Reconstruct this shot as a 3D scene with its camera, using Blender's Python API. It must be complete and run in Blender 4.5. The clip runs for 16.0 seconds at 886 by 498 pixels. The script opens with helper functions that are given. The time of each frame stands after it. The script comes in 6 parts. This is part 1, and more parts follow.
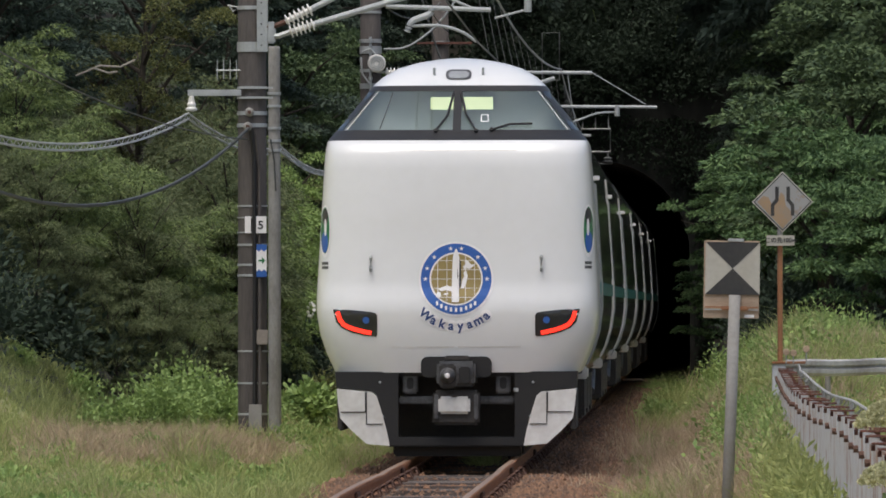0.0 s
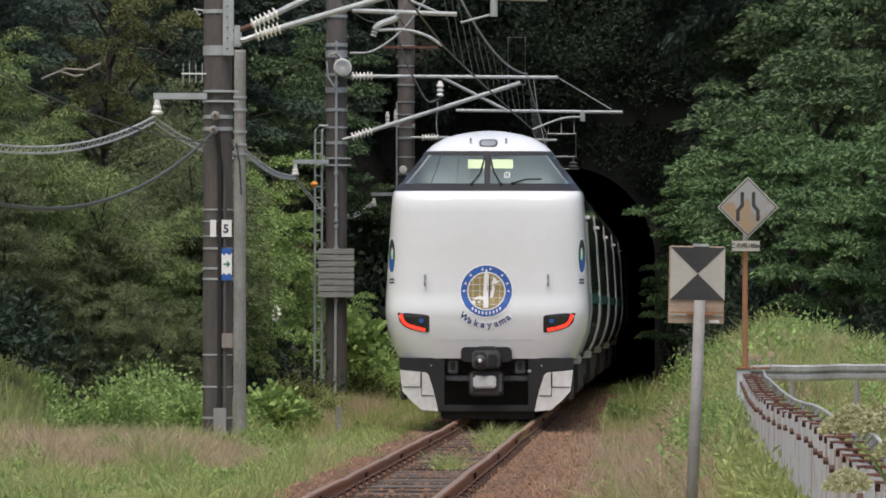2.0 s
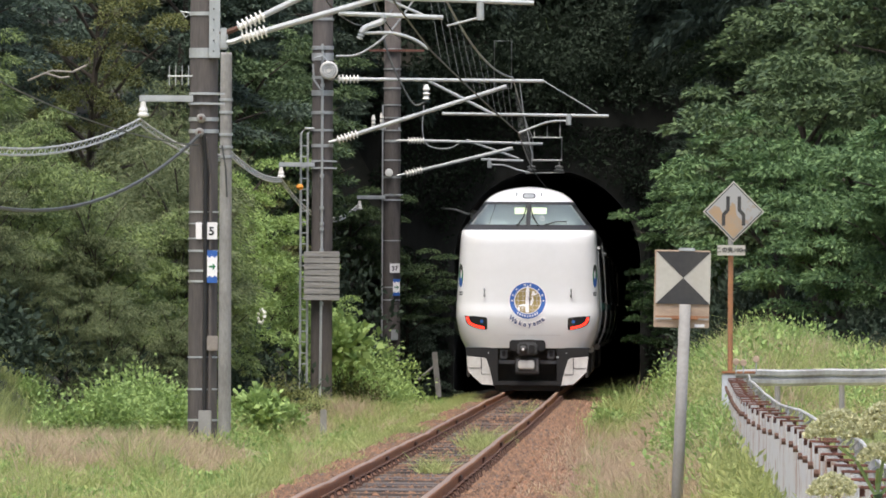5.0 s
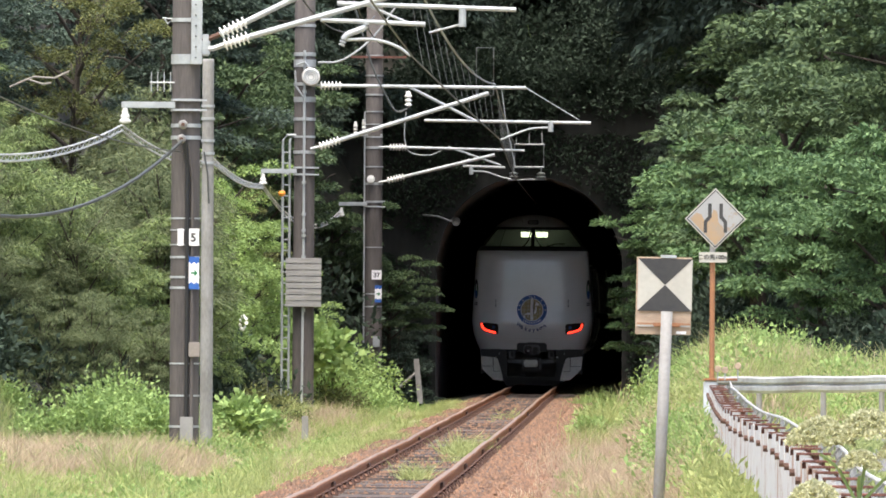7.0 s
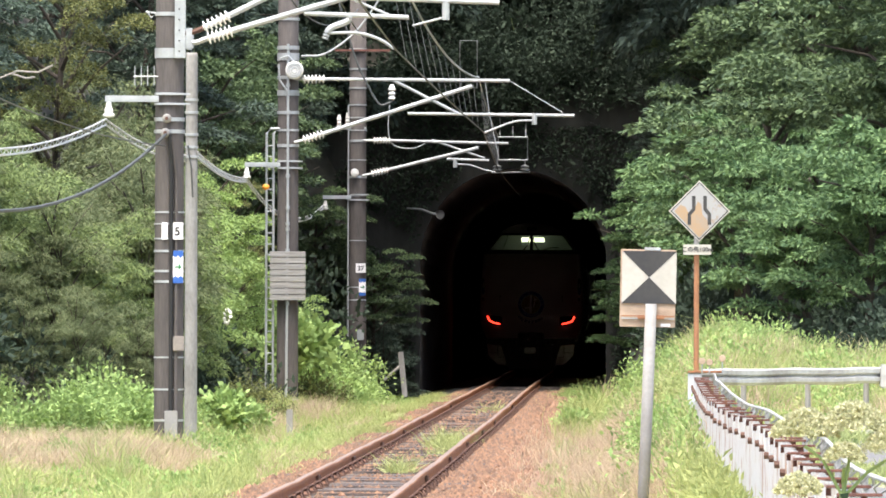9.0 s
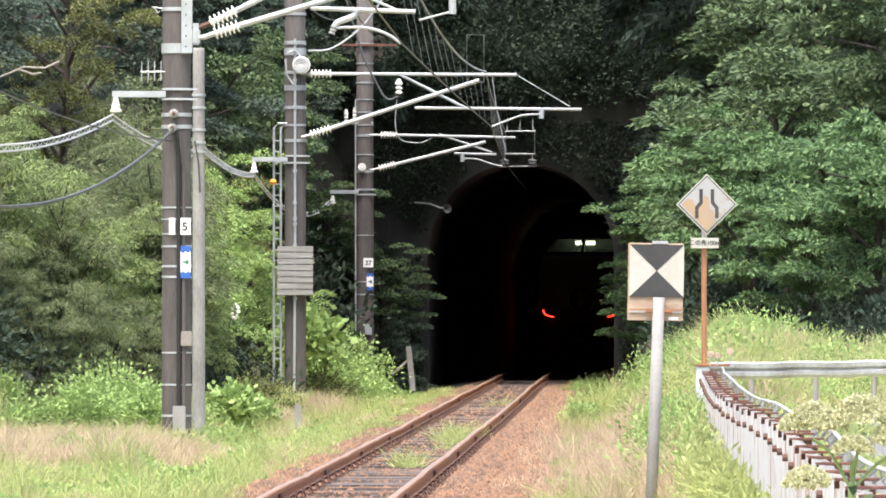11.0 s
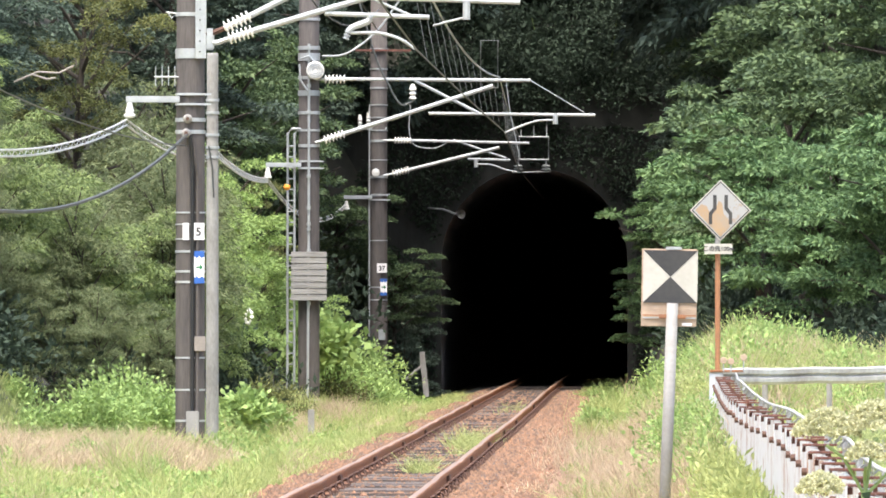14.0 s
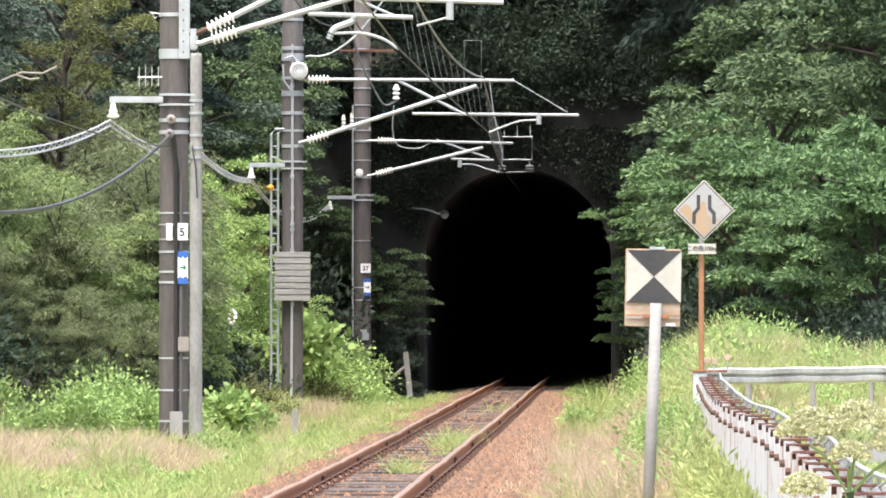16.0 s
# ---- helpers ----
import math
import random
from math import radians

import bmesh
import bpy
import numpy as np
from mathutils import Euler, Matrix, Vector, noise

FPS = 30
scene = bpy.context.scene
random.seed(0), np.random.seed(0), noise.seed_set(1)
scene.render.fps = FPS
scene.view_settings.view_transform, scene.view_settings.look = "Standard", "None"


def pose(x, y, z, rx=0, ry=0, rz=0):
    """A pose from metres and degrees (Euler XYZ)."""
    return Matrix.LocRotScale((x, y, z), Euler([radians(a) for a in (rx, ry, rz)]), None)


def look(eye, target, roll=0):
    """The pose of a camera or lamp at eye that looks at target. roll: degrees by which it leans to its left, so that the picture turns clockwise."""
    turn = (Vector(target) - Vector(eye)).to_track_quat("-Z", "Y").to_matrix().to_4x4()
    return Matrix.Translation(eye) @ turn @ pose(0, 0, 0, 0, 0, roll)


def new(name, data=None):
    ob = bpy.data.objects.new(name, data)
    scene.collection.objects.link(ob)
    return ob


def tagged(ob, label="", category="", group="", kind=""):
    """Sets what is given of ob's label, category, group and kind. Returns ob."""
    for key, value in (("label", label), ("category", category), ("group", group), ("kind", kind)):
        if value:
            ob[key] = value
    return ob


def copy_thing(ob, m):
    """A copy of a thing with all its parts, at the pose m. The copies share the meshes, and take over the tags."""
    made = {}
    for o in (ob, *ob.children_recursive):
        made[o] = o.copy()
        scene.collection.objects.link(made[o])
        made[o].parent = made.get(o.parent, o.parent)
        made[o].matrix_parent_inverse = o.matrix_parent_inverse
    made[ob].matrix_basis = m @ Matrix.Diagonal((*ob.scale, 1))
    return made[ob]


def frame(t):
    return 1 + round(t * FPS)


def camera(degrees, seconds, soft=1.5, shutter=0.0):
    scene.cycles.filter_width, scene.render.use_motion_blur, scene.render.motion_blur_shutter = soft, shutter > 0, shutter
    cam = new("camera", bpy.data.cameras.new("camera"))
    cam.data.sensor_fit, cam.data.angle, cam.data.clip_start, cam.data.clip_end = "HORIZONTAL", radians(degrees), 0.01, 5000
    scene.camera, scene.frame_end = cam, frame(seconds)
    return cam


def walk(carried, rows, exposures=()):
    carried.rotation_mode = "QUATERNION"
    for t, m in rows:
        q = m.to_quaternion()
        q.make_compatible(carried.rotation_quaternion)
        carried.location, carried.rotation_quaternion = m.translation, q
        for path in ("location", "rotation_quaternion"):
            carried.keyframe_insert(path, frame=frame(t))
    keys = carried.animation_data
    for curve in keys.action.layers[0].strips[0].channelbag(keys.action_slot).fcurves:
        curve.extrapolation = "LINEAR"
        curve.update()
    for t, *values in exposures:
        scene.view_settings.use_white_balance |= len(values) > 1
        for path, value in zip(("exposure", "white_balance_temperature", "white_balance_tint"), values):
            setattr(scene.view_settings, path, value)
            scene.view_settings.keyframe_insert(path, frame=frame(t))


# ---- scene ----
# ---- camera: a long lens on one spot beside the line, panned by hand ----
cam = camera(5.3, 16.0, soft=1.7)
EYE = (0.0, 0.0, 1.58)
TURNS = [  # seconds, yaw, pitch, roll
    (0.0, 0.4167, 0.3448, 0.125), (0.5, 0.3201, 0.3752, 0.097), (1.0, 0.2301, 0.3750, -0.014), (1.5, 0.1991, 0.3812, -0.015),
    (2.0, 0.2073, 0.3706, -0.073), (2.5, 0.2283, 0.3374, -0.087), (3.0, 0.2366, 0.3419, -0.182), (3.5, 0.1923, 0.3388, -0.268),
    (4.0, 0.1444, 0.3763, -0.254), (6.5, 0.0525, 0.4049, -0.363), (7.0, 0.0101, 0.4312, -0.365), (7.5, -0.0200, 0.4003, -0.367),
    (8.0, -0.0559, 0.3648, -0.381), (8.5, -0.0915, 0.3850, -0.364), (9.0, -0.0841, 0.3901, -0.191), (11.5, -0.0099, 0.3519, 0.046),
    (12.0, 0.0258, 0.3934, 0.078), (12.5, 0.0000, 0.3957, 0.000), (13.0, 0.0302, 0.3727, 0.055), (13.5, 0.0849, 0.3797, -0.026),
    (14.0, 0.0435, 0.3887, -0.068), (14.5, 0.0124, 0.3741, -0.024), (15.0, 0.0121, 0.3703, 0.035), (15.5, 0.0081, 0.3977, 0.012),
    (16.0, -0.0544, 0.3897, -0.023),
]
EXPOSURES = [(0.0, 0.38), (1.0, 0.48), (3.0, 0.75), (4.2, 1.0), (6.3, 1.65), (7.0, 1.85), (8.0, 2.05), (9.0, 2.15), (16.0, 2.15)]
walk(cam, [(t, pose(*EYE, 90 + pitch, roll, yaw)) for t, yaw, pitch, roll in TURNS], EXPOSURES)

# ---- light: an overcast day ----
world = bpy.data.worlds.new("overcast_sky")
scene.world = world
world.use_nodes = True
wn = world.node_tree.nodes
sky = wn.new("ShaderNodeTexSky")
sky.sky_type, sky.sun_disc = "NISHITA", False
sky.sun_elevation, sky.sun_rotation = radians(70), radians(200)
sky.air_density, sky.dust_density, sky.ozone_density = 1.0, 4.0, 1.0
wn["Background"].inputs["Strength"].default_value = 0.11
world.node_tree.links.new(sky.outputs["Color"], wn["Background"].inputs["Color"])
sun = new("sun", bpy.data.lights.new("sun", "SUN"))
sun.data.energy, sun.data.angle, sun.data.color = 1.5, radians(40), (1.0, 0.96, 0.9)
sun.matrix_world = look((-8, -22, 66), (0, 0, 0))


# ---- the line of the track ----
AX0, AY0, SLOPE, CURVE_Y, RADIUS = -0.917, 82.6, 0.0205, 280.0, 400.0


def track(y):
    """The track's centre line: its x at y, and its heading in degrees to the left of +y."""
    over = max(0.0, y - CURVE_Y)
    return AX0 + SLOPE * (y - AY0) + over * over / (2 * RADIUS), -math.degrees(math.atan(SLOPE + over / RADIUS))


# ---- materials ----
def material(name, base, rough=0.7, metal=0.0, second=None, scale=6.0, bump=0.0, fine=0.0, stretch=(1, 1, 1), spec=0.5, island=0.0, coat=0.0, low=0.35, high=0.65):
    """A principled surface whose colour wanders between two tones at a coarse and a fine scale, with relief."""
    m = bpy.data.materials.new(name)
    m.use_nodes = True
    n, l = m.node_tree.nodes, m.node_tree.links
    b = n["Principled BSDF"]
    b.inputs["Roughness"].default_value, b.inputs["Metallic"].default_value = rough, metal
    b.inputs["Specular IOR Level"].default_value, b.inputs["Coat Weight"].default_value = spec, coat
    second = second or tuple(c * 0.72 for c in base)
    co = n.new("ShaderNodeTexCoord")
    mp = n.new("ShaderNodeMapping")
    mp.inputs["Scale"].default_value = stretch
    l.new(co.outputs["Object"], mp.inputs["Vector"])
    big, small = n.new("ShaderNodeTexNoise"), n.new("ShaderNodeTexNoise")
    big.inputs["Scale"].default_value, big.inputs["Detail"].default_value = scale, 5
    small.inputs["Scale"].default_value, small.inputs["Detail"].default_value = scale * 9, 3
    for t in (big, small):
        l.new(mp.outputs["Vector"], t.inputs["Vector"])
    mixf = n.new("ShaderNodeMath")
    mixf.operation = "MULTIPLY_ADD"
    mixf.inputs[1].default_value = 0.35
    l.new(small.outputs["Fac"], mixf.inputs[0])
    sc = n.new("ShaderNodeMath")
    sc.operation, sc.inputs[1].default_value = "MULTIPLY", 0.65
    l.new(big.outputs["Fac"], sc.inputs[0])
    l.new(sc.outputs[0], mixf.inputs[2])
    fac = mixf.outputs[0]
    if island:
        geo = n.new("ShaderNodeNewGeometry")
        add = n.new("ShaderNodeMath")
        add.operation, add.inputs[1].default_value = "MULTIPLY_ADD", island
        l.new(geo.outputs["Random Per Island"], add.inputs[0])
        off = n.new("ShaderNodeMath")
        off.operation, off.inputs[1].default_value = "SUBTRACT", island / 2
        l.new(fac, off.inputs[0])
        l.new(off.outputs[0], add.inputs[2])
        fac = add.outputs[0]
    ramp = n.new("ShaderNodeValToRGB")
    ramp.color_ramp.elements[0].position, ramp.color_ramp.elements[1].position = low, high
    ramp.color_ramp.elements[0].color, ramp.color_ramp.elements[1].color = (*second, 1), (*base, 1)
    l.new(fac, ramp.inputs["Fac"])
    l.new(ramp.outputs["Color"], b.inputs["Base Color"])
    if bump:
        bp = n.new("ShaderNodeBump")
        bp.inputs["Strength"].default_value, bp.inputs["Distance"].default_value = bump, 0.02
        l.new(small.outputs["Fac"], bp.inputs["Height"])
        l.new(bp.outputs["Normal"], b.inputs["Normal"])
    return m


def leaf_material(name, base, second, island=0.7, rough=0.68, through_light=0.25):
    """Thin leaves: each its own tone, some light passing through."""
    m = material(name, base, rough, second=second, scale=0.9, island=island, low=0.2, high=0.8, spec=0.2)
    n, l = m.node_tree.nodes, m.node_tree.links
    b = n["Principled BSDF"]
    col = b.inputs["Base Color"].links[0].from_socket
    tr, mx = n.new("ShaderNodeBsdfTranslucent"), n.new("ShaderNodeMixShader")
    l.new(col, tr.inputs["Color"])
    mx.inputs["Fac"].default_value = through_light
    l.new(b.outputs[0], mx.inputs[1])
    l.new(tr.outputs[0], mx.inputs[2])
    l.new(mx.outputs[0], n["Material Output"].inputs["Surface"])
    return m


def glow(name, color, strength):
    m = bpy.data.materials.new(name)
    m.use_nodes = True
    b = m.node_tree.nodes["Principled BSDF"]
    b.inputs["Base Color"].default_value = (*color, 1)
    b.inputs["Emission Color"].default_value = (*color, 1)
    b.inputs["Emission Strength"].default_value = strength
    return m


def glass(name, tint, rough=0.03):
    """A pane: clear with a tint, and a mirror by its Fresnel."""
    m = bpy.data.materials.new(name)
    m.use_nodes = True
    n, l = m.node_tree.nodes, m.node_tree.links
    n.remove(n["Principled BSDF"])
    t, g, mx, fr = (n.new(k) for k in ("ShaderNodeBsdfTransparent", "ShaderNodeBsdfGlossy", "ShaderNodeMixShader", "ShaderNodeFresnel"))
    t.inputs["Color"].default_value = (*tint, 1)
    g.inputs["Roughness"].default_value = rough
    fr.inputs["IOR"].default_value = 2.3
    l.new(fr.outputs[0], mx.inputs["Fac"])
    l.new(t.outputs[0], mx.inputs[1])
    l.new(g.outputs[0], mx.inputs[2])
    l.new(mx.outputs[0], n["Material Output"].inputs["Surface"])
    return m


M = {
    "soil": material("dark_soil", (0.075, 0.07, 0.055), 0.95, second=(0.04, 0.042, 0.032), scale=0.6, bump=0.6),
    "turf": material("grassy_soil", (0.25, 0.30, 0.12), 0.95, second=(0.33, 0.25, 0.16), scale=1.1, bump=0.8),
    "ballast": material("rusty_ballast", (0.31, 0.175, 0.105), 0.95, second=(0.165, 0.105, 0.072), scale=9, bump=1.0, island=0.4),
    "sleeper": material("weathered_sleeper_wood", (0.17, 0.135, 0.115), 0.9, second=(0.05, 0.042, 0.04), scale=3, bump=0.6, stretch=(1, 8, 8)),
    "rust": material("rusty_steel", (0.36, 0.165, 0.075), 0.85, 0.0, second=(0.22, 0.105, 0.06), scale=5, bump=0.4),
    "rust_dark": material("dark_red_rust", (0.2, 0.085, 0.06), 0.85, 0.0, second=(0.11, 0.05, 0.04), scale=5, bump=0.4),
    "railhead": material("worn_rail_head", (0.33, 0.23, 0.16), 0.5, 0.4, second=(0.24, 0.14, 0.09), scale=4),
    "clip": material("dark_rusted_clip", (0.13, 0.07, 0.05), 0.8, 0.2, scale=8),
    "concrete_dark": material("dark_weathered_concrete", (0.115, 0.1, 0.092), 0.85, second=(0.055, 0.048, 0.046), scale=1.1, bump=0.3, stretch=(5, 5, 0.6)),
    "concrete_light": material("grey_weathered_concrete", (0.33, 0.32, 0.3), 0.9, second=(0.19, 0.18, 0.165), scale=2.2, bump=0.35, stretch=(2, 2, 0.7)),
    # concrete coloured near black for the shade round the tunnel mouth
    "portal": material("shade_dark_concrete", (0.055, 0.055, 0.051), 0.95, second=(0.03, 0.033, 0.027), scale=0.8, bump=0.5, stretch=(1, 1, 0.4)),
    "tunnel": material("sooty_tunnel_lining", (0.36, 0.355, 0.36), 0.95, second=(0.26, 0.255, 0.26), scale=0.7, bump=0.3),
    "galv": material("galvanised_steel", (0.46, 0.48, 0.48), 0.5, 0.4, second=(0.34, 0.355, 0.36), scale=5, bump=0.1),
    "galv_dull": material("dull_galvanised_steel", (0.42, 0.44, 0.44), 0.55, 0.5, second=(0.3, 0.31, 0.31), scale=4),
    "porcelain": material("white_porcelain", (0.78, 0.77, 0.73), 0.25, second=(0.62, 0.6, 0.56), scale=6, coat=0.4),
    "wire": material("dark_wire", (0.10, 0.105, 0.10), 0.6, 0.4, scale=3),
    "wire_grey": material("weathered_wire", (0.26, 0.265, 0.26), 0.6, 0.3, scale=3),
    "wire_pale": material("pale_cable", (0.6, 0.61, 0.6), 0.6, 0.2, scale=12),
    "white": material("white_train_paint", (0.75, 0.75, 0.745), 0.3, second=(0.71, 0.71, 0.70), scale=0.8, coat=0.5),
    # white car sides greyed to stand for shade and the dark trees they reflect
    "side_shade_paint": material("glossy_shade_grey_side", (0.30, 0.31, 0.31), 0.22, 0.3, second=(0.24, 0.25, 0.25), scale=0.8, coat=1.0),
    "skirt_white": material("dusty_white_paint", (0.76, 0.755, 0.735), 0.4, second=(0.55, 0.53, 0.5), scale=1.5, coat=0.2),
    "black": material("black_paint", (0.022, 0.022, 0.024), 0.45, second=(0.03, 0.029, 0.028), scale=1.5, spec=0.25),
    "under": material("sooty_underframe", (0.035, 0.034, 0.034), 0.7, 0.2, second=(0.06, 0.052, 0.046), scale=4, bump=0.3),
    "steelgrey": material("greasy_grey_casting", (0.14, 0.14, 0.145), 0.5, 0.4, second=(0.05, 0.05, 0.05), scale=5, bump=0.2),
    "sidewindow": material("dark_tinted_window", (0.015, 0.018, 0.02), 0.08, second=(0.01, 0.012, 0.013), scale=1, coat=0.5),
    "teal": material("teal_stripe_paint", (0.02, 0.23, 0.22), 0.3, second=(0.018, 0.19, 0.18), scale=1, coat=0.4),
    "blue": material("blue_vinyl", (0.03, 0.12, 0.42), 0.45, second=(0.028, 0.1, 0.36), scale=3),
    "navy": material("navy_vinyl", (0.025, 0.06, 0.2), 0.45, second=(0.022, 0.05, 0.17), scale=3),
    "gold": material("golden_vinyl", (0.33, 0.25, 0.09), 0.4, second=(0.27, 0.2, 0.07), scale=5),
    "vinyl": material("white_vinyl", (0.86, 0.86, 0.86), 0.45, second=(0.8, 0.76, 0.75), scale=3),
    "signwhite": material("aged_white_sign", (0.47, 0.455, 0.40), 0.5, second=(0.39, 0.37, 0.32), scale=3),
    "signrust": material("peeled_rusty_sign_face", (0.31, 0.31, 0.305), 0.6, second=(0.28, 0.19, 0.12), scale=2.2, low=0.38, high=0.45),
    "stain": material("orange_rust_stain", (0.36, 0.24, 0.135), 0.75, second=(0.3, 0.24, 0.18), scale=6, low=0.4, high=0.6),
    "ink": material("black_sign_paint", (0.025, 0.025, 0.027), 0.5, second=(0.045, 0.043, 0.04), scale=3),
    "board": material("weathered_plywood", (0.47, 0.36, 0.26), 0.85, second=(0.3, 0.22, 0.16), scale=2.5, bump=0.2, stretch=(1, 1, 6)),
    "stake": material("faded_brown_paint", (0.27, 0.235, 0.205), 0.8, second=(0.2, 0.175, 0.155), scale=4, bump=0.2),
    "postgrey": material("chalky_grey_post", (0.295, 0.285, 0.27), 0.8, second=(0.22, 0.21, 0.195), scale=4, bump=0.2),
    "peeled": material("peeling_white_steel", (0.47, 0.475, 0.48), 0.7, second=(0.3, 0.2, 0.15), scale=2.0, bump=0.3, stretch=(3, 3, 0.5), low=0.38, high=0.5),
    "bluewash": material("pale_blue_wash", (0.56, 0.6, 0.65), 0.85, second=(0.4, 0.41, 0.42), scale=3, bump=0.2),
    "guard": material("dusty_guard_rail", (0.5, 0.5, 0.49), 0.6, 0.2, second=(0.28, 0.265, 0.25), scale=1.6),
    "asphalt": material("grey_asphalt", (0.16, 0.155, 0.15), 0.9, second=(0.11, 0.105, 0.1), scale=3, bump=0.4),
    "greenink": material("green_ink", (0.03, 0.2, 0.07), 0.5),
    "wood_grey": material("silvered_timber", (0.33, 0.32, 0.3), 0.85, second=(0.2, 0.19, 0.175), scale=3, bump=0.3, stretch=(0.6, 1, 8)),
    "bark": material("dark_bark", (0.075, 0.06, 0.045), 0.95, second=(0.035, 0.03, 0.025), scale=4, bump=0.6, stretch=(4, 4, 0.8)),
    "deadwood": material("grey_dead_branch", (0.36, 0.33, 0.28), 0.9, scale=5),
    "leaf_dark": leaf_material("dark_evergreen_leaf", (0.105, 0.145, 0.105), (0.052, 0.074, 0.056)),
    # leaves darkened to stand for shade under trees and on the portal
    "leaf_shade": leaf_material("shade_toned_leaf", (0.055, 0.08, 0.052), (0.032, 0.047, 0.032), rough=0.8),
    "leaf_mid": leaf_material("broad_green_leaf", (0.135, 0.19, 0.085), (0.052, 0.085, 0.046)),
    "leaf_bright": leaf_material("bright_shrub_leaf", (0.33, 0.44, 0.15), (0.195, 0.29, 0.10)),
    "leaf_lime": leaf_material("lime_green_leaf", (0.175, 0.27, 0.11), (0.065, 0.12, 0.055)),
    "leaf_bamboo": leaf_material("olive_bamboo_leaf", (0.20, 0.23, 0.11), (0.085, 0.112, 0.055)),
    "leaf_lime_bamboo": leaf_material("lime_bamboo_leaf", (0.26, 0.33, 0.125), (0.11, 0.155, 0.062)),
    "leaf_yellow": leaf_material("yellow_green_leaf", (0.20, 0.21, 0.075), (0.085, 0.10, 0.042)),
    "grass": leaf_material("green_grass_blade", (0.44, 0.48, 0.20), (0.25, 0.30, 0.11), through_light=0.45),
    "straw": leaf_material("dry_straw_blade", (0.56, 0.45, 0.31), (0.38, 0.29, 0.20), through_light=0.4),
    "umbel": leaf_material("cream_umbel_floret", (0.62, 0.6, 0.40), (0.44, 0.44, 0.25), island=0.8),
    "stalk": material("green_flower_stalk", (0.25, 0.33, 0.12), 0.6, second=(0.17, 0.24, 0.08), scale=8),
    "petal": material("white_petal", (0.8, 0.8, 0.7), 0.6),
    "orange": material("orange_fruit", (0.8, 0.3, 0.03), 0.5),
    "taillight": glow("red_tail_light", (1.0, 0.03, 0.015), 1.4),
    "cablight": glow("lit_cab_panel", (0.93, 1.0, 0.6), 0.7),
    "bluelens": material("blue_lamp_lens", (0.05, 0.15, 0.5), 0.15, coat=0.5),
    "windscreen": glass("tinted_windscreen", (0.82, 0.88, 0.88)),
    "lampglass": material("smoked_lamp_cover", (0.03, 0.03, 0.033), 0.12, coat=0.5),
    "cabwall": material("pale_green_cab_wall", (0.74, 0.80, 0.79), 0.6, second=(0.68, 0.74, 0.73), scale=1),
}


# ---- mesh helpers ----
def link_mesh(name, verts, faces, mat, parent=None, label="", smooth=False):
    me = bpy.data.meshes.new(name)
    me.from_pydata([tuple(v) for v in verts], [], faces)
    me.materials.append(M[mat])
    if smooth:
        me.polygons.foreach_set("use_smooth", [True] * len(me.polygons))
    me.update()
    ob = new(name, me)
    if parent:
        ob.parent = parent
    return tagged(ob, label)


def part(name, bm, mat, parent=None, label="", smooth=False):
    me = bpy.data.meshes.new(name)
    bm.normal_update()
    bm.to_mesh(me)
    bm.free()
    me.materials.append(M[mat])
    if smooth:
        me.polygons.foreach_set("use_smooth", [True] * len(me.polygons))
    ob = new(name, me)
    if parent:
        ob.parent = parent
    return tagged(ob, label)


def thing(name, m, label, category, group="", kind=""):
    ob = new(name)
    ob.matrix_world = m
    return tagged(ob, label, category, group, kind)


def box(x0, x1, y0, y1, z0, z1, bevel=0.0, bm=None):
    bm = bm or bmesh.new()
    r = bmesh.ops.create_cube(bm, size=1, matrix=Matrix.Translation(((x0 + x1) / 2, (y0 + y1) / 2, (z0 + z1) / 2)) @ Matrix.Diagonal((x1 - x0, y1 - y0, z1 - z0, 1)))
    if bevel:
        es = {e for v in r["verts"] for e in v.link_edges}
        bmesh.ops.bevel(bm, geom=list(es), offset=bevel, segments=2, affect="EDGES")
    return bm


def rod(a, b, r0, r1=None, sides=10, bm=None, caps=True):
    """A straight round bar from a to b."""
    bm = bm or bmesh.new()
    a, b = Vector(a), Vector(b)
    d = b - a
    m = Matrix.Translation((a + b) / 2) @ d.to_track_quat("Z", "Y").to_matrix().to_4x4()
    bmesh.ops.create_cone(bm, cap_ends=caps, segments=sides, radius1=r0, radius2=r0 if r1 is None else r1, depth=d.length, matrix=m)
    return bm


def tube(points, r, sides=6, bm=None):
    """A bent round bar along points."""
    bm = bm or bmesh.new()
    pts = [Vector(p) for p in points]
    rings = []
    for i, p in enumerate(pts):
        d = (pts[min(i + 1, len(pts) - 1)] - pts[max(i - 1, 0)]).normalized()
        u = d.orthogonal().normalized() if abs(d.z) > 0.95 else d.cross(Vector((0, 0, 1))).normalized()
        v = d.cross(u).normalized()
        rings.append([bm.verts.new(p + r * (math.cos(k) * u + math.sin(k) * v)) for k in (2 * math.pi * j / sides for j in range(sides))])
    for a, b in zip(rings, rings[1:]):
        for j in range(sides):
            bm.faces.new((a[j], a[(j + 1) % sides], b[(j + 1) % sides], b[j]))
    bm.faces.new(rings[0][::-1])
    bm.faces.new(rings[-1])
    return bm


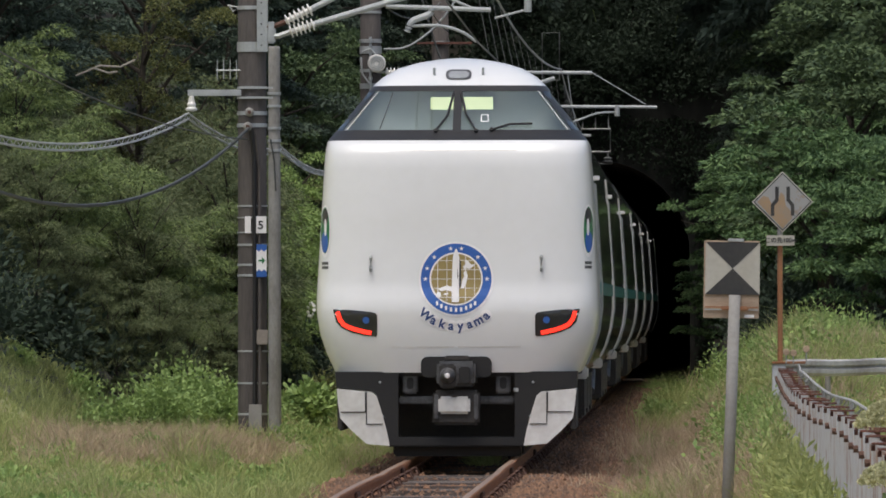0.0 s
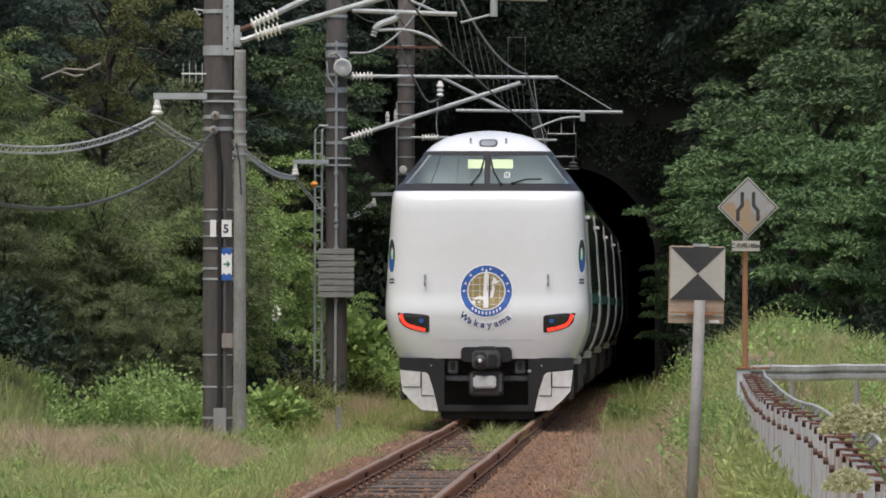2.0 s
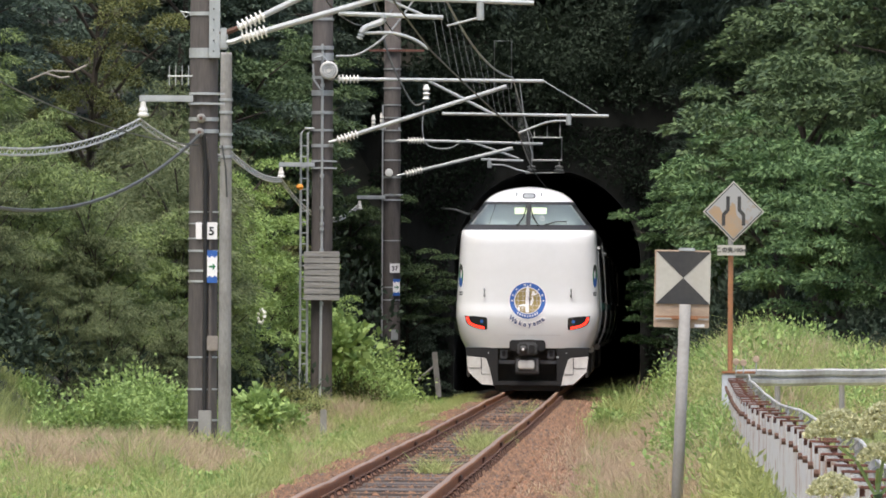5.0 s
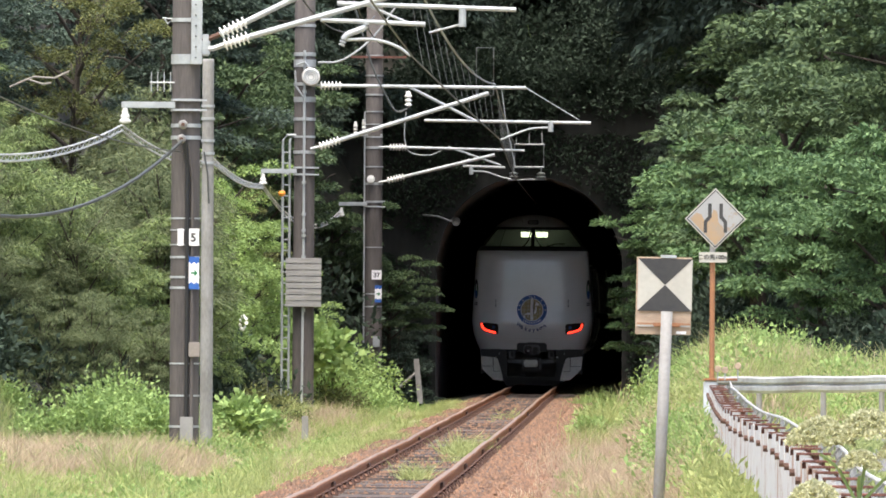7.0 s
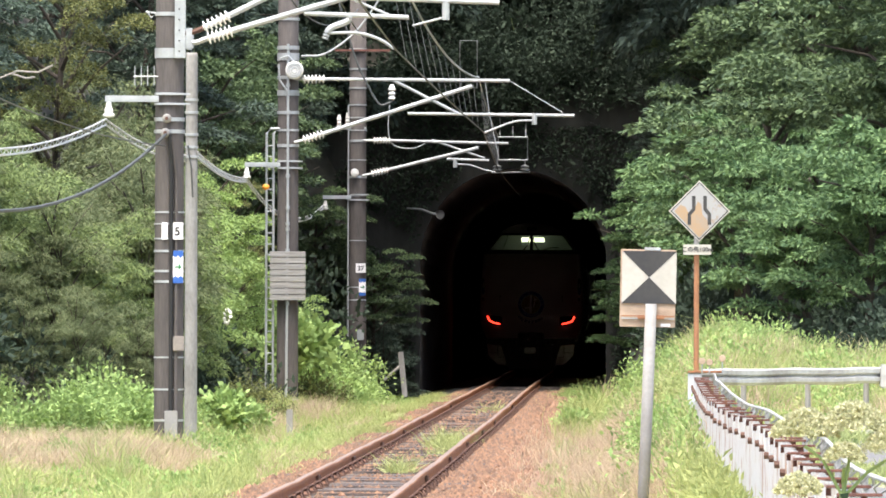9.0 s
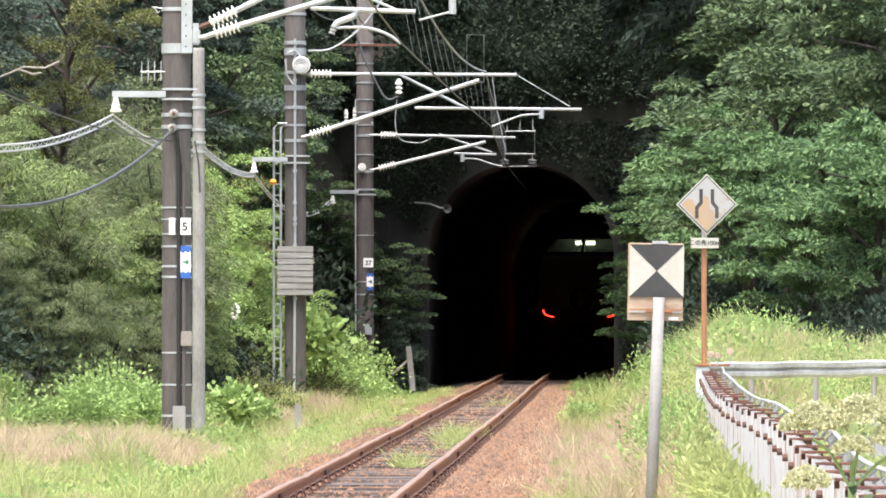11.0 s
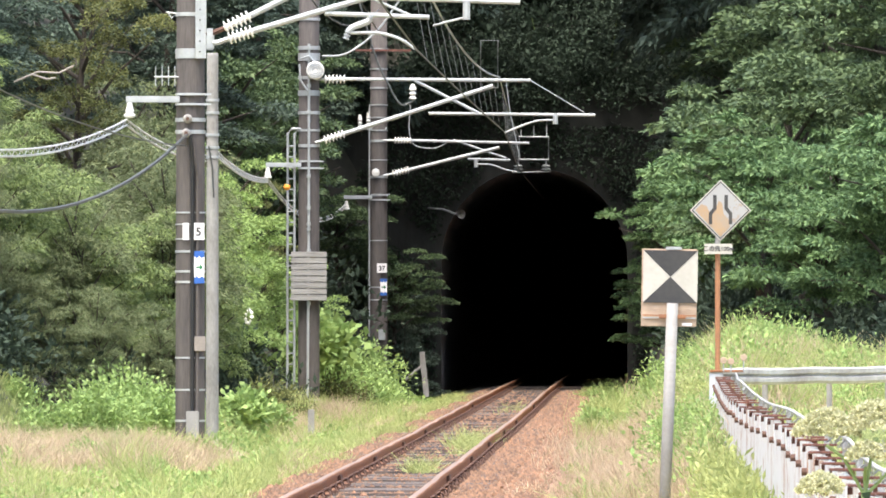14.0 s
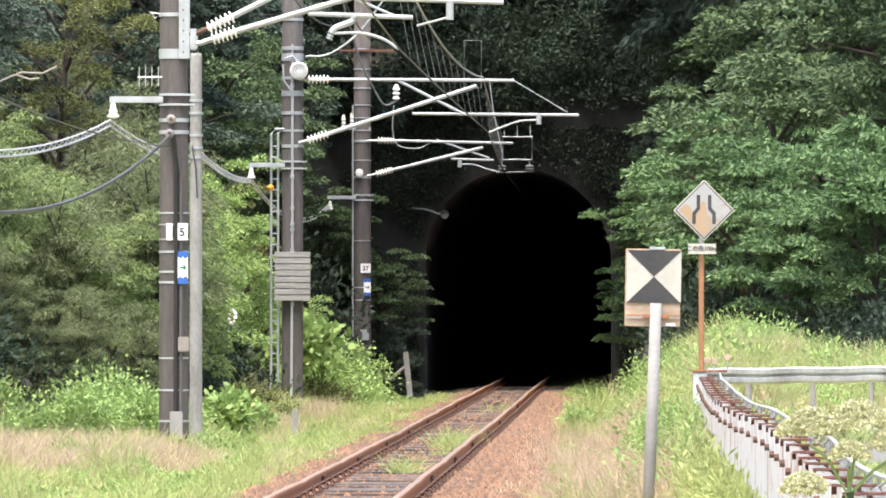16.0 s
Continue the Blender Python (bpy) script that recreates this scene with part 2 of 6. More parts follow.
def turned(profile, m=None, sides=14, bm=None):
    """A turned body from (radius, height) pairs, along the z axis of m."""
    bm = bm or bmesh.new()
    m = m or Matrix.Identity(4)
    rings = [[bm.verts.new(m @ Vector((r * math.cos(2 * math.pi * j / sides), r * math.sin(2 * math.pi * j / sides), h))) for j in range(sides)] for r, h in profile]
    for a, b in zip(rings, rings[1:]):
        for j in range(sides):
            bm.faces.new((a[j], a[(j + 1) % sides], b[(j + 1) % sides], b[j]))
    bm.faces.new(rings[0][::-1])
    bm.faces.new(rings[-1])
    return bm


def plate(outline, y, depth=0.01, bm=None):
    """A flat plate from an outline of (x, z), its face towards -y at y."""
    bm = bm or bmesh.new()
    front = [bm.verts.new((x, y, z)) for x, z in outline]
    back = [bm.verts.new((x, y + depth, z)) for x, z in outline]
    bm.faces.new(front)
    bm.faces.new(back[::-1])
    n = len(outline)
    for i in range(n):
        bm.faces.new((front[i], back[i], back[(i + 1) % n], front[(i + 1) % n]))
    bmesh.ops.recalc_face_normals(bm, faces=bm.faces[:])
    return bm


def lettering(name, text, size, mat, m, parent, label="", extrude=0.002, bold=0.0):
    """Letters in the built-in font as a mesh, centred, upright in the xz plane of m."""
    cu = bpy.data.curves.new(name, "FONT")
    cu.body, cu.size, cu.align_x, cu.align_y, cu.extrude, cu.offset = text, size, "CENTER", "CENTER", extrude, bold
    tmp = bpy.data.objects.new(name, cu)
    scene.collection.objects.link(tmp)
    me = bpy.data.meshes.new_from_object(tmp.evaluated_get(bpy.context.evaluated_depsgraph_get()))
    bpy.data.objects.remove(tmp)
    me.materials.clear()
    me.materials.append(M[mat])
    ob = new(name, me)
    ob.parent = parent
    ob.matrix_local = m @ pose(0, 0, 0, 90)
    return tagged(ob, label)


# ---- ground ----
def smooth(a, b, t):
    t = min(1.0, max(0.0, (t - a) / (b - a)))
    return t * t * (3 - 2 * t)


def ground(x, y):
    """The lie of the land: a flat corridor, a hillside beyond the poles, a raised road side across the line."""
    u = x - track(y)[0]
    rough = 0.05 * noise.noise(Vector((x * 0.5, y * 0.12, 0))) + 0.02 * noise.noise(Vector((x * 2.1, y * 0.8, 3)))
    if u < 0:
        s = -u
        z = -0.22 - 0.16 * smooth(1.5, 2.1, s) + 0.17 * smooth(2.3, 3.8, s)
        start = 5.6 - 2.2 * smooth(170, 216, y)
        z += smooth(105, 150, y) * 1.1 * max(0.0, s - start) * smooth(0, 1.5, s - start)
    else:
        s = u
        z = -0.22 - 0.16 * smooth(1.5, 2.1, s) + 0.12 * smooth(2.2, 3.1, s)
        z += 0.58 * smooth(2.55, 3.45, s) * (1 - smooth(118, 140, y))
        z += smooth(110, 134, y) * (1.25 * smooth(2.3, 4.0, s) - 0.45 * smooth(3.9, 5.6, s)) + smooth(145, 180, y) * 0.8 * max(0.0, s - 5.5)
        z += smooth(196, 226.5, y) * 2.5 * smooth(2.2, 4.0, s)
    near = smooth(1.5, 2.2, abs(u))
    if y > 224 and abs(u) > 2.5:
        z += smooth(224.0, 230.0, y) * 6 * smooth(2.5, 4.0, abs(u))
    return min(z, 26.0) + rough * near


def build_ground():
    us = [-700, -250, -90, -45, -30, -22, -17, -14, -12, -10.5, -9.3, -8.3, -7.5, -6.8, -6.2, -5.6, -5.1, -4.6, -4.2, -3.8, -3.4, -3.0, -2.7, -2.4, -2.1, -1.8, -1.5, -0.8]
    us = us + [0.0] + [-u for u in us[::-1]]
    ys = [-600, -200, -60, 0, 30] + [40 + 2.0 * i for i in range(91)] + [221.5, 223, 224.5, 225.5, 226.5, 227.5, 228.5, 230, 231, 232, 233, 234, 235, 236, 237.5] + [239.5, 242, 245, 250, 262, 280, 310, 350, 420, 520, 640, 1500, 4000]
    verts, faces = [], []
    for y in ys:
        cx = track(min(y, 640))[0] if y > 0 else track(0)[0]
        for u in us:
            x = cx + u
            verts.append((x, y, ground(x, y) if 0 <= y <= 640 else (-0.22 if y < 0 else min(26.0, 26.0 * smooth(2, 40, abs(u))) - 0.22)))
    w = len(us)
    for j in range(len(ys) - 1):
        for i in range(w - 1):
            faces.append((j * w + i, j * w + i + 1, (j + 1) * w + i + 1, (j + 1) * w + i))
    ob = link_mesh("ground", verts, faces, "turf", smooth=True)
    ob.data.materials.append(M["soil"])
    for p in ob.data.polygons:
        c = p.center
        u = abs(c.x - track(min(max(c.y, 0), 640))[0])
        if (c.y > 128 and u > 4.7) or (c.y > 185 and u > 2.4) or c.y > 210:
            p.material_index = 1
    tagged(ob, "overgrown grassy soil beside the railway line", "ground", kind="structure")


build_ground()

# ---- tunnel ----
PORTAL_Y, HALF, SPRING, FLOOR, BORE = 228.0, 2.219, 2.827, -0.4, -0.059
ARCH = [(-HALF, FLOOR), (-HALF, 1.2)] + [(-HALF * math.cos(math.pi * i / 24), SPRING + HALF * math.sin(math.pi * i / 24)) for i in range(25)] + [(HALF, 1.2), (HALF, FLOOR)]
ARCH = [(a + BORE, b) for a, b in ARCH]


def build_tunnel():
    ys = [PORTAL_Y + 0.3] + [PORTAL_Y + 4 + 6 * i for i in range(62)]
    verts, faces, n = [], [], len(ARCH)
    for y in ys:
        x, turn = track(y)
        m = pose(x, y, 0, 0, 0, turn)
        verts += [m @ Vector((a, 0, b)) for a, b in ARCH]
    for j in range(len(ys) - 1):
        for i in range(n - 1):
            faces.append((j * n + i, j * n + i + 1, (j + 1) * n + i + 1, (j + 1) * n + i))
        faces.append((j * n + n - 1, j * n, (j + 1) * n, (j + 1) * n + n - 1))
    faces.append(tuple((len(ys) - 1) * n + i for i in range(n)))
    ob = link_mesh("tunnel_lining", verts, faces, "tunnel", smooth=False)
    tagged(ob, "sooty dark concrete lining of the single-track tunnel", "tunnel", kind="structure")
    # the face of the portal, with the arch cut through it
    x, turn = track(PORTAL_Y)
    outer = []
    for a, b in ARCH:
        if b <= 1.21:
            outer.append((math.copysign(6.0, a), b))
        else:
            ang = math.atan2(b - 1.2, a)
            s = min(6.0 / max(1e-6, abs(math.cos(ang))), 5.9 / max(1e-6, math.sin(ang)))
            outer.append((math.cos(ang) * s, 1.2 + math.sin(ang) * s))
    vs, fs = [], []
    for y in (0.0, 0.6):
        vs += [(a, y, b) for a, b in ARCH] + [(a, y, b) for a, b in outer]
    m2 = 2 * n
    for i in range(n - 1):
        fs.append((i, i + 1, n + i + 1, n + i))
        fs.append((m2 + i, m2 + n + i, m2 + n + i + 1, m2 + i + 1))
        fs.append((i, m2 + i, m2 + i + 1, i + 1))
        fs.append((n + i, n + i + 1, m2 + n + i + 1, m2 + n + i))
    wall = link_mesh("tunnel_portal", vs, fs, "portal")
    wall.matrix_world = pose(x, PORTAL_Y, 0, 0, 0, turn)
    tagged(wall, "old concrete tunnel portal with a round arch, coloured dark for shade", "tunnel portal", kind="structure")
    # the ring of the arch, standing a little proud
    bm = bmesh.new()
    ring = [(a, b) for a, b in ARCH]
    out = [(a * 1.16, SPRING + (b - SPRING) * 1.16 if b > SPRING else b) for a, b in ARCH]
    q = [[bm.verts.new((a, -0.06, b)) for a, b in ring], [bm.verts.new((a, -0.06, b)) for a, b in out], [bm.verts.new((a, 0.0, b)) for a, b in out]]
    for i in range(n - 1):
        bm.faces.new((q[0][i], q[0][i + 1], q[1][i + 1], q[1][i]))
        bm.faces.new((q[1][i], q[1][i + 1], q[2][i + 1], q[2][i]))
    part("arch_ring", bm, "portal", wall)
    # the hill that carries on over the bore
    vs, fs = [], []
    xs = [-200, -120, -70, -40, -25, -14, -8, -4, 0, 4, 8, 14, 25, 40, 70, 120, 200, 300]
    hy = [PORTAL_Y + r for r in (0.5, 4, 10, 18, 30, 48, 78, 118, 168, 238, 328, 448)]
    for yy in hy:
        for xx in xs:
            r = yy - PORTAL_Y
            vs.append((x + xx, yy, 5.9 + min(20.5, 0.75 * r) + 0.5 * noise.noise(Vector((xx * 0.2, yy * 0.2, 0)))))
    w = len(xs)
    fs = [(j * w + i, j * w + i + 1, (j + 1) * w + i + 1, (j + 1) * w + i) for j in range(len(hy) - 1) for i in range(w - 1)]
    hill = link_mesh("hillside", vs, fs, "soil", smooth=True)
    tagged(hill, "dark wooded hillside above the tunnel portal", "hillside", kind="structure")


build_tunnel()


# ---- the train ----
HALF_WIDTHS = [(0.80, 1.22), (0.92, 1.28), (1.1, 1.365), (1.3, 1.425), (1.56, 1.46), (1.84, 1.455), (2.4, 1.42), (3.0, 1.38), (3.2, 1.36)]


def lerp_rows(rows, z, col):
    for a, b in zip(rows, rows[1:]):
        if z <= b[0]:
            k = max(0.0, (z - a[0]) / (b[0] - a[0]))
            return a[col] + (b[col] - a[col]) * k
    return rows[-1][col]


def side_x(z):
    return lerp_rows(HALF_WIDTHS, z, 1)


# height, half width and set-back of the rear end's face
NOSE = [(0.90, 1.27, 0.10), (1.1, 1.36, 0.05), (1.3, 1.425, 0.015), (1.50, 1.458, 0.0), (1.58, 1.46, 0.003), (1.68, 1.46, 0.022), (1.77, 1.458, 0.048), (1.86, 1.452, 0.062), (2.4, 1.42, 0.085),
        (3.0, 1.385, 0.115), (3.15, 1.374, 0.135), (3.23, 1.365, 0.175), (3.29, 1.353, 0.25), (3.32, 1.34, 0.33), (3.40, 1.275, 0.45), (3.60, 1.12, 0.75), (3.83, 0.955, 1.08), (3.87, 0.93, 1.14),
        (3.98, 0.82, 1.32), (4.08, 0.66, 1.56), (4.14, 0.48, 1.8), (4.185, 0.25, 2.1), (4.20, 0.03, 2.3)]
BOXY, DEEP = 0.42, 0.85


def nose_y(x, z):
    hw, y0 = lerp_rows(NOSE, z, 1), lerp_rows(NOSE, z, 2)
    s = min(0.9999, abs(x) / hw) ** (1 / BOXY)
    return y0 + DEEP * (1 - max(1e-9, 1 - s * s) ** (BOXY / 2))


def nose_shell(z0, z1, proud=0.0, x_max=9.0, fine=1):
    """The skin of the rear end between two heights."""
    zs = sorted({z0, z1} | {r[0] for r in NOSE if z0 < r[0] < z1})
    angles = [math.pi / 2 * k / 16 for k in range(17)]
    bm = bmesh.new()
    rows = []
    for z in zs:
        hw, y0 = lerp_rows(NOSE, z, 1), lerp_rows(NOSE, z, 2)
        half = []
        for a in angles:
            sx = hw * math.sin(a) ** BOXY if a else 0.0
            half.append((min(sx, x_max), (y0 + DEEP * (1 - math.cos(a) ** BOXY) if a < 1.57 else y0 + DEEP) if sx <= x_max else nose_y(x_max, z)))
        if x_max > 5:
            half.append((min(hw, side_x(z) if z < 3.2 else hw), 3.4))
        left = [(-x, y) for x, y in half[:0:-1]]
        rows.append([bm.verts.new((x, y - proud, z)) for x, y in left + half])
    for a, b in zip(rows, rows[1:]):
        for i in range(len(a) - 1):
            bm.faces.new((a[i], a[i + 1], b[i + 1], b[i]))
    bmesh.ops.remove_doubles(bm, verts=bm.verts[:], dist=1e-5)
    return bm


def decal(outline, proud, rings=5):
    """A thin film that follows the rear end's skin; outline of (x, z), star-shaped."""
    cx, cz = sum(p[0] for p in outline) / len(outline), sum(p[1] for p in outline) / len(outline)
    bm = bmesh.new()
    put = lambda x, z: bm.verts.new((x, nose_y(x, z) - proud, z))
    centre, last = put(cx, cz), None
    n = len(outline)
    for r in range(1, rings + 1):
        k = r / rings
        ring = [put(cx + (x - cx) * k, cz + (z - cz) * k) for x, z in outline]
        for i in range(n):
            j = (i + 1) % n
            bm.faces.new((centre, ring[i], ring[j]) if last is None else (last[i], ring[i], ring[j], last[j]))
        last = ring
    bmesh.ops.recalc_face_normals(bm, faces=bm.faces[:])
    return bm


def band(points, width, proud, thick=0.0):
    """A ribbon on the skin along (x, z) points."""
    bm = bmesh.new()
    rows = []
    for i, (x, z) in enumerate(points):
        a, b = points[max(0, i - 1)], points[min(len(points) - 1, i + 1)]
        d = Vector((b[0] - a[0], b[1] - a[1])).normalized() * width / 2
        rows.append([bm.verts.new((px, nose_y(px, pz) - proud, pz)) for px, pz in ((x - d.y, z + d.x), (x + d.y, z - d.x))])
    for a, b in zip(rows, rows[1:]):
        bm.faces.new((a[0], a[1], b[1], b[0]))
    return bm


def circle(cx, cz, r, n=48, rz=None):
    return [(cx + r * math.cos(2 * math.pi * k / n), cz + (rz or r) * math.sin(2 * math.pi * k / n)) for k in range(n)]


def rounded(x0, x1, z0, z1, r):
    pts = []
    for cx, cz, a0 in ((x1 - r, z1 - r, 0), (x0 + r, z1 - r, 90), (x0 + r, z0 + r, 180), (x1 - r, z0 + r, 270)):
        pts += [(cx + r * math.cos(radians(a0 + 22.5 * k)), cz + r * math.sin(radians(a0 + 22.5 * k))) for k in range(5)]
    return pts


def side_strip(side, y0, y1, z0, z1, proud=0.006):
    """A panel on a car's side wall, following its curve."""
    bm = bmesh.new()
    zs = sorted({z0, z1} | {r[0] for r in HALF_WIDTHS if z0 < r[0] < z1})
    rows = [[bm.verts.new((side * (side_x(z) + proud), y, z)) for y in (y0, y1)] for z in zs]
    inner = [[bm.verts.new((side * (side_x(z) - 0.01), y, z)) for y in (y0, y1)] for z in zs]
    for a, b in zip(rows, rows[1:]):
        bm.faces.new((a[0], a[1], b[1], b[0]))
    for q, w in ((rows, inner),):
        bm.faces.new((q[0][0], q[0][1], w[0][1], w[0][0]))
        bm.faces.new((q[-1][0], q[-1][1], w[-1][1], w[-1][0]))
        for k in (0, 1):
            bm.faces.new([r[k] for r in q] + [r[k] for r in w[::-1]])
    bmesh.ops.recalc_face_normals(bm, faces=bm.faces[:])
    return bm


CAR = 20.9


def car_body(car, start):
    section = [(side_x(z), z) for z in (0.86, 0.95, 1.1, 1.3, 1.56, 1.84, 2.4, 3.0, 3.2)] + [(1.28, 3.36), (1.12, 3.50), (0.85, 3.59), (0.5, 3.64), (0.0, 3.66)]
    ring = [(-x, z) for x, z in section[:-1]] + [(0.0, 3.66)] + section[:-1][::-1]
    bm = bmesh.new()
    rows = []
    for y, inset in ((start, 0.0), (start + 0.01, 0.0), (20.1, 0.0), (20.28, 0.05), (20.4, 0.22)):
        rows.append([bm.verts.new((x * (1 - inset / 1.4), y, 2.2 + (z - 2.2) * (1 - inset / 2.0))) for x, z in ring])
    n = len(ring)
    for a, b in zip(rows, rows[1:]):
        for i in range(n):
            bm.faces.new((a[i], a[(i + 1) % n], b[(i + 1) % n], b[i]))
    bm.faces.new(rows[0])
    bm.faces.new(rows[-1][::-1])
    bmesh.ops.recalc_face_normals(bm, faces=bm.faces[:])
    part("body", bm, "side_shade_paint", car, "glossy white car body, greyed for its shaded side")


def bogie(car, y):
    b = part("bogie", box(-1.05, 1.05, y - 1.3, y + 1.3, 0.42, 0.62, 0.04), "under", car, "sooty steel bogie frame")
    for dy in (-1.05, 1.05):
        for s in (-1, 1):
            w = turned([(0.12, -0.06), (0.43, -0.06), (0.43, 0.04), (0.46, 0.05), (0.46, 0.07), (0.12, 0.07)], pose(s * 0.56, y + dy, 0.43, 0, 90 * -s, 0), 24)
            part("wheel", w, "under", b)
    for s in (-1, 1):
        part("damper", rod((s * 1.15, y - 0.6, 0.5), (s * 1.15, y + 0.5, 0.75), 0.05), "steelgrey", b)


def car_details(car, start, door_at):
    for s in (-1, 1):
        part("stripe", side_strip(s, start, 20.05, 1.70, 1.84), "teal", car, "teal band below the windows")
        y = 2.0 if start < 1 else 4.2
        while y < 18.2:
            if abs(y + 0.75 - door_at) > 1.4:
                part("window", side_strip(s, y, y + 1.66, 1.90, 2.84), "sidewindow", car, "dark tinted side window")
            y += 1.7
        d = part("door", side_strip(s, door_at - 0.42, door_at + 0.42, 0.98, 2.86, 0.004), "side_shade_paint", car)
        part("door_window", side_strip(s, door_at - 0.24, door_at + 0.24, 1.9, 2.7, 0.009), "sidewindow", d)
        for e in (-0.46, 0.46):
            part("door_pillar", side_strip(s, door_at + e - 0.015, door_at + e + 0.015, 0.95, 2.9, 0.012), "galv_dull", d, "grey handrail beside the door")
        part("step_flare", box(s * 1.22 - 0.09, s * 1.22 + 0.09, door_at - 0.45, door_at + 0.45, 0.80, 0.93, 0.02), "skirt_white", car)
        part("side_lamp", box(s * 1.40 - 0.03, s * 1.40 + 0.03, door_at + 0.9, door_at + 0.96, 2.95, 3.0, 0.008), "vinyl", car, "small white marker lamp")
        for k in range(5):
            ya = 6.4 + k * 1.7
            part("equipment_box", box(s * 0.75 - 0.5, s * 0.75 + 0.5, ya, ya + 1.35, 0.35 + 0.06 * (k % 2), 0.84, 0.03), "under", car)
        # white strip painted as the highlight on the lit car end
        part("corner_highlight", side_strip(s, 20.0, 20.1, 0.95, 3.15, 0.012), "skirt_white", car)
    bogie(car, 3.5)
    bogie(car, 17.0)
    part("air_conditioner", box(-0.85, 0.85, 7.5, 11.5, 3.6, 3.86, 0.08), "skirt_white", car, "grey roof air conditioning unit")
    part("gangway", box(-0.5, 0.5, 20.38, 20.88, 0.95, 3.0, 0.05), "black", car, "black rubber gangway bellows")


def rear_end(car):
    """The blunt end of the last car, seen all along."""
    part("end_shell", nose_shell(0.90, 3.32), "white", car, "smooth white rounded end panel", smooth=True)
    part("window_surround", nose_shell(3.30, 3.41, 0.006), "black", car, "black band under the windscreen", smooth=True)
    part("roof_dome", nose_shell(3.87, 4.20), "white", car, "white domed cab roof", smooth=True)
    part("windscreen_frame", nose_shell(3.825, 3.885, 0.008), "black", car, smooth=True)
    glassy = part("windscreen", nose_shell(3.405, 3.83, 0.0), "windscreen", car, "raked tinted windscreen", smooth=True)
    glassy.visible_shadow = False
    part("centre_pillar", band([(0.0, 3.38), (0.0, 3.6), (0.0, 3.83)], 0.085, 0.012), "black", glassy)
    for s in (-1, 1):
        part("corner_pillar", decal([(s * 1.27, 3.41), (s * 1.18, 3.41), (s * 0.86, 3.83), (s * 0.94, 3.83)], 0.01, 4), "black", glassy)
        # the corner window wraps on past the pillar into a dark side panel
        part("corner_trim", band([(s * 1.15, 3.41), (s * 0.83, 3.83)], 0.007, 0.016), "skirt_white", glassy)
    cab = part("cab_interior", plate([(-1.26, 3.0), (1.26, 3.0), (1.24, 3.42), (1.07, 3.62), (0.88, 3.84), (-0.88, 3.84), (-1.07, 3.62), (-1.24, 3.42)], 1.30, 0.06), "cabwall", car, "pale green cab bulkhead behind the windscreen")
    part("cab_desk", box(-1.0, 1.0, 0.85, 1.30, 3.0, 3.37, 0.03), "cabwall", car)
    for x0, x1 in ((-0.29, -0.045), (0.045, 0.36)):
        # added black box that lets the panel shine forward only
        case = part("panel_light_block", box(x0, x1, 1.20, 1.25, 3.635, 3.765), "black", cab, "black backing added to keep the panel's light off the cab wall")
        part("lit_panel", box(x0, x1, 1.192, 1.199, 3.635, 3.765), "cablight", case, "glowing yellow-green indicator panel")
    part("cab_label", band([(0.25, 3.50), (0.32, 3.50), (0.32, 3.57), (0.25, 3.57), (0.25, 3.50)], 0.012, 0.004), "vinyl", glassy)
    part("aerial_line", band([(-0.80, 3.42), (-0.74, 3.6), (-0.68, 3.81)], 0.010, 0.006), "black", glassy)
    part("panel_seam", band([(-0.62, 3.19), (-0.3, 3.19), (0.0, 3.19), (0.3, 3.19), (0.62, 3.19)], 0.008, 0.003), "skirt_white", car)
    # wipers
    for pts in ([(-0.22, 3.40), (-0.10, 3.56), (-0.045, 3.80)], [(0.2, 3.40), (0.09, 3.58), (0.035, 3.80)], [(0.36, 3.41), (0.55, 3.47), (0.78, 3.475)]):
        part("wiper", tube([(x, nose_y(x, z) - 0.035, z) for x, z in pts], 0.014), "black", car, "black windscreen wiper")
        x, z = pts[0]
        part("wiper_boss", turned([(0.024, 0), (0.02, 0.04), (0.0, 0.045)], pose(x, nose_y(x, z) - 0.01, z - 0.01, 60), 10), "black", car)
    # roof lamp slot and the two small irons beside it
    part("roof_lamp", decal(rounded(-0.135, 0.135, 3.95, 4.06, 0.05), 0.012, 3), "steelgrey", car, "oval lamp recess in the roof")
    part("roof_lamp_pane", decal(rounded(-0.105, 0.105, 3.967, 4.043, 0.035), 0.02, 3), "galv_dull", car)
    for s in (-1, 1):
        y = nose_y(s * 0.255, 4.0)
        part("roof_iron", rod((s * 0.255, y - 0.02, 4.0), (s * 0.255, y - 0.02, 4.075), 0.014), "galv_dull", car)
        part("lifting_handle", tube([(s * 0.88, nose_y(s * 0.88, 2.10), 2.10), (s * 0.88, nose_y(s * 0.88, 2.10) - 0.06, 2.08), (s * 0.88, nose_y(s * 0.88, 1.98) - 0.06, 1.98), (s * 0.88, nose_y(s * 0.88, 1.95), 1.95)], 0.016), "galv_dull", car, "small steel handle")
        # tail lamps
        lamp = [(s * x, z) for x, z in ((-1.275, 1.555), (-1.1, 1.548), (-0.89, 1.528), (-0.83, 1.515), (-0.815, 1.49), (-0.813, 1.38), (-0.815, 1.285), (-0.83, 1.272), (-0.95, 1.283), (-1.08, 1.315), (-1.18, 1.36), (-1.24, 1.42))]
        cover = part("tail_lamp", decal(lamp, 0.006, 4), "lampglass", car, "smoked lamp cover with a lit red bar")
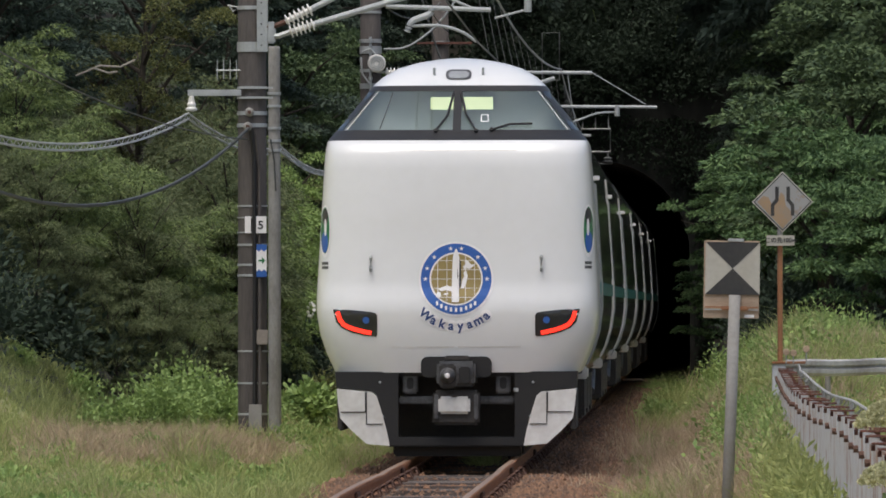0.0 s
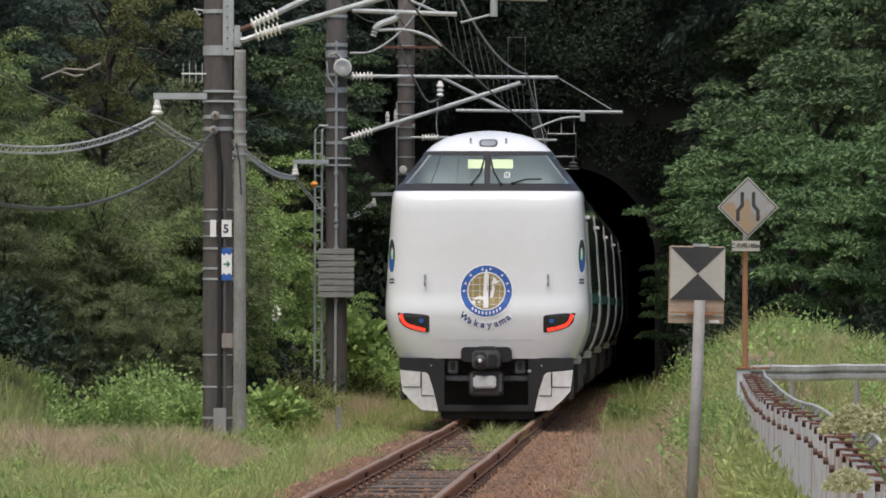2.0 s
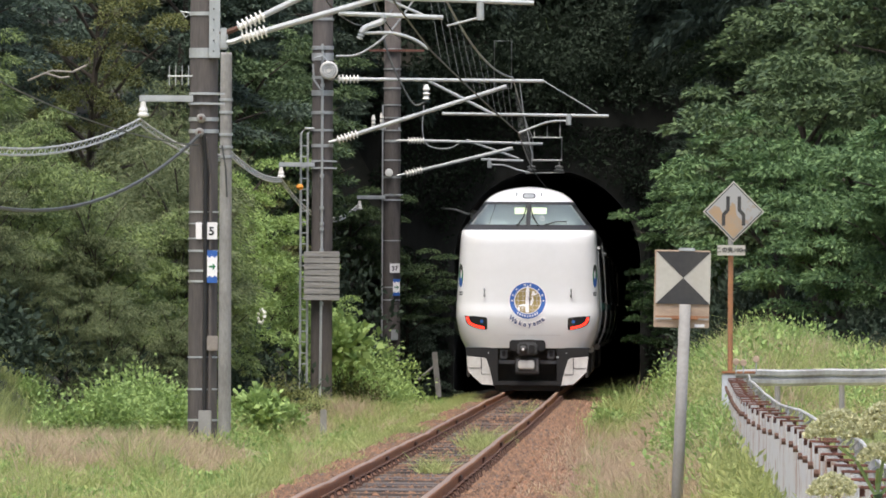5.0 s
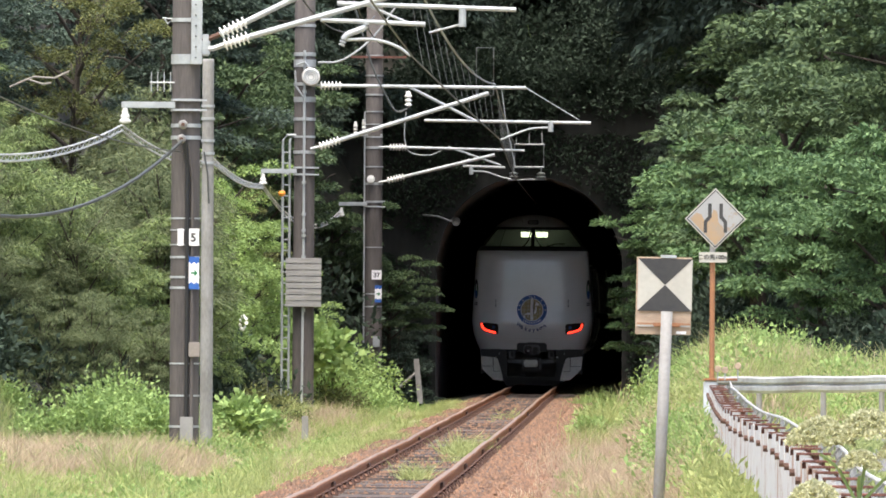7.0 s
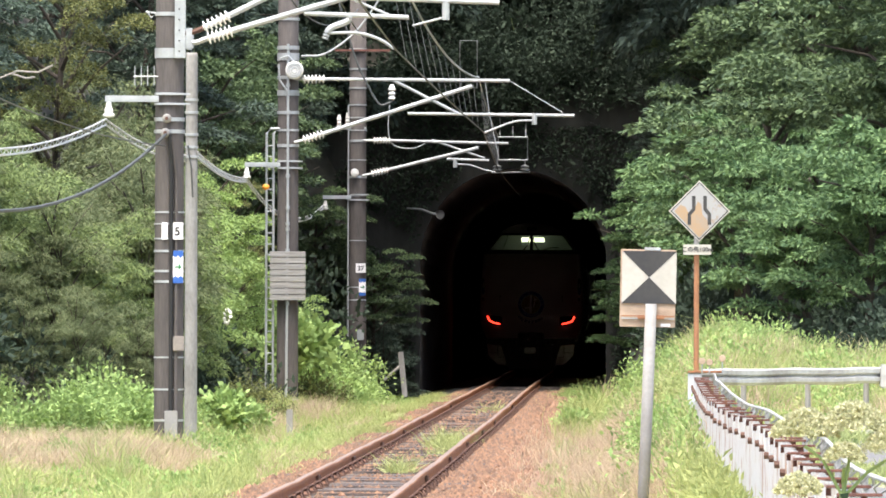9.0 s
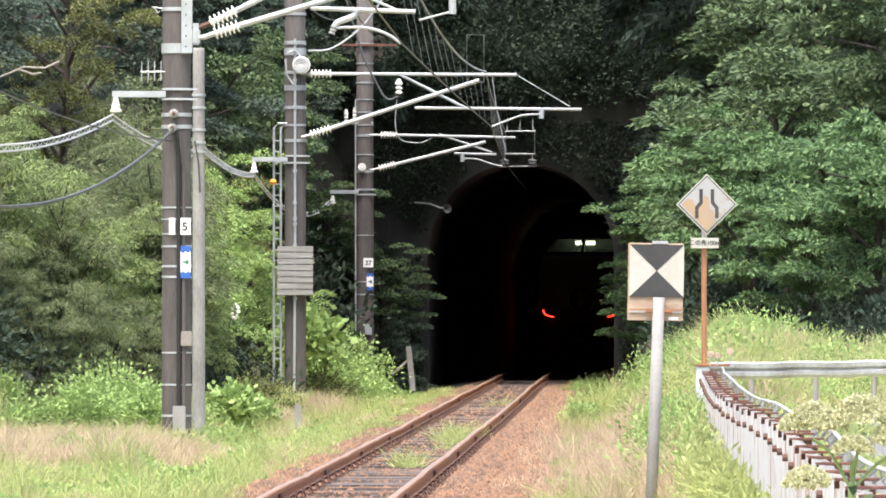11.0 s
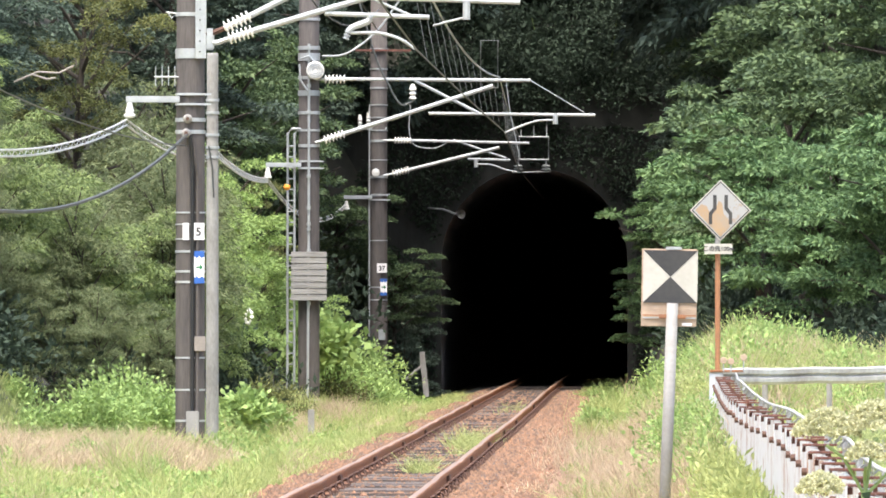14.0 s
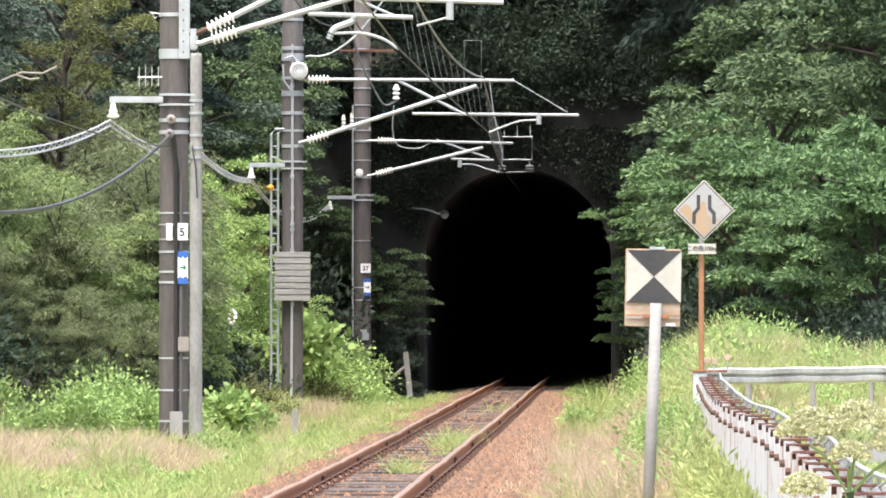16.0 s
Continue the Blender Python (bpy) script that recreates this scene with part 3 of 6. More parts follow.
        part("lit_bar", band([(s * x, z) for x, z in ((-1.225, 1.53), (-1.215, 1.49), (-1.20, 1.45), (-1.165, 1.40), (-1.11, 1.368), (-1.01, 1.337), (-0.93, 1.318), (-0.875, 1.309))], 0.042, 0.014), "taillight", cover, "glowing red light bar")
        part("blue_lens", decal(circle(s * 0.93, 1.44, 0.035, 16), 0.012, 2), "bluelens", cover)
        # side emblem on the rounded corner
        mark = part("side_emblem", decal(circle(s * 1.362, 2.36, 0.058, 32, 0.275), 0.005, 4), "vinyl", car, "oval green and blue side emblem")
        part("green_field", decal(circle(s * 1.362, 2.37, 0.048, 32, 0.24), 0.009, 4), "greenink", mark)
        part("navy_field", decal(circle(s * 1.36, 2.51, 0.032, 24, 0.085), 0.012, 3), "ink", mark)
        part("blue_field", decal(circle(s * 1.366, 2.25, 0.036, 24, 0.11), 0.012, 3), "blue", mark)
        part("white_mark", decal(circle(s * 1.358, 2.40, 0.014, 16, 0.09), 0.014, 3), "vinyl", mark)
        for zz in (2.03, 1.985):
            part("emblem_text_bar", band([(s * 1.325, zz), (s * 1.36, zz), (s * 1.395, zz)], 0.03, 0.005), "steelgrey", mark)
        part("seam", band([(s * 0.02, 1.165), (s * 0.3, 1.165), (s * 0.66, 1.165)], 0.012, 0.004), "skirt_white", car)
        # the skirts
        out = [(s * x, z) for x, z in ((-1.235, 0.735), (-1.225, 0.60), (-1.20, 0.43), (-1.10, 0.32), (-0.93, 0.165), (-0.69, 0.145), (-0.72, 0.30), (-0.78, 0.52), (-0.825, 0.66), (-0.87, 0.70))]
        sk = part("skirt", plate(out, 0.10, 0.5), "skirt_white", car, "dusty white lower skirt")
        part("skirt_hatch", plate([(s * x, z) for x, z in ((-1.18, 0.70), (-0.94, 0.69), (-0.94, 0.50), (-1.18, 0.50))], 0.093, 0.006), "skirt_white", sk)
        for a, b in (((-0.93, 0.70), (-0.93, 0.37)), ((-0.93, 0.37), (-0.76, 0.37)), ((-1.19, 0.495), (-0.945, 0.495)), ((-0.94, 0.49), (-0.94, 0.70))):
            part("hatch_seam", rod((s * a[0], 0.093, a[1]), (s * b[0], 0.093, b[1]), 0.005, sides=6), "black", sk)
        part("skirt_side", box(s * 1.20 - 0.03, s * 1.20 + 0.03, 0.12, 2.2, 0.30, 0.74, 0.02), "under", car)
        part("frame_leg", plate([(s * x, z) for x, z in ((-1.25, 0.91), (-0.60, 0.91), (-0.60, 0.26), (-0.56, 0.14), (-0.69, 0.135), (-0.72, 0.3), (-0.825, 0.67), (-0.88, 0.715), (-1.24, 0.745))], 0.115, 0.45), "black", car, "black lower frame")
        for x, z in ((-0.79, 0.80), (-0.76, 0.45)):
            part("bolt", turned([(0.014, 0), (0.01, 0.012)], pose(s * x, 0.112, z, 90), 8), "galv", car)
        part("coupler_bracket", box(s * 0.48 - 0.075, s * 0.48 + 0.075, 0.18, 0.5, 0.68, 0.90, 0.02), "steelgrey", car)
        part("bracket_hole", decal_flat(rounded(s * 0.48 - 0.035, s * 0.48 + 0.035, 0.73, 0.85, 0.03), 0.178), "black", car)
    part("frame_top", box(-0.62, 0.62, 0.16, 0.45, 0.86, 0.925, 0.01), "black", car)
    part("frame_bar", box(-0.72, 0.72, 0.105, 0.4, 0.135, 0.235, 0.015), "black", car, "black lower cross bar")
    part("coupler_recess", plate(rounded(-0.365, 0.365, 0.85, 1.065, 0.07), 0.035, 0.3), "black", car)
    part("recess_back", box(-0.62, 0.62, 0.95, 1.0, 0.15, 1.0), "under", car)
    # added black box in place of the shadow beneath the train's end
    part("under_shade_box", box(-0.66, 0.66, 0.30, 0.75, 0.035, 0.15, 0.02), "black", car, "black box standing for the shade under the frame")
    part("drawbar_beam", box(-0.60, 0.60, 0.22, 0.34, 0.575, 0.655, 0.015), "steelgrey", car)
    c = part("coupler", box(-0.20, 0.20, -0.12, 0.9, 0.76, 1.02, 0.03), "steelgrey", car, "greasy grey close coupler")
    part("coupler_face", box(-0.17, 0.0, -0.17, -0.12, 0.74, 0.99, 0.02), "under", c)
    part("coupler_cone", turned([(0.085, 0), (0.07, 0.05), (0.03, 0.12)], pose(-0.085, -0.17, 0.87, 90), 16), "steelgrey", c)
    part("coupler_tip", turned([(0.028, 0), (0.02, 0.03)], pose(-0.085, -0.29, 0.87, 90), 12), "vinyl", c)
    part("coupler_socket", box(0.03, 0.15, -0.16, -0.12, 0.78, 0.96, 0.015), "black", c)
    part("coupler_top", box(-0.12, 0.14, -0.08, 0.2, 1.02, 1.075, 0.015), "under", c)
    part("contact_box", box(-0.24, 0.24, -0.05, 0.3, 0.36, 0.72, 0.03), "under", c)
    part("contact_cover", box(-0.185, 0.145, -0.10, -0.04, 0.475, 0.655, 0.025), "skirt_white", c, "flat pale grey cover plate")
    part("cover_latch", box(-0.05, 0.01, -0.112, -0.099, 0.645, 0.672, 0.004), "under", c)
    for x in (-0.225, 0.185):
        part("contact_ear", box(x, x + 0.04, -0.09, -0.02, 0.42, 0.68, 0.01), "steelgrey", c)
    part("hose_tap", turned([(0.03, 0), (0.035, 0.04), (0.02, 0.07)], pose(0.62, 0.18, 0.72, 90), 10), "galv", car)
    # round emblem with its ring, grid, rocket and map patches
    cx, cz = 0.0, 1.865
    em = part("emblem", decal(circle(cx, cz, 0.385, 64), 0.004, 8), "vinyl", car, "round blue and gold emblem with a white rocket")
    part("emblem_ring", decal(circle(cx, cz, 0.365, 64), 0.007, 8), "blue", em)
    part("emblem_rim", decal(circle(cx, cz, 0.275, 56), 0.010, 7), "vinyl", em)
    part("emblem_field", decal(circle(cx, cz, 0.258, 56), 0.013, 7), "gold", em)
    for k in range(-2, 3):
        h = math.sqrt(0.255 ** 2 - (0.095 * k) ** 2)
        part("grid_line", band([(cx + 0.095 * k, cz - h + 2 * h * j / 8) for j in range(9)], 0.005, 0.015), "vinyl", em)
        part("grid_line", band([(cx - h + 2 * h * j / 4, cz + 0.095 * k) for j in range(5)], 0.005, 0.015), "vinyl", em)
    for pts in ([(0.07, 0.13), (0.09, 0.145), (0.10, 0.2), (0.125, 0.185), (0.15, 0.15), (0.20, 0.15), (0.17, 0.125), (0.14, 0.10), (0.11, 0.11), (0.085, 0.095)], [(0.05, -0.09), (0.06, -0.02), (0.085, 0.03), (0.075, 0.075), (0.105, 0.085), (0.12, 0.03), (0.11, -0.02), (0.10, -0.06), (0.075, -0.10)], [(-0.05, -0.08), (-0.09, -0.065), (-0.15, -0.085), (-0.19, -0.11), (-0.15, -0.125), (-0.10, -0.115), (-0.05, -0.13), (0.0, -0.12), (0.04, -0.08), (0.0, -0.06)], [(-0.19, -0.13), (-0.205, -0.16), (-0.18, -0.20), (-0.155, -0.18), (-0.16, -0.14)], [(-0.12, -0.145), (-0.13, -0.165), (-0.09, -0.165), (-0.075, -0.145)]):
        part("map_patch", decal([(cx + a, cz + b) for a, b in pts], 0.017, 3), "vinyl", em)
    part("rocket_shadow", decal([(cx + a, cz + b) for a, b in ((0.01, 0.22), (0.05, 0.18), (0.052, 0.05), (0.05, -0.06), (0.035, -0.1), (0.015, -0.1))], 0.018, 5), "ink", em)
    part("rocket", decal([(cx + a, cz + b) for a, b in ((-0.045, -0.24), (-0.045, -0.08), (-0.04, 0.08), (-0.035, 0.22), (-0.012, 0.30), (0.0, 0.315), (0.012, 0.30), (0.035, 0.22), (0.03, 0.0), (0.03, -0.24))], 0.021, 6), "vinyl", em)
    for a in range(9):
        an = radians(232 + 76 * a / 8)
        x, z = cx + 0.318 * math.cos(an), cz + 0.318 * math.sin(an)
        part("ring_bar", decal([(x + 0.012 * p, z + 0.022 * q) for p, q in ((-1, -1), (1, -1), (1, 1), (-1, 1))], 0.011, 1), "vinyl", em)
    for an in (0, 45, 135, 180, 80, 100, 20, 160):
        x, z = cx + 0.318 * math.cos(radians(an)), cz + 0.318 * math.sin(radians(an))
        part("ring_star", decal([(x + (0.026 if k % 2 == 0 else 0.011) * math.sin(k * math.pi / 5), z + (0.026 if k % 2 == 0 else 0.011) * math.cos(k * math.pi / 5)) for k in range(10)], 0.011, 1), "vinyl", em)
    for k, ch in enumerate("Wakayama"):
        an = radians(-90.5 - 39.5 + 79 * k / 7)
        x, z = cx + 0.487 * math.cos(an), cz + 0.487 * math.sin(an)
        part("letter_backing", decal(circle(x, z, 0.062, 20), 0.003, 2), "vinyl", em)
        m = pose(x, 0, z, 0, -math.degrees(an) - 90, 0)
        ob = lettering("letter", ch, 0.132, "navy", m, em, extrude=0.0, bold=0.0035)
        for v in ob.data.vertices:
            p = m @ pose(0, 0, 0, 90) @ v.co
            v.co = (p.x, nose_y(p.x, p.z) - 0.007, p.z)
        ob.matrix_local = Matrix.Identity(4)


def decal_flat(outline, y):
    return plate(outline, y, 0.004)


def build_train():
    cars = []
    last = thing("train_car", pose(*[track(98.6)[0], 98.6, 0]), "white express train car with a blunt end, red tail lights lit", "train car", "cars of the train")
    car_body(last, 3.4)
    car_details(last, 3.5, 4.6)
    rear_end(last)
    cars.append(last)
    mid = thing("train_car", pose(0, 120, 0), "white express train car with dark windows and a teal band", "train car", "cars of the train")
    car_body(mid, 0.0)
    car_details(mid, 0.1, 1.5)
    cars.append(mid)
    for k in range(2, 6):
        cars.append(copy_thing(mid, pose(0, 98 + CAR * k, 0)))
    return cars


cars = build_train()


def car_pose(y0):
    """A car's pose when its near end is at y0: both bogies sit on the track, worn a little to one side."""
    ya, yb = y0 + 3.5, y0 + 17.0
    worn = lambda y: -0.07 * smooth(100, 135, y) + 0.035 * smooth(170, 235, y)
    xa, xb = track(ya)[0] + worn(ya), track(yb)[0] + worn(yb)
    turn = math.atan2(xb - xa, yb - ya)
    return pose(xa - 3.5 * math.sin(turn), ya - 3.5 * math.cos(turn), 0, 0, 0, -math.degrees(turn))


def motions():
    for k, car in enumerate(cars):
        walk(car, [(t / 2, car_pose(98.6 + 19.1 * t / 2 + CAR * k)) for t in range(33)])


# ---- the track ----
def rail_offset(y, side):
    """Old track: small dips and kinks from joint to joint."""
    dip = 0.014 * noise.noise(Vector((0.0, y * 0.11, side * 0.4))) - 0.012 * max(0.0, 1 - abs(((y + 3.0) % 12.5) - 6.25) / 1.6)
    return 0.011 * noise.noise(Vector((5.0, y * 0.09, side * 0.3))) - side * 0.02 + 0.045 * (1 - smooth(140, 205, y)), dip


def build_track():
    line = thing("railway_track", pose(0, 0, 0), "rusty single track on weathered wooden sleepers", "railway track", kind="structure")
    prof = [(-0.062, -0.153), (0.062, -0.153), (0.062, -0.142), (0.012, -0.122), (0.010, -0.045), (0.033, -0.036), (0.033, -0.006), (0.026, 0.0), (-0.026, 0.0), (-0.033, -0.006), (-0.033, -0.036), (-0.010, -0.045), (-0.012, -0.122), (-0.062, -0.142)]
    n = len(prof)
    ys = [20 + 1.0 * i for i in range(226)] + [246 + 4 * i for i in range(80)]
    for side in (-1, 1):
        for name, lo, hi, mat in (("rail", 0, n, "rust"), ("rail_head", 0, 0, "railhead")):
            verts, faces = [], []
            for y in ys:
                x, turn = track(y)
                dx, dz = rail_offset(y, side) if y < 240 else (0, 0)
                m = pose(x, y, 0, 0, 0, turn)
                shape = prof if name == "rail" else [(-0.027, 0.0), (-0.026, 0.0025), (0.026, 0.0025), (0.027, 0.0)]
                verts += [m @ Vector((side * 0.566 + a + dx, 0, b + dz)) for a, b in shape]
            k = n if name == "rail" else 4
            for j in range(len(ys) - 1):
                for i in range(k if name == "rail" else k - 1):
                    faces.append((j * k + i, j * k + (i + 1) % k, (j + 1) * k + (i + 1) % k, (j + 1) * k + i))
            rail = link_mesh(name, verts, faces, mat, line if name == "rail" else rail)
    # sleepers, some sunk in the ballast
    bm = box(-1.05, 1.05, -0.11, 0.11, -0.14, 0.0, 0.012)
    first = part("sleeper", bm, "sleeper", line)
    rng = random.Random(4)
    y, meshes = 70.0, first.data
    k = 0
    while y < 231:
        ob = first if k == 0 else new("sleeper", meshes)
        ob.parent = line
        x, turn = track(y)
        ob.matrix_local = pose(x + rng.uniform(-0.04, 0.04), y, -0.152 - (rng.uniform(0, 0.01) if k % 3 == 0 else rng.uniform(0.008, 0.024)), rng.uniform(-3, 3), 0, turn + rng.uniform(-1.2, 1.2))
        y += 0.62
        k += 1
    # spring clips and joint plates along both rails
    clip_bm = bmesh.new()
    tube([(0.0, -0.07, 0.0), (0.02, -0.05, 0.05), (0.05, 0.0, 0.065), (0.08, 0.05, 0.045), (0.095, 0.06, 0.0)], 0.013, 5, clip_bm)
    tube([(0.0, 0.03, 0.0), (0.03, 0.04, 0.045), (0.06, 0.02, 0.05), (0.085, -0.02, 0.0)], 0.013, 5, clip_bm)
    box(0.0, 0.1, -0.08, 0.08, -0.012, 0.004, 0, clip_bm)
    first = part("rail_clip", clip_bm, "clip", line)
    y, k = 72.0, 0
    while y < 215:
        for off in (-0.566 + 0.045, 0.566 + 0.045):
            ob = first if k == 0 else new("rail_clip", first.data)
            ob.parent = line
            x, turn = track(y)
            ob.matrix_local = pose(x + off + rail_offset(y, 1 if off > 0 else -1)[0], y, -0.135, 0, 0, turn)
            k += 1
        y += 1.86
    for y in (84.0, 96.5, 109.0, 121.5, 134.0, 146.5, 171.5):
        for off in (-0.566 + 0.015, 0.566 + 0.015):
            x, turn = track(y)
            ob = part("joint_plate", box(0, 0.03, -0.28, 0.28, -0.125, -0.045, 0.006), "clip", line)
            ob.matrix_local = pose(x + off + rail_offset(y, 1 if off > 0 else -1)[0], y, 0, 0, 0, turn)


build_track()


def build_ballast():
    rng = np.random.default_rng(3)
    n = 60000
    y = 66 + 150 * rng.random(n) ** 1.35
    side = rng.random(n) < 0.3
    u = np.where(side, rng.normal(1.75, 0.42, n), rng.uniform(-1.25, 1.5, n))
    base = np.array([[1, 0, 0], [0, 1, 0], [-1, 0, 0], [0, -1, 0], [0, 0, 1], [0, 0, -1.0]])
    tri = np.array([[0, 1, 4], [1, 2, 4], [2, 3, 4], [3, 0, 4], [1, 0, 5], [2, 1, 5], [3, 2, 5], [0, 3, 5]])
    rows = np.sin(y * 2 * np.pi / 2.5 + 1.3 * np.sin(y * 0.7)) + rng.normal(size=n) * 0.35
    ok = (np.abs(u) > 0.5) | (rows > 0.55)
    u, y = u[ok], y[ok]
    n = len(u)
    x = AX0 + SLOPE * (y - AY0) + u
    z = np.where(np.abs(u) < 0.5, -0.172, np.where(np.abs(u) < 1.15, -0.168, np.where(np.abs(u) < 1.6, -0.195, -0.235 - 0.15 * (np.abs(u) - 1.6)))) + rng.uniform(-0.015, 0.012, n)
    size = (rng.uniform(0.012, 0.036, n) * np.where(rng.random(n) < 0.1, 1.4, 1.0))[:, None, None]
    v = base[None] * size * rng.uniform(0.6, 1.3, (n, 6, 3))
    a = rng.uniform(0, 6.28, n)
    c, s = np.cos(a)[:, None], np.sin(a)[:, None]
    v = np.stack([v[..., 0] * c - v[..., 1] * s, v[..., 0] * s + v[..., 1] * c, v[..., 2]], -1) + np.stack([x, y, z], -1)[:, None, :]
    f = (tri[None] + 6 * np.arange(n)[:, None, None]).reshape(-1, 3)
    ob = link_mesh("ballast_stones", v.reshape(-1, 3), f.tolist(), "ballast")
    tagged(ob, "rust-stained crushed stone ballast between the sleepers", "ballast", kind="stuff")
    # the bed the stones lie on
    verts, faces = [], []
    us = [-1.5, -1.25, -0.75, -0.68, 0.68, 0.75, 1.6, 2.2, 2.5]
    zs = [-0.42, -0.2, -0.163, -0.185, -0.185, -0.163, -0.2, -0.35, -0.42]
    ys = [40 + 2 * i for i in range(97)]
    for yy in ys:
        for uu, zz in zip(us, zs):
            verts.append((track(yy)[0] + uu, yy, zz))
    w = len(us)
    faces = [(j * w + i, j * w + i + 1, (j + 1) * w + i + 1, (j + 1) * w + i) for j in range(len(ys) - 1) for i in range(w - 1)]
    bed = link_mesh("ballast_bed", verts, faces, "ballast")
    tagged(bed, "reddish gravel bed under the track", "ballast", kind="structure")


build_ballast()


# ---- poles and overhead line ----
def insulator(name, a, b, parent, sheds=6, r=0.075, mat="porcelain"):
    """A ribbed insulator between two points."""
    a, b = Vector(a), Vector(b)
    length = (b - a).length
    m = Matrix.Translation(a) @ (b - a).to_track_quat("Z", "Y").to_matrix().to_4x4()
    prof = [(r * 0.42, 0)]
    for k in range(sheds):
        h = length * (k + 0.5) / sheds
        prof += [(r * 0.45, h - length * 0.36 / sheds), (r * 0.95, h - length * 0.2 / sheds), (r, h), (r * 0.95, h + length * 0.14 / sheds), (r * 0.45, h + length * 0.24 / sheds)]
    prof.append((r * 0.42, length))
    return part(name, turned(prof, m, 14), mat, parent, "ribbed white porcelain insulator")


def shaft(pole, r0, r1, height, mat, sink=0.6):
    return part("shaft", turned([(r0, -sink), (r0 * 0.995, 0.0), ((r0 + r1) / 2, height / 2), (r1, height)], None, 24), mat, pole, "dark weathered concrete shaft" if mat == "concrete_dark" else "grey concrete shaft", smooth=True)


def clamp(pole, z, r, h, mat="galv", name="band"):
    return part(name, turned([(r + 0.002, z - h / 2), (r + 0.012, z - h / 2), (r + 0.012, z + h / 2), (r + 0.002, z + h / 2)], None, 24), mat, pole, "thin steel band round the pole")


def rounded_path(pts, n=7):
    """A smooth curve through the points."""
    p = [Vector(q) for q in pts]
    p = [p[0] * 2 - p[1]] + p + [p[-1] * 2 - p[-2]]
    out = []
    for k in range(1, len(p) - 2):
        a, b, c, d = p[k - 1:k + 3]
        for j in range(n):
            t = j / n
            out.append(0.5 * (2 * b + (c - a) * t + (2 * a - 5 * b + 4 * c - d) * t * t + (3 * b - 3 * c + d - a) * t ** 3))
    return out + [p[-2]]


def pipe(name, pts, r, pole, mat="galv", label="galvanised steel tube"):
    if len(pts) > 2 and name in ("steady_arm", "jumper", "drop_arm"):
        pts = rounded_path(pts)
    return part(name, tube(pts, r, 10), mat, pole, label)


def angle_arm(pole, x0, x1, z, y=-0.2, h=0.085):
    a = part("cable_arm", box(x0, x1, y - 0.03, y + 0.03, z - h / 2, z + h / 2, 0.006), "galv", pole, "pale steel angle arm")
    part("arm_clip", box(x1 - 0.03, x1 + 0.42, y - 0.02, y + 0.02, z + h / 2 + 0.01, z + h / 2 + 0.035), "galv", a)
    part("arm_clip", box(x1 - 0.03, x1 + 0.42, y - 0.02, y + 0.02, z - h / 2 - 0.035, z - h / 2 - 0.01), "galv", a)
    return a


def spool(pole, x, z, y):
    """A bell-shaped hanging insulator."""
    return part("hanging_insulator", turned([(0.03, 0), (0.075, 0.015), (0.08, 0.04), (0.055, 0.06), (0.06, 0.10), (0.045, 0.13), (0.035, 0.2), (0.015, 0.22)], pose(x, y, z), 14), "porcelain", pole, "bell-shaped white insulator")


def number_plate(pole, x, z, w, h, y, text):
    p = part("number_plate", plate(rounded(x - w / 2, x + w / 2, z - h / 2, z + h / 2, 0.01), y, 0.006), "vinyl", pole, "small white number plate")
    if text:
        lettering("plate_number", text, h * 0.68, "ink", pose(x, y - 0.003, z - 0.01), p, bold=0.004)
    return p


def arrow_plate(pole, x, z, w, h, y):
    p = part("arrow_plate", plate([(x - w / 2, z - h / 2), (x + w / 2, z - h / 2), (x + w / 2, z + h / 2), (x - w / 2, z + h / 2)], y, 0.006), "blue", pole, "blue and white plate with a green arrow")
    zig = [(x - w / 2 + w * k / 4, z - h * (0.27 if k % 2 else 0.34)) for k in range(5)] + [(x + w / 2 - w * k / 4, z + h * (0.27 if k % 2 else 0.34)) for k in range(5)]
    part("white_field", plate(zig, y - 0.003, 0.003), "vinyl", p)
    part("arrow", plate([(x - w * 0.3, z - 0.012), (x + w * 0.05, z - 0.012), (x + w * 0.05, z - 0.05), (x + w * 0.36, z), (x + w * 0.05, z + 0.05), (x + w * 0.05, z + 0.012), (x - w * 0.3, z + 0.012)], y - 0.006, 0.003), "greenink", p)
    return p


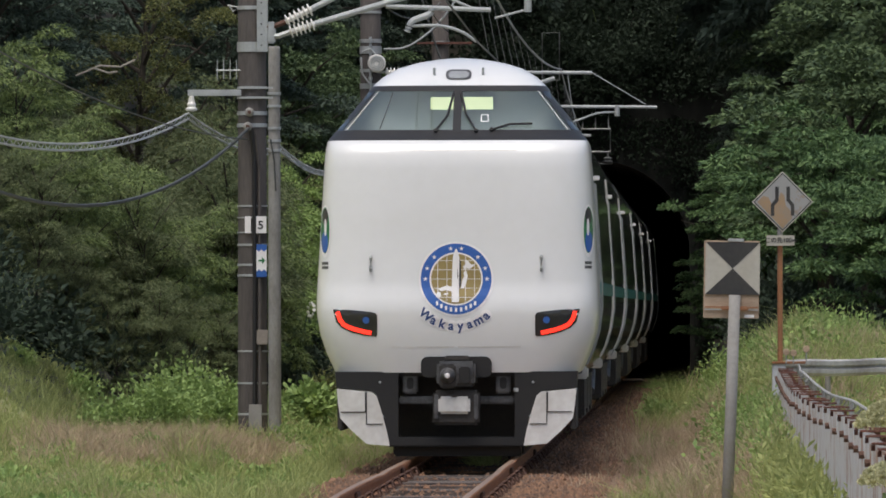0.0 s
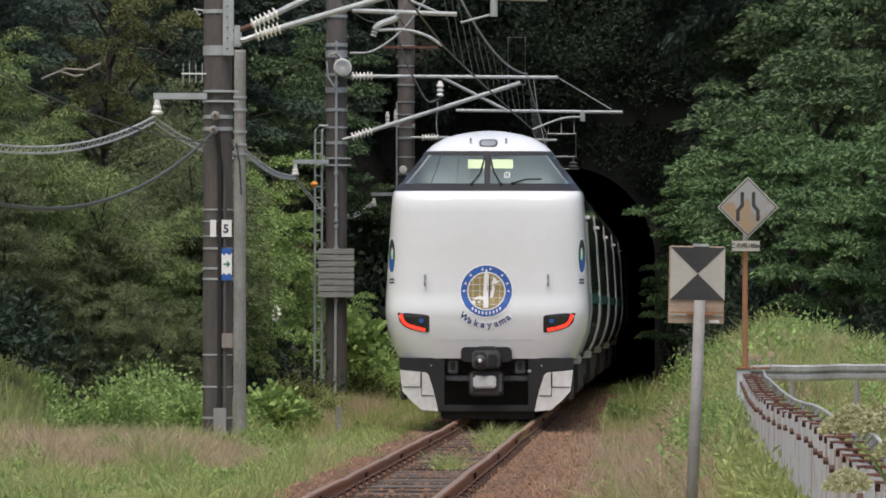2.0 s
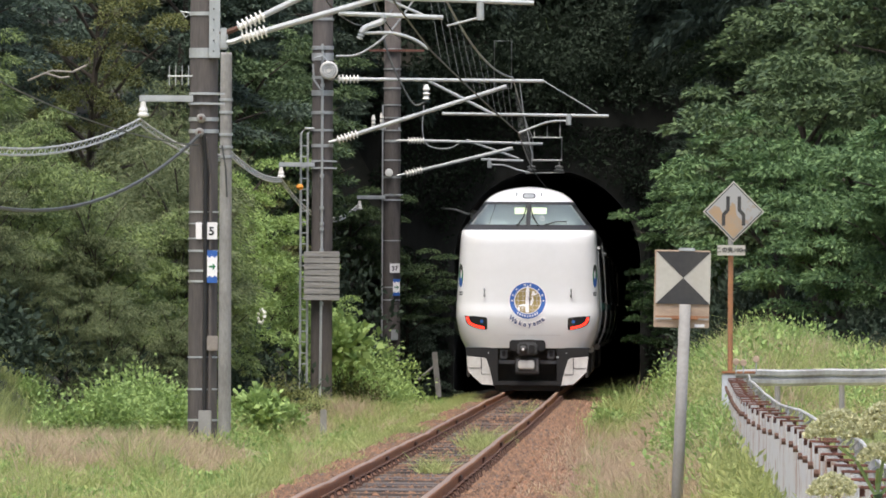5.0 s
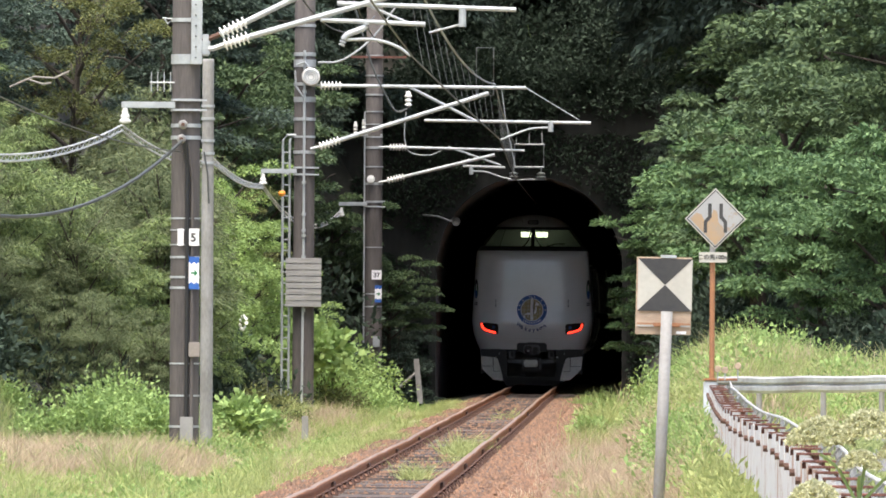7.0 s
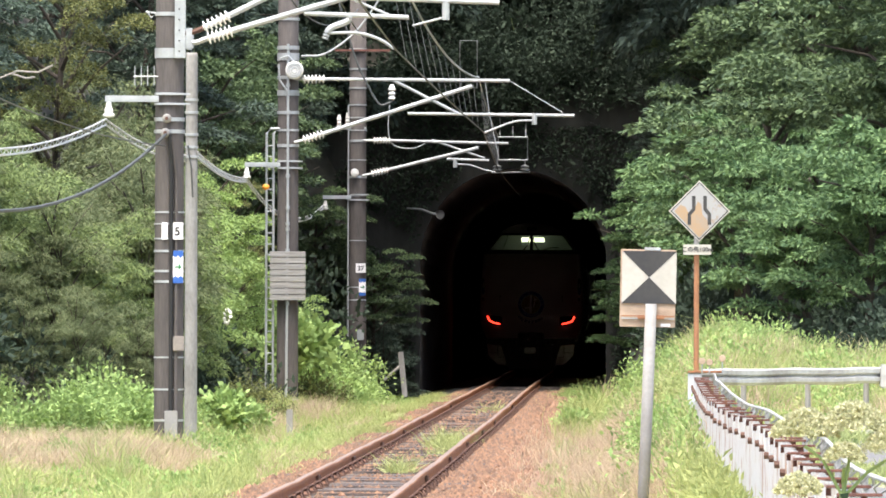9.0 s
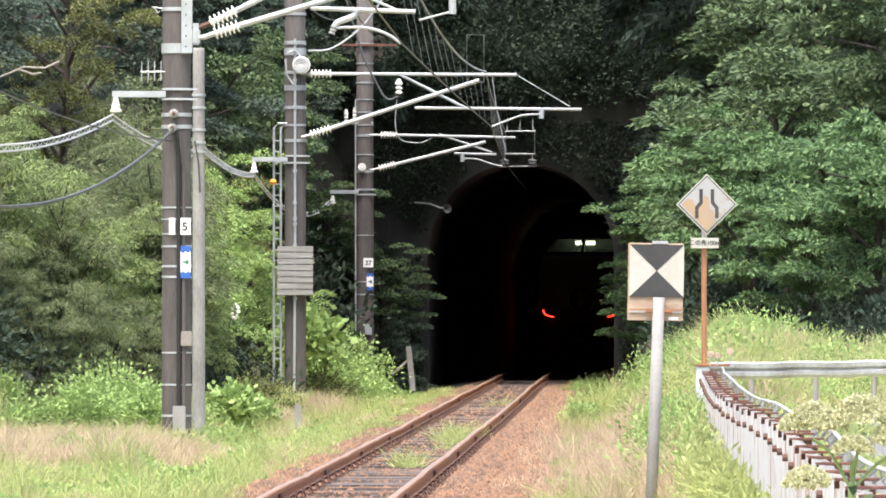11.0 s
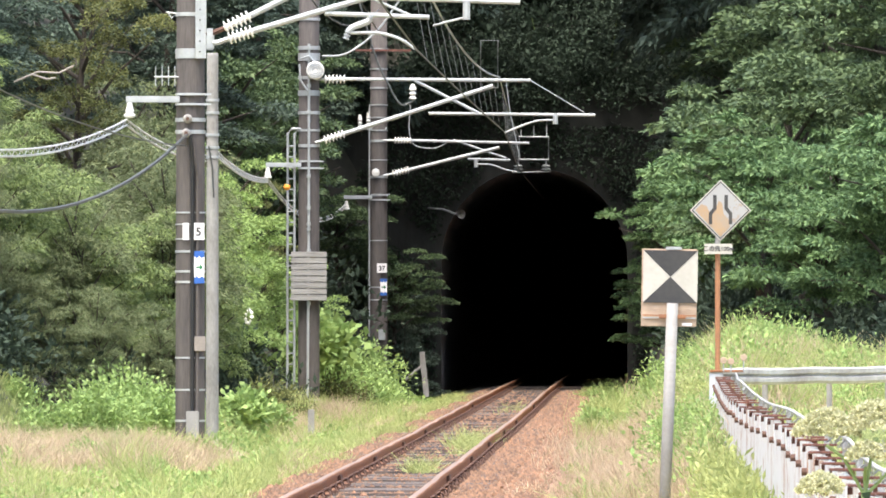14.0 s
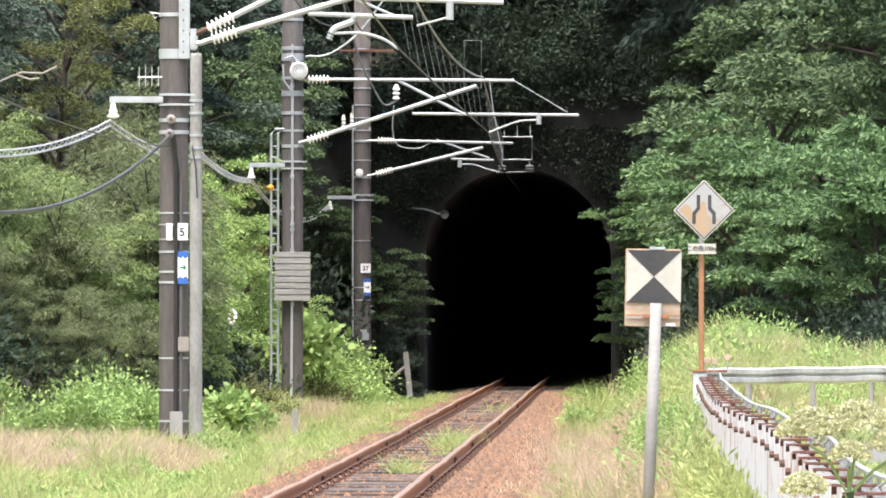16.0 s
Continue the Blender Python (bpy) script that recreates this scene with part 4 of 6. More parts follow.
def build_pole_one():
    X, Y = -3.45, 127.0
    pole = thing("catenary_pole", pose(X, Y, -0.15), "tall dark concrete pole with steel bands, cable arm and tubes", "utility pole", "poles beside the track")
    o = 0.15
    shaft(pole, 0.197, 0.178, 10.5, "concrete_dark")
    for z, h in ((5.55, 0.05), (5.03, 0.13), (4.49, 0.03), (4.355, 0.03), (4.15, 0.05), (3.99, 0.05), (2.92, 0.022), (2.765, 0.018), (2.57, 0.018), (2.405, 0.03), (2.14, 0.03), (2.0, 0.03), (0.995, 0.022), (0.57, 0.025), (0.16, 0.03)):
        clamp(pole, z + o, 0.19, h, "galv")
    part("mounting_channel", box(0.07, 0.215, -0.26, -0.18, 4.96 + o, 7.2 + o, 0.008), "galv", pole, "white steel channel with bolt holes")
    for k in range(8):
        part("bolt", turned([(0.012, 0), (0.012, 0.015)], pose(0.13, -0.262, 5.05 + o + 0.14 * k, 90), 8), "wire", pole)
    for x, z in ((0.0, 4.16), (-0.02, 3.97)):
        part("ring_insulator", turned([(0.02, -0.05), (0.05, -0.045), (0.062, -0.02), (0.062, 0.02), (0.05, 0.04), (0.02, 0.05)], pose(x - 0.03, -0.27, z + o, 90), 18), "concrete_light", pole, "round white porcelain insulator")
        part("insulator_bolt", turned([(0.025, 0), (0.025, 0.05)], pose(x - 0.03, -0.33, z + o, 90), 10), "clip", pole)
    part("cable_guard", tube([(0.0, -0.27, 3.95 + o), (0.03, -0.235, 3.6 + o), (0.035, -0.225, 2.0 + o), (0.03, -0.22, 0.2 + o)], 0.03), "black", pole, "thick black cable running down the pole")
    part("cable_guard", tube([(0.04, -0.25, 3.9 + o), (0.10, -0.2, 3.4 + o), (0.10, -0.2, 0.1 + o)], 0.028), "concrete_dark", pole)
    n = number_plate(pole, 0.115, 2.67 + o, 0.15, 0.225, -0.242, "5")
    number_plate(pole, -0.055, 2.67 + o, 0.08, 0.225, -0.225, "")
    arrow_plate(pole, 0.125, 2.195 + o, 0.135, 0.43, -0.24)
    part("junction_box", box(0.06, 0.21, -0.26, -0.16, 1.08 + o, 1.28 + o, 0.01), "stake", pole, "small faded brown box")
    part("base_post", box(-0.045, 0.125, -0.36, -0.22, -0.55, 0.29 + o, 0.008), "postgrey", pole, "short pale steel post at the foot")
    angle_arm(pole, -0.85, -0.14, 4.42 + o)
    spool(pole, -0.80, 4.17 + o, -0.2)
    # comb aerial
    part("aerial_boom", tube([(-0.48, -0.1, 4.72 + o), (-0.1, -0.1, 4.72 + o)], 0.012), "galv_dull", pole, "comb-shaped aerial")
    for k in range(4):
        part("aerial_rod", rod((-0.46 + 0.085 * k, -0.1, 4.60 + o), (-0.46 + 0.085 * k, -0.1, 4.86 + o), 0.008, sides=6), "galv_dull", pole)
    part("step_bracket", tube([(-0.32, -0.05, 5.58 + o), (-0.18, -0.05, 5.56 + o), (-0.25, -0.05, 5.5 + o), (-0.3, -0.05, 5.58 + o)], 0.012), "galv", pole)
    # the two struts with their insulators
    for a, b, c, e in (((0.30, 5.30), (0.45, 5.36), (0.80, 5.53), (2.6, 6.42)), ((0.36, 5.17), (0.50, 5.22), (0.84, 5.33), (2.95, 5.95))):
        part("strut_clevis", tube([(a[0] - 0.14, -0.22, a[1] + o - 0.01), (a[0], -0.22, a[1] + o), (b[0], -0.22, b[1] + o)], 0.04), "clip" if a[1] > 5.2 else "galv_dull", pole)
        insulator("strut_insulator", (b[0], -0.22, b[1] + o), (c[0], -0.22, c[1] + o), pole, 6, 0.088)
        pipe("strut", [(c[0], -0.22, c[1] + o), (e[0], -0.22, e[1] + o)], 0.042, pole)
    part("strut_bracket", box(0.2, 0.32, -0.26, -0.18, 5.07 + o, 5.36 + o, 0.02), "galv", pole)
    pipe("registration_tube", [(1.78, -0.22, 5.56 + o), (3.17, -0.22, 5.51 + o)], 0.033, pole)
    pipe("upper_tube", [(2.0, -0.22, 5.78 + o), (4.37, -0.22, 5.71 + o)], 0.033, pole)
    pipe("drop_arm", [(2.38, -0.22, 5.55 + o), (2.36, -0.22, 5.46 + o), (2.13, -0.22, 5.36 + o), (2.06, -0.22, 5.22 + o)], 0.045, pole)
    pipe("steady_arm", [(2.12, -0.22, 5.30 + o), (2.5, -0.22, 5.30 + o), (2.78, -0.22, 5.22 + o), (2.98, -0.22, 5.09 + o)], 0.022, pole)
    pipe("drop_bracket", [(3.66, -0.22, 5.72 + o), (3.66, -0.22, 5.48 + o)], 0.05, pole)
    pipe("link_rod", [(3.64, -0.22, 5.51 + o), (3.22, -0.22, 5.40 + o)], 0.016, pole, "galv_dull")
    pipe("brace", [(2.35, -0.22, 5.78 + o), (3.0, -0.22, 5.5 + o)], 0.02, pole)


def build_side_pole():
    pole = thing("slim_pole", pose(-3.222, 129.6, -0.15), "slim grey concrete pole strapped beside the taller pole", "utility pole")
    part("shaft", turned([(0.088, -0.6), (0.088, 0), (0.078, 5.22), (0.074, 5.26)], None, 18), "concrete_light", pole, smooth=True)
    for z in (4.62, 4.45, 4.15, 3.98, 3.85):
        clamp(pole, z, 0.08, 0.035)
    part("lashing", tube([(-0.05, -0.1, 4.0), (0.0, -0.1, 3.7), (0.02, -0.09, 3.3)], 0.012), "wire", pole)


def cantilever(pole, top, diag, end, reg, steady, y=-0.22, way=1):
    """A bracket of tubes: a level top tube, a rising strut, and a registration tube with its steady arm."""
    part("tube_clevis", tube([(0.12, y, top[1]), (top[0], y, top[1])], 0.03), "galv_dull", pole)
    insulator("top_insulator", (top[0], y, top[1]), (top[0] + 0.42, y, top[1]), pole, 6, 0.085)
    pipe("top_tube", [(top[0] + 0.42, y, top[1]), (end[0], y, end[1])], 0.034, pole)
    d = Vector((end[0] - 0.7 - diag[0], 0, end[1] - 0.1 - diag[1])).normalized()
    p0 = Vector((diag[0], y, diag[1]))
    part("strut_clevis", tube([(0.12, y, diag[1] - 0.04), p0], 0.03), "galv_dull", pole)
    insulator("strut_insulator", p0, p0 + d * 0.42, pole, 6, 0.085)
    pipe("strut", [p0 + d * 0.42, (end[0] - 0.7, y, end[1] - 0.1)], 0.042, pole)
    pipe("registration_tube", [(reg[0], y, reg[2]), (reg[1], y, reg[2] - 0.03)], 0.03, pole)
    pipe("steady_arm", [(steady[0] + way * 0.95, y, reg[2] - 0.12), (steady[0] + way * 0.6, y, reg[2] - 0.14), (steady[0] + way * 0.3, y, reg[2] - 0.24), (steady[0], y, steady[1])], 0.02, pole)
    pipe("drop_bracket", [(steady[0] + way * 0.95, y, reg[2]), (steady[0] + way * 0.95, y, reg[2] - 0.2)], 0.05, pole)


def build_pole_two():
    pole = thing("catenary_pole", pose(-2.66, 180.0, -0.182), "tall dark concrete pole with ladder, timber box and line bracket", "utility pole", "poles beside the track")
    o = 0.15
    shaft(pole, 0.205, 0.185, 11.0, "concrete_dark")
    for z, h in ((7.15, 0.05), (6.61, 0.07), (6.44, 0.14), (6.05, 0.06), (5.76, 0.1), (5.39, 0.06), (5.06, 0.04), (4.77, 0.06), (4.48, 0.035), (4.35, 0.035), (0.0, 0.03)):
        clamp(pole, z + o, 0.197, h)
    pipe("conduit", [(0.0, -0.24, 6.68 + o), (0.0, -0.24, 3.0), (-0.02, -0.3, -0.2)], 0.025, pole, "galv", "pale vertical conduit")
    for z in (6.6, 5.9, 5.4, 4.2, 3.6, 3.3, 3.2, 2.8, 1.8):
        part("conduit_clip", turned([(0.04, -0.03), (0.04, 0.03)], pose(0, -0.25, z + o), 10), "galv", pole)
    part("switch_drum", turned([(0.05, -0.12), (0.15, -0.12), (0.172, -0.08), (0.172, 0.0), (0.155, 0.04)], pose(0.12, -0.36, 6.18 + o, 90), 26), "porcelain", pole, "round ribbed white tensioning drum")
    for r in (0.13, 0.095, 0.055):
        part("drum_rib", turned([(r - 0.012, 0.036), (r, 0.055), (r + 0.012, 0.036)], pose(0.12, -0.36, 6.18 + o, 90), 26), "galv", pole)
    part("drum_bracket", tube([(-0.16, -0.24, 6.4 + o), (0.0, -0.3, 6.46 + o), (0.14, -0.3, 6.3 + o)], 0.02), "galv", pole)
    part("drum_bracket", tube([(-0.18, -0.24, 6.3 + o), (-0.16, -0.26, 6.0 + o), (-0.02, -0.27, 5.8 + o)], 0.02), "galv_dull", pole)
    for x in (-0.40, -0.27):
        pipe("ladder_rail", [(-0.1, -0.1, 5.09 + o), (x + 0.08, -0.1, 5.09 + o), (x, -0.1, 5.0 + o), (x, -0.1, 2.0), (x, -0.1, -0.1)], 0.024, pole, "galv_dull", "grey steel ladder rail")
    for k in range(24):
        part("ladder_rung", rod((-0.40, -0.1, 0.2 + 0.205 * k), (-0.27, -0.1, 0.2 + 0.205 * k), 0.012, sides=6), "galv_dull", pole)
    for k in range(8):
        part("slat", box(-0.33, 0.34, -0.36, -0.24, 1.86 + o + 0.116 * k, 1.86 + o + 0.116 * k + 0.108, 0.008), "wood_grey", pole, "silvered timber slat")
    part("slat_backing", box(-0.28, 0.29, -0.25, -0.19, 1.9 + o, 2.74 + o), "concrete_dark", pole)
    angle_arm(pole, -0.81, -0.14, 4.41 + o)
    spool(pole, -0.77, 4.15 + o, -0.2)
    cantilever(pole, (0.28, 6.02 + o), (0.28, 4.87 + o), (4.16, 6.0 + o), (2.25, 5.38, 5.38 + o), (3.68, 5.02 + o))
    pipe("brace", [(1.92, -0.22, 6.03 + o), (3.2, -0.22, 5.38 + o)], 0.03, pole)
    pipe("stay_wire", [(4.16, -0.22, 6.0 + o), (5.17, -0.22, 5.4 + o)], 0.01, pole, "galv_dull")
    pipe("drop_wire", [(3.7, -0.22, 6.0 + o), (3.78, -0.22, 5.4 + o), (3.95, -0.22, 4.6 + o)], 0.01, pole, "galv_dull")
    part("post_insulator", turned([(0.03, 0), (0.075, 0.03), (0.04, 0.08), (0.075, 0.12), (0.04, 0.16), (0.075, 0.2), (0.03, 0.3)], pose(1.95, -0.22, 5.63 + o), 14), "porcelain", pole, "ribbed white post insulator")
    pipe("jumper", [(0.95, -0.22, 7.6), (1.25, -0.24, 6.6), (1.5, -0.26, 5.9 + o), (1.72, -0.26, 5.55 + o), (1.95, -0.24, 5.6 + o)], 0.02, pole, "wire", "dark looped jumper cable")
    pipe("jumper", [(0.25, -0.3, 6.45 + o), (0.7, -0.3, 6.5 + o), (1.25, -0.25, 6.9 + o), (1.7, -0.22, 7.5 + o)], 0.02, pole, "galv_dull", "pale jumper cable")


def build_pole_three():
    pole = thing("catenary_pole", pose(-1.60, 213.5, -0.14), "dark concrete pole half hidden by foliage beside the tunnel", "utility pole", "poles beside the track")
    o = 0.15
    pole.scale = (0.945, 0.945, 0.945)
    shaft(pole, 0.215, 0.19, 10.5, "concrete_dark")
    for z, h in ((7.9, 0.08), (7.45, 0.04), (7.0, 0.04), (6.6, 0.03), (6.3, 0.03), (6.0, 0.03), (5.75, 0.06), (5.3, 0.03), (4.9, 0.06), (4.46, 0.03), (4.36, 0.03), (3.4, 0.02), (2.3, 0.03), (2.0, 0.03)):
        clamp(pole, z + o, 0.203, h)
    pipe("conduit", [(-0.22, -0.12, 6.6 + o), (-0.22, -0.12, 2.0), (-0.22, -0.12, 0.5)], 0.02, pole, "galv", "pale vertical conduit")
    number_plate(pole, 0.08, 2.75 + o, 0.235, 0.22, -0.23, "37")
    arrow_plate(pole, 0.12, 2.3 + o, 0.16, 0.4, -0.235)
    part("junction_box", box(0.0, 0.16, -0.3, -0.2, 1.05 + o, 1.3 + o, 0.01), "galv_dull", pole)
    angle_arm(pole, -0.82, -0.15, 4.42 + o)
    spool(pole, -0.76, 4.12 + o, -0.2)
    part("ring_insulator", turned([(0.02, -0.06), (0.09, -0.05), (0.1, 0.0), (0.09, 0.05), (0.02, 0.06)], pose(-0.07, -0.27, 5.0 + o, 90), 18), "porcelain", pole, "round white porcelain insulator")
    for x, z in ((-0.44, 6.15), (-0.24, 6.2)):
        part("post_insulator", turned([(0.025, 0), (0.055, 0.03), (0.04, 0.08), (0.055, 0.12), (0.04, 0.16), (0.055, 0.2), (0.03, 0.32)], pose(x, -0.1, z - 0.1 + o), 12), "porcelain", pole, "ribbed white post insulator")
    part("side_arm", box(-0.5, 0.2, -0.13, -0.07, 6.02 + o, 6.08 + o), "galv_dull", pole)
    part("high_arm", box(-0.55, 0.75, -0.26, -0.2, 7.86 + o, 7.91 + o), "rust_dark", pole, "rusty steel cross arm")
    cantilever(pole, (0.36, 5.76 + o), (0.32, 4.97 + o), (3.55, 5.70 + o), (2.1, 3.1, 5.33 + o), (3.25, 5.02 + o), way=-1)
    pipe("brace", [(1.75, -0.22, 5.78 + o), (3.0, -0.22, 5.35 + o)], 0.026, pole)
    pipe("jumper", [(0.75, -0.22, 6.6 + o), (0.72, -0.25, 6.0 + o), (0.85, -0.25, 5.65 + o), (1.3, -0.22, 5.58 + o), (1.6, -0.22, 5.7 + o)], 0.014, pole, "galv_dull")


build_pole_one()
build_side_pole()
build_pole_two()
build_pole_three()


def sagging(a, b, sag, n=24):
    a, b = Vector(a), Vector(b)
    return [a.lerp(b, k / n) - Vector((0, 0, 4 * sag * (k / n) * (1 - k / n))) for k in range(n + 1)]


def wire(name, a, b, sag, r, label, mat="wire", n=24):
    ob = part(name, tube(sagging(a, b, sag, n), r, 5), mat)
    return tagged(ob, label, "wire", "overhead wires")


def wrapped_cable(a, b, sag, n=24, turns=60):
    """A cable hung in a wire spiral below its messenger."""
    rope = wire("bundled_cable", a, b, sag, 0.013, "pale cable bundle hung in a wire spiral", "wire_pale", n)
    low = [p - Vector((0, 0, 0.075)) for p in sagging(a, b, sag, n)]
    part("lower_strand", tube(low, 0.014, 5), "wire_pale", rope)
    zig, top = [], sagging(a, b, sag, turns * 2)
    for k, p in enumerate(top):
        zig.append(p - Vector((0, 0, 0.0 if k % 2 else 0.075)))
    part("spiral", tube(zig, 0.0055, 3), "wire_pale", rope)


wrapped_cable((-4.29, 126.8, 4.15), (-6.5, 77.0, 4.30), 0.83, turns=62)
wrapped_cable((-4.29, 126.8, 4.15), (-3.30, 129.6, 3.72), 0.10, 10, 14)
wrapped_cable((-3.20, 129.6, 3.82), (-3.43, 179.8, 4.13), 0.12, turns=45)
wrapped_cable((-3.43, 179.8, 4.13), (-2.36, 213.3, 4.01), 0.5, turns=45)
wire("drop_cable", (-3.49, 126.7, 3.95), (-6.5, 77.0, 4.30), 1.43, 0.022, "thick dark cable sagging from the pole")
wire("drop_cable", (-3.5, 126.7, 3.80), (-5.6, 77.0, 4.6), 0.35, 0.010, "thin dark cable leaving the pole")
wire("contact_wire", (-1.25, 77.0, 5.05), (-0.44, 126.8, 5.07), 0.02, 0.013, "dark contact wire above the track", "wire")
wire("contact_wire", (-0.44, 126.8, 5.07), (1.02, 179.8, 5.0), 0.02, 0.013, "dark contact wire above the track", "wire")
wire("contact_wire", (1.02, 179.8, 5.0), (1.53, 213.3, 4.81), 0.02, 0.013, "dark contact wire above the track", "wire")
wire("contact_wire", (1.53, 213.3, 4.81), (2.32, 237.0, 4.42), 0.02, 0.013, "dark contact wire entering the tunnel", "wire")
wire("messenger_wire", (-1.4, 77.0, 7.0), (-0.75, 126.8, 6.9), 0.5, 0.016, "pale messenger wire over the track", "galv_dull")
wire("messenger_wire", (-0.75, 126.8, 6.9), (0.92, 179.8, 6.03), 0.5, 0.018, "pale messenger wire over the track", "galv")
wire("messenger_wire", (0.92, 179.8, 6.03), (1.53, 213.3, 5.55), 0.12, 0.014, "pale messenger wire over the track", "galv_dull")
wire("feeder_wire", (-1.6, 126.8, 6.9), (-1.2, 179.8, 6.75), 0.3, 0.012, "dark feeder wire between the poles", "wire")
wire("feeder_wire", (-2.6, 126.8, 7.2), (-1.35, 179.8, 7.3), 0.9, 0.012, "dark feeder wire between the poles", "wire")
rng = random.Random(8)
for k in range(1, 12):
    for (a, b, sag), (c, d) in ((((-0.75, 126.8, 6.9), (0.92, 179.8, 6.03), 0.5), ((-0.44, 126.8, 5.07), (1.02, 179.8, 5.0))), (((0.92, 179.8, 6.03), (1.53, 213.3, 5.55), 0.12), ((1.02, 179.8, 5.0), (1.53, 213.3, 4.81)))):
        t = k / 12
        p = Vector(a).lerp(Vector(b), t) - Vector((0, 0, 4 * sag * t * (1 - t)))
        q = Vector(c).lerp(Vector(d), t)
        ob = part("dropper_wire", rod(p, q, 0.003, sides=4), "wire_grey")
        tagged(ob, "thin dropper wire holding the contact wire", "wire", "dropper wires")


def build_portal_fittings():
    fr = thing("wire_frame", pose(1.983, 227.5, -0.27), "grey tube frame with insulators above the tunnel mouth", "steel frame")
    fr.scale = (1.022, 1.022, 1.022)
    part("frame_tube", tube([(-0.34, 0, 5.4), (-0.34, 0, 5.93), (0.34, 0, 5.93), (0.34, 0, 5.4), (-0.34, 0, 5.4)], 0.03), "galv", fr)
    part("frame_bar", rod((-0.5, -0.05, 5.10), (0.4, -0.05, 5.12), 0.018), "galv_dull", fr)
    for x in (-0.36, 0.28):
        part("frame_insulator", turned([(0.03, 0), (0.11, 0.02), (0.11, 0.05), (0.05, 0.07), (0.1, 0.09), (0.1, 0.12), (0.03, 0.15)], pose(x, -0.05, 5.14), 14), "galv_dull", fr, "stacked disc insulator")
        part("frame_hanger", rod((x, 0, 5.28), (x, 0, 5.42), 0.02), "galv_dull", fr)
    for k in range(3):
        part("frame_stay", rod((-0.3 + 0.3 * k, 0.1, 5.93), (-0.3 + 0.3 * k, 0.5, 6.4), 0.015), "galv_dull", fr)
    hf = thing("outline_frame", pose(1.329, 227.4, -0.096), "thin grey tube frame high above the tunnel mouth", "steel frame")
    hf.scale = (1.022, 1.022, 1.022)
    part("frame_tube", tube([(-0.6, 0, 6.9), (-0.6, 0, 8.0), (-0.2, 0, 8.0), (-0.2, 0, 6.9), (-0.6, 0, 6.9)], 0.02), "galv_dull", hf)
    sp = thing("loudspeaker", pose(0.225, 226.4, 3.942), "pale horn loudspeaker on a bent arm beside the portal", "loudspeaker")
    part("horn", turned([(0.03, -0.12), (0.04, -0.05), (0.075, 0.02), (0.105, 0.08), (0.09, 0.07), (0.03, 0.0)], pose(0, 0, 0, 90, 0, 20), 20), "concrete_light", sp)
    part("arm", tube([(-0.75, 1.5, 0.16), (-0.4, 0.6, 0.12), (-0.15, 0.15, 0.02), (0, 0.05, 0)], 0.025), "galv_dull", sp)
    mk = thing("leaning_post", pose(-0.52, 211.0, -0.25, 0, -6, 0), "short leaning concrete post with a rail fragment", "post")
    part("shaft", box(-0.06, 0.06, -0.06, 0.06, 0, 1.0, 0.01), "concrete_light", mk)
    part("cross_rail", rod((-0.42, 0, 0.42), (0.0, 0, 0.72), 0.03), "concrete_light", mk)
    st = thing("marker_stake", pose(-2.12, 146.0, -0.3), "small grey concrete marker stake in the grass", "post")
    part("shaft", box(-0.05, 0.05, -0.05, 0.05, 0, 0.42, 0.012), "concrete_light", st)


build_portal_fittings()


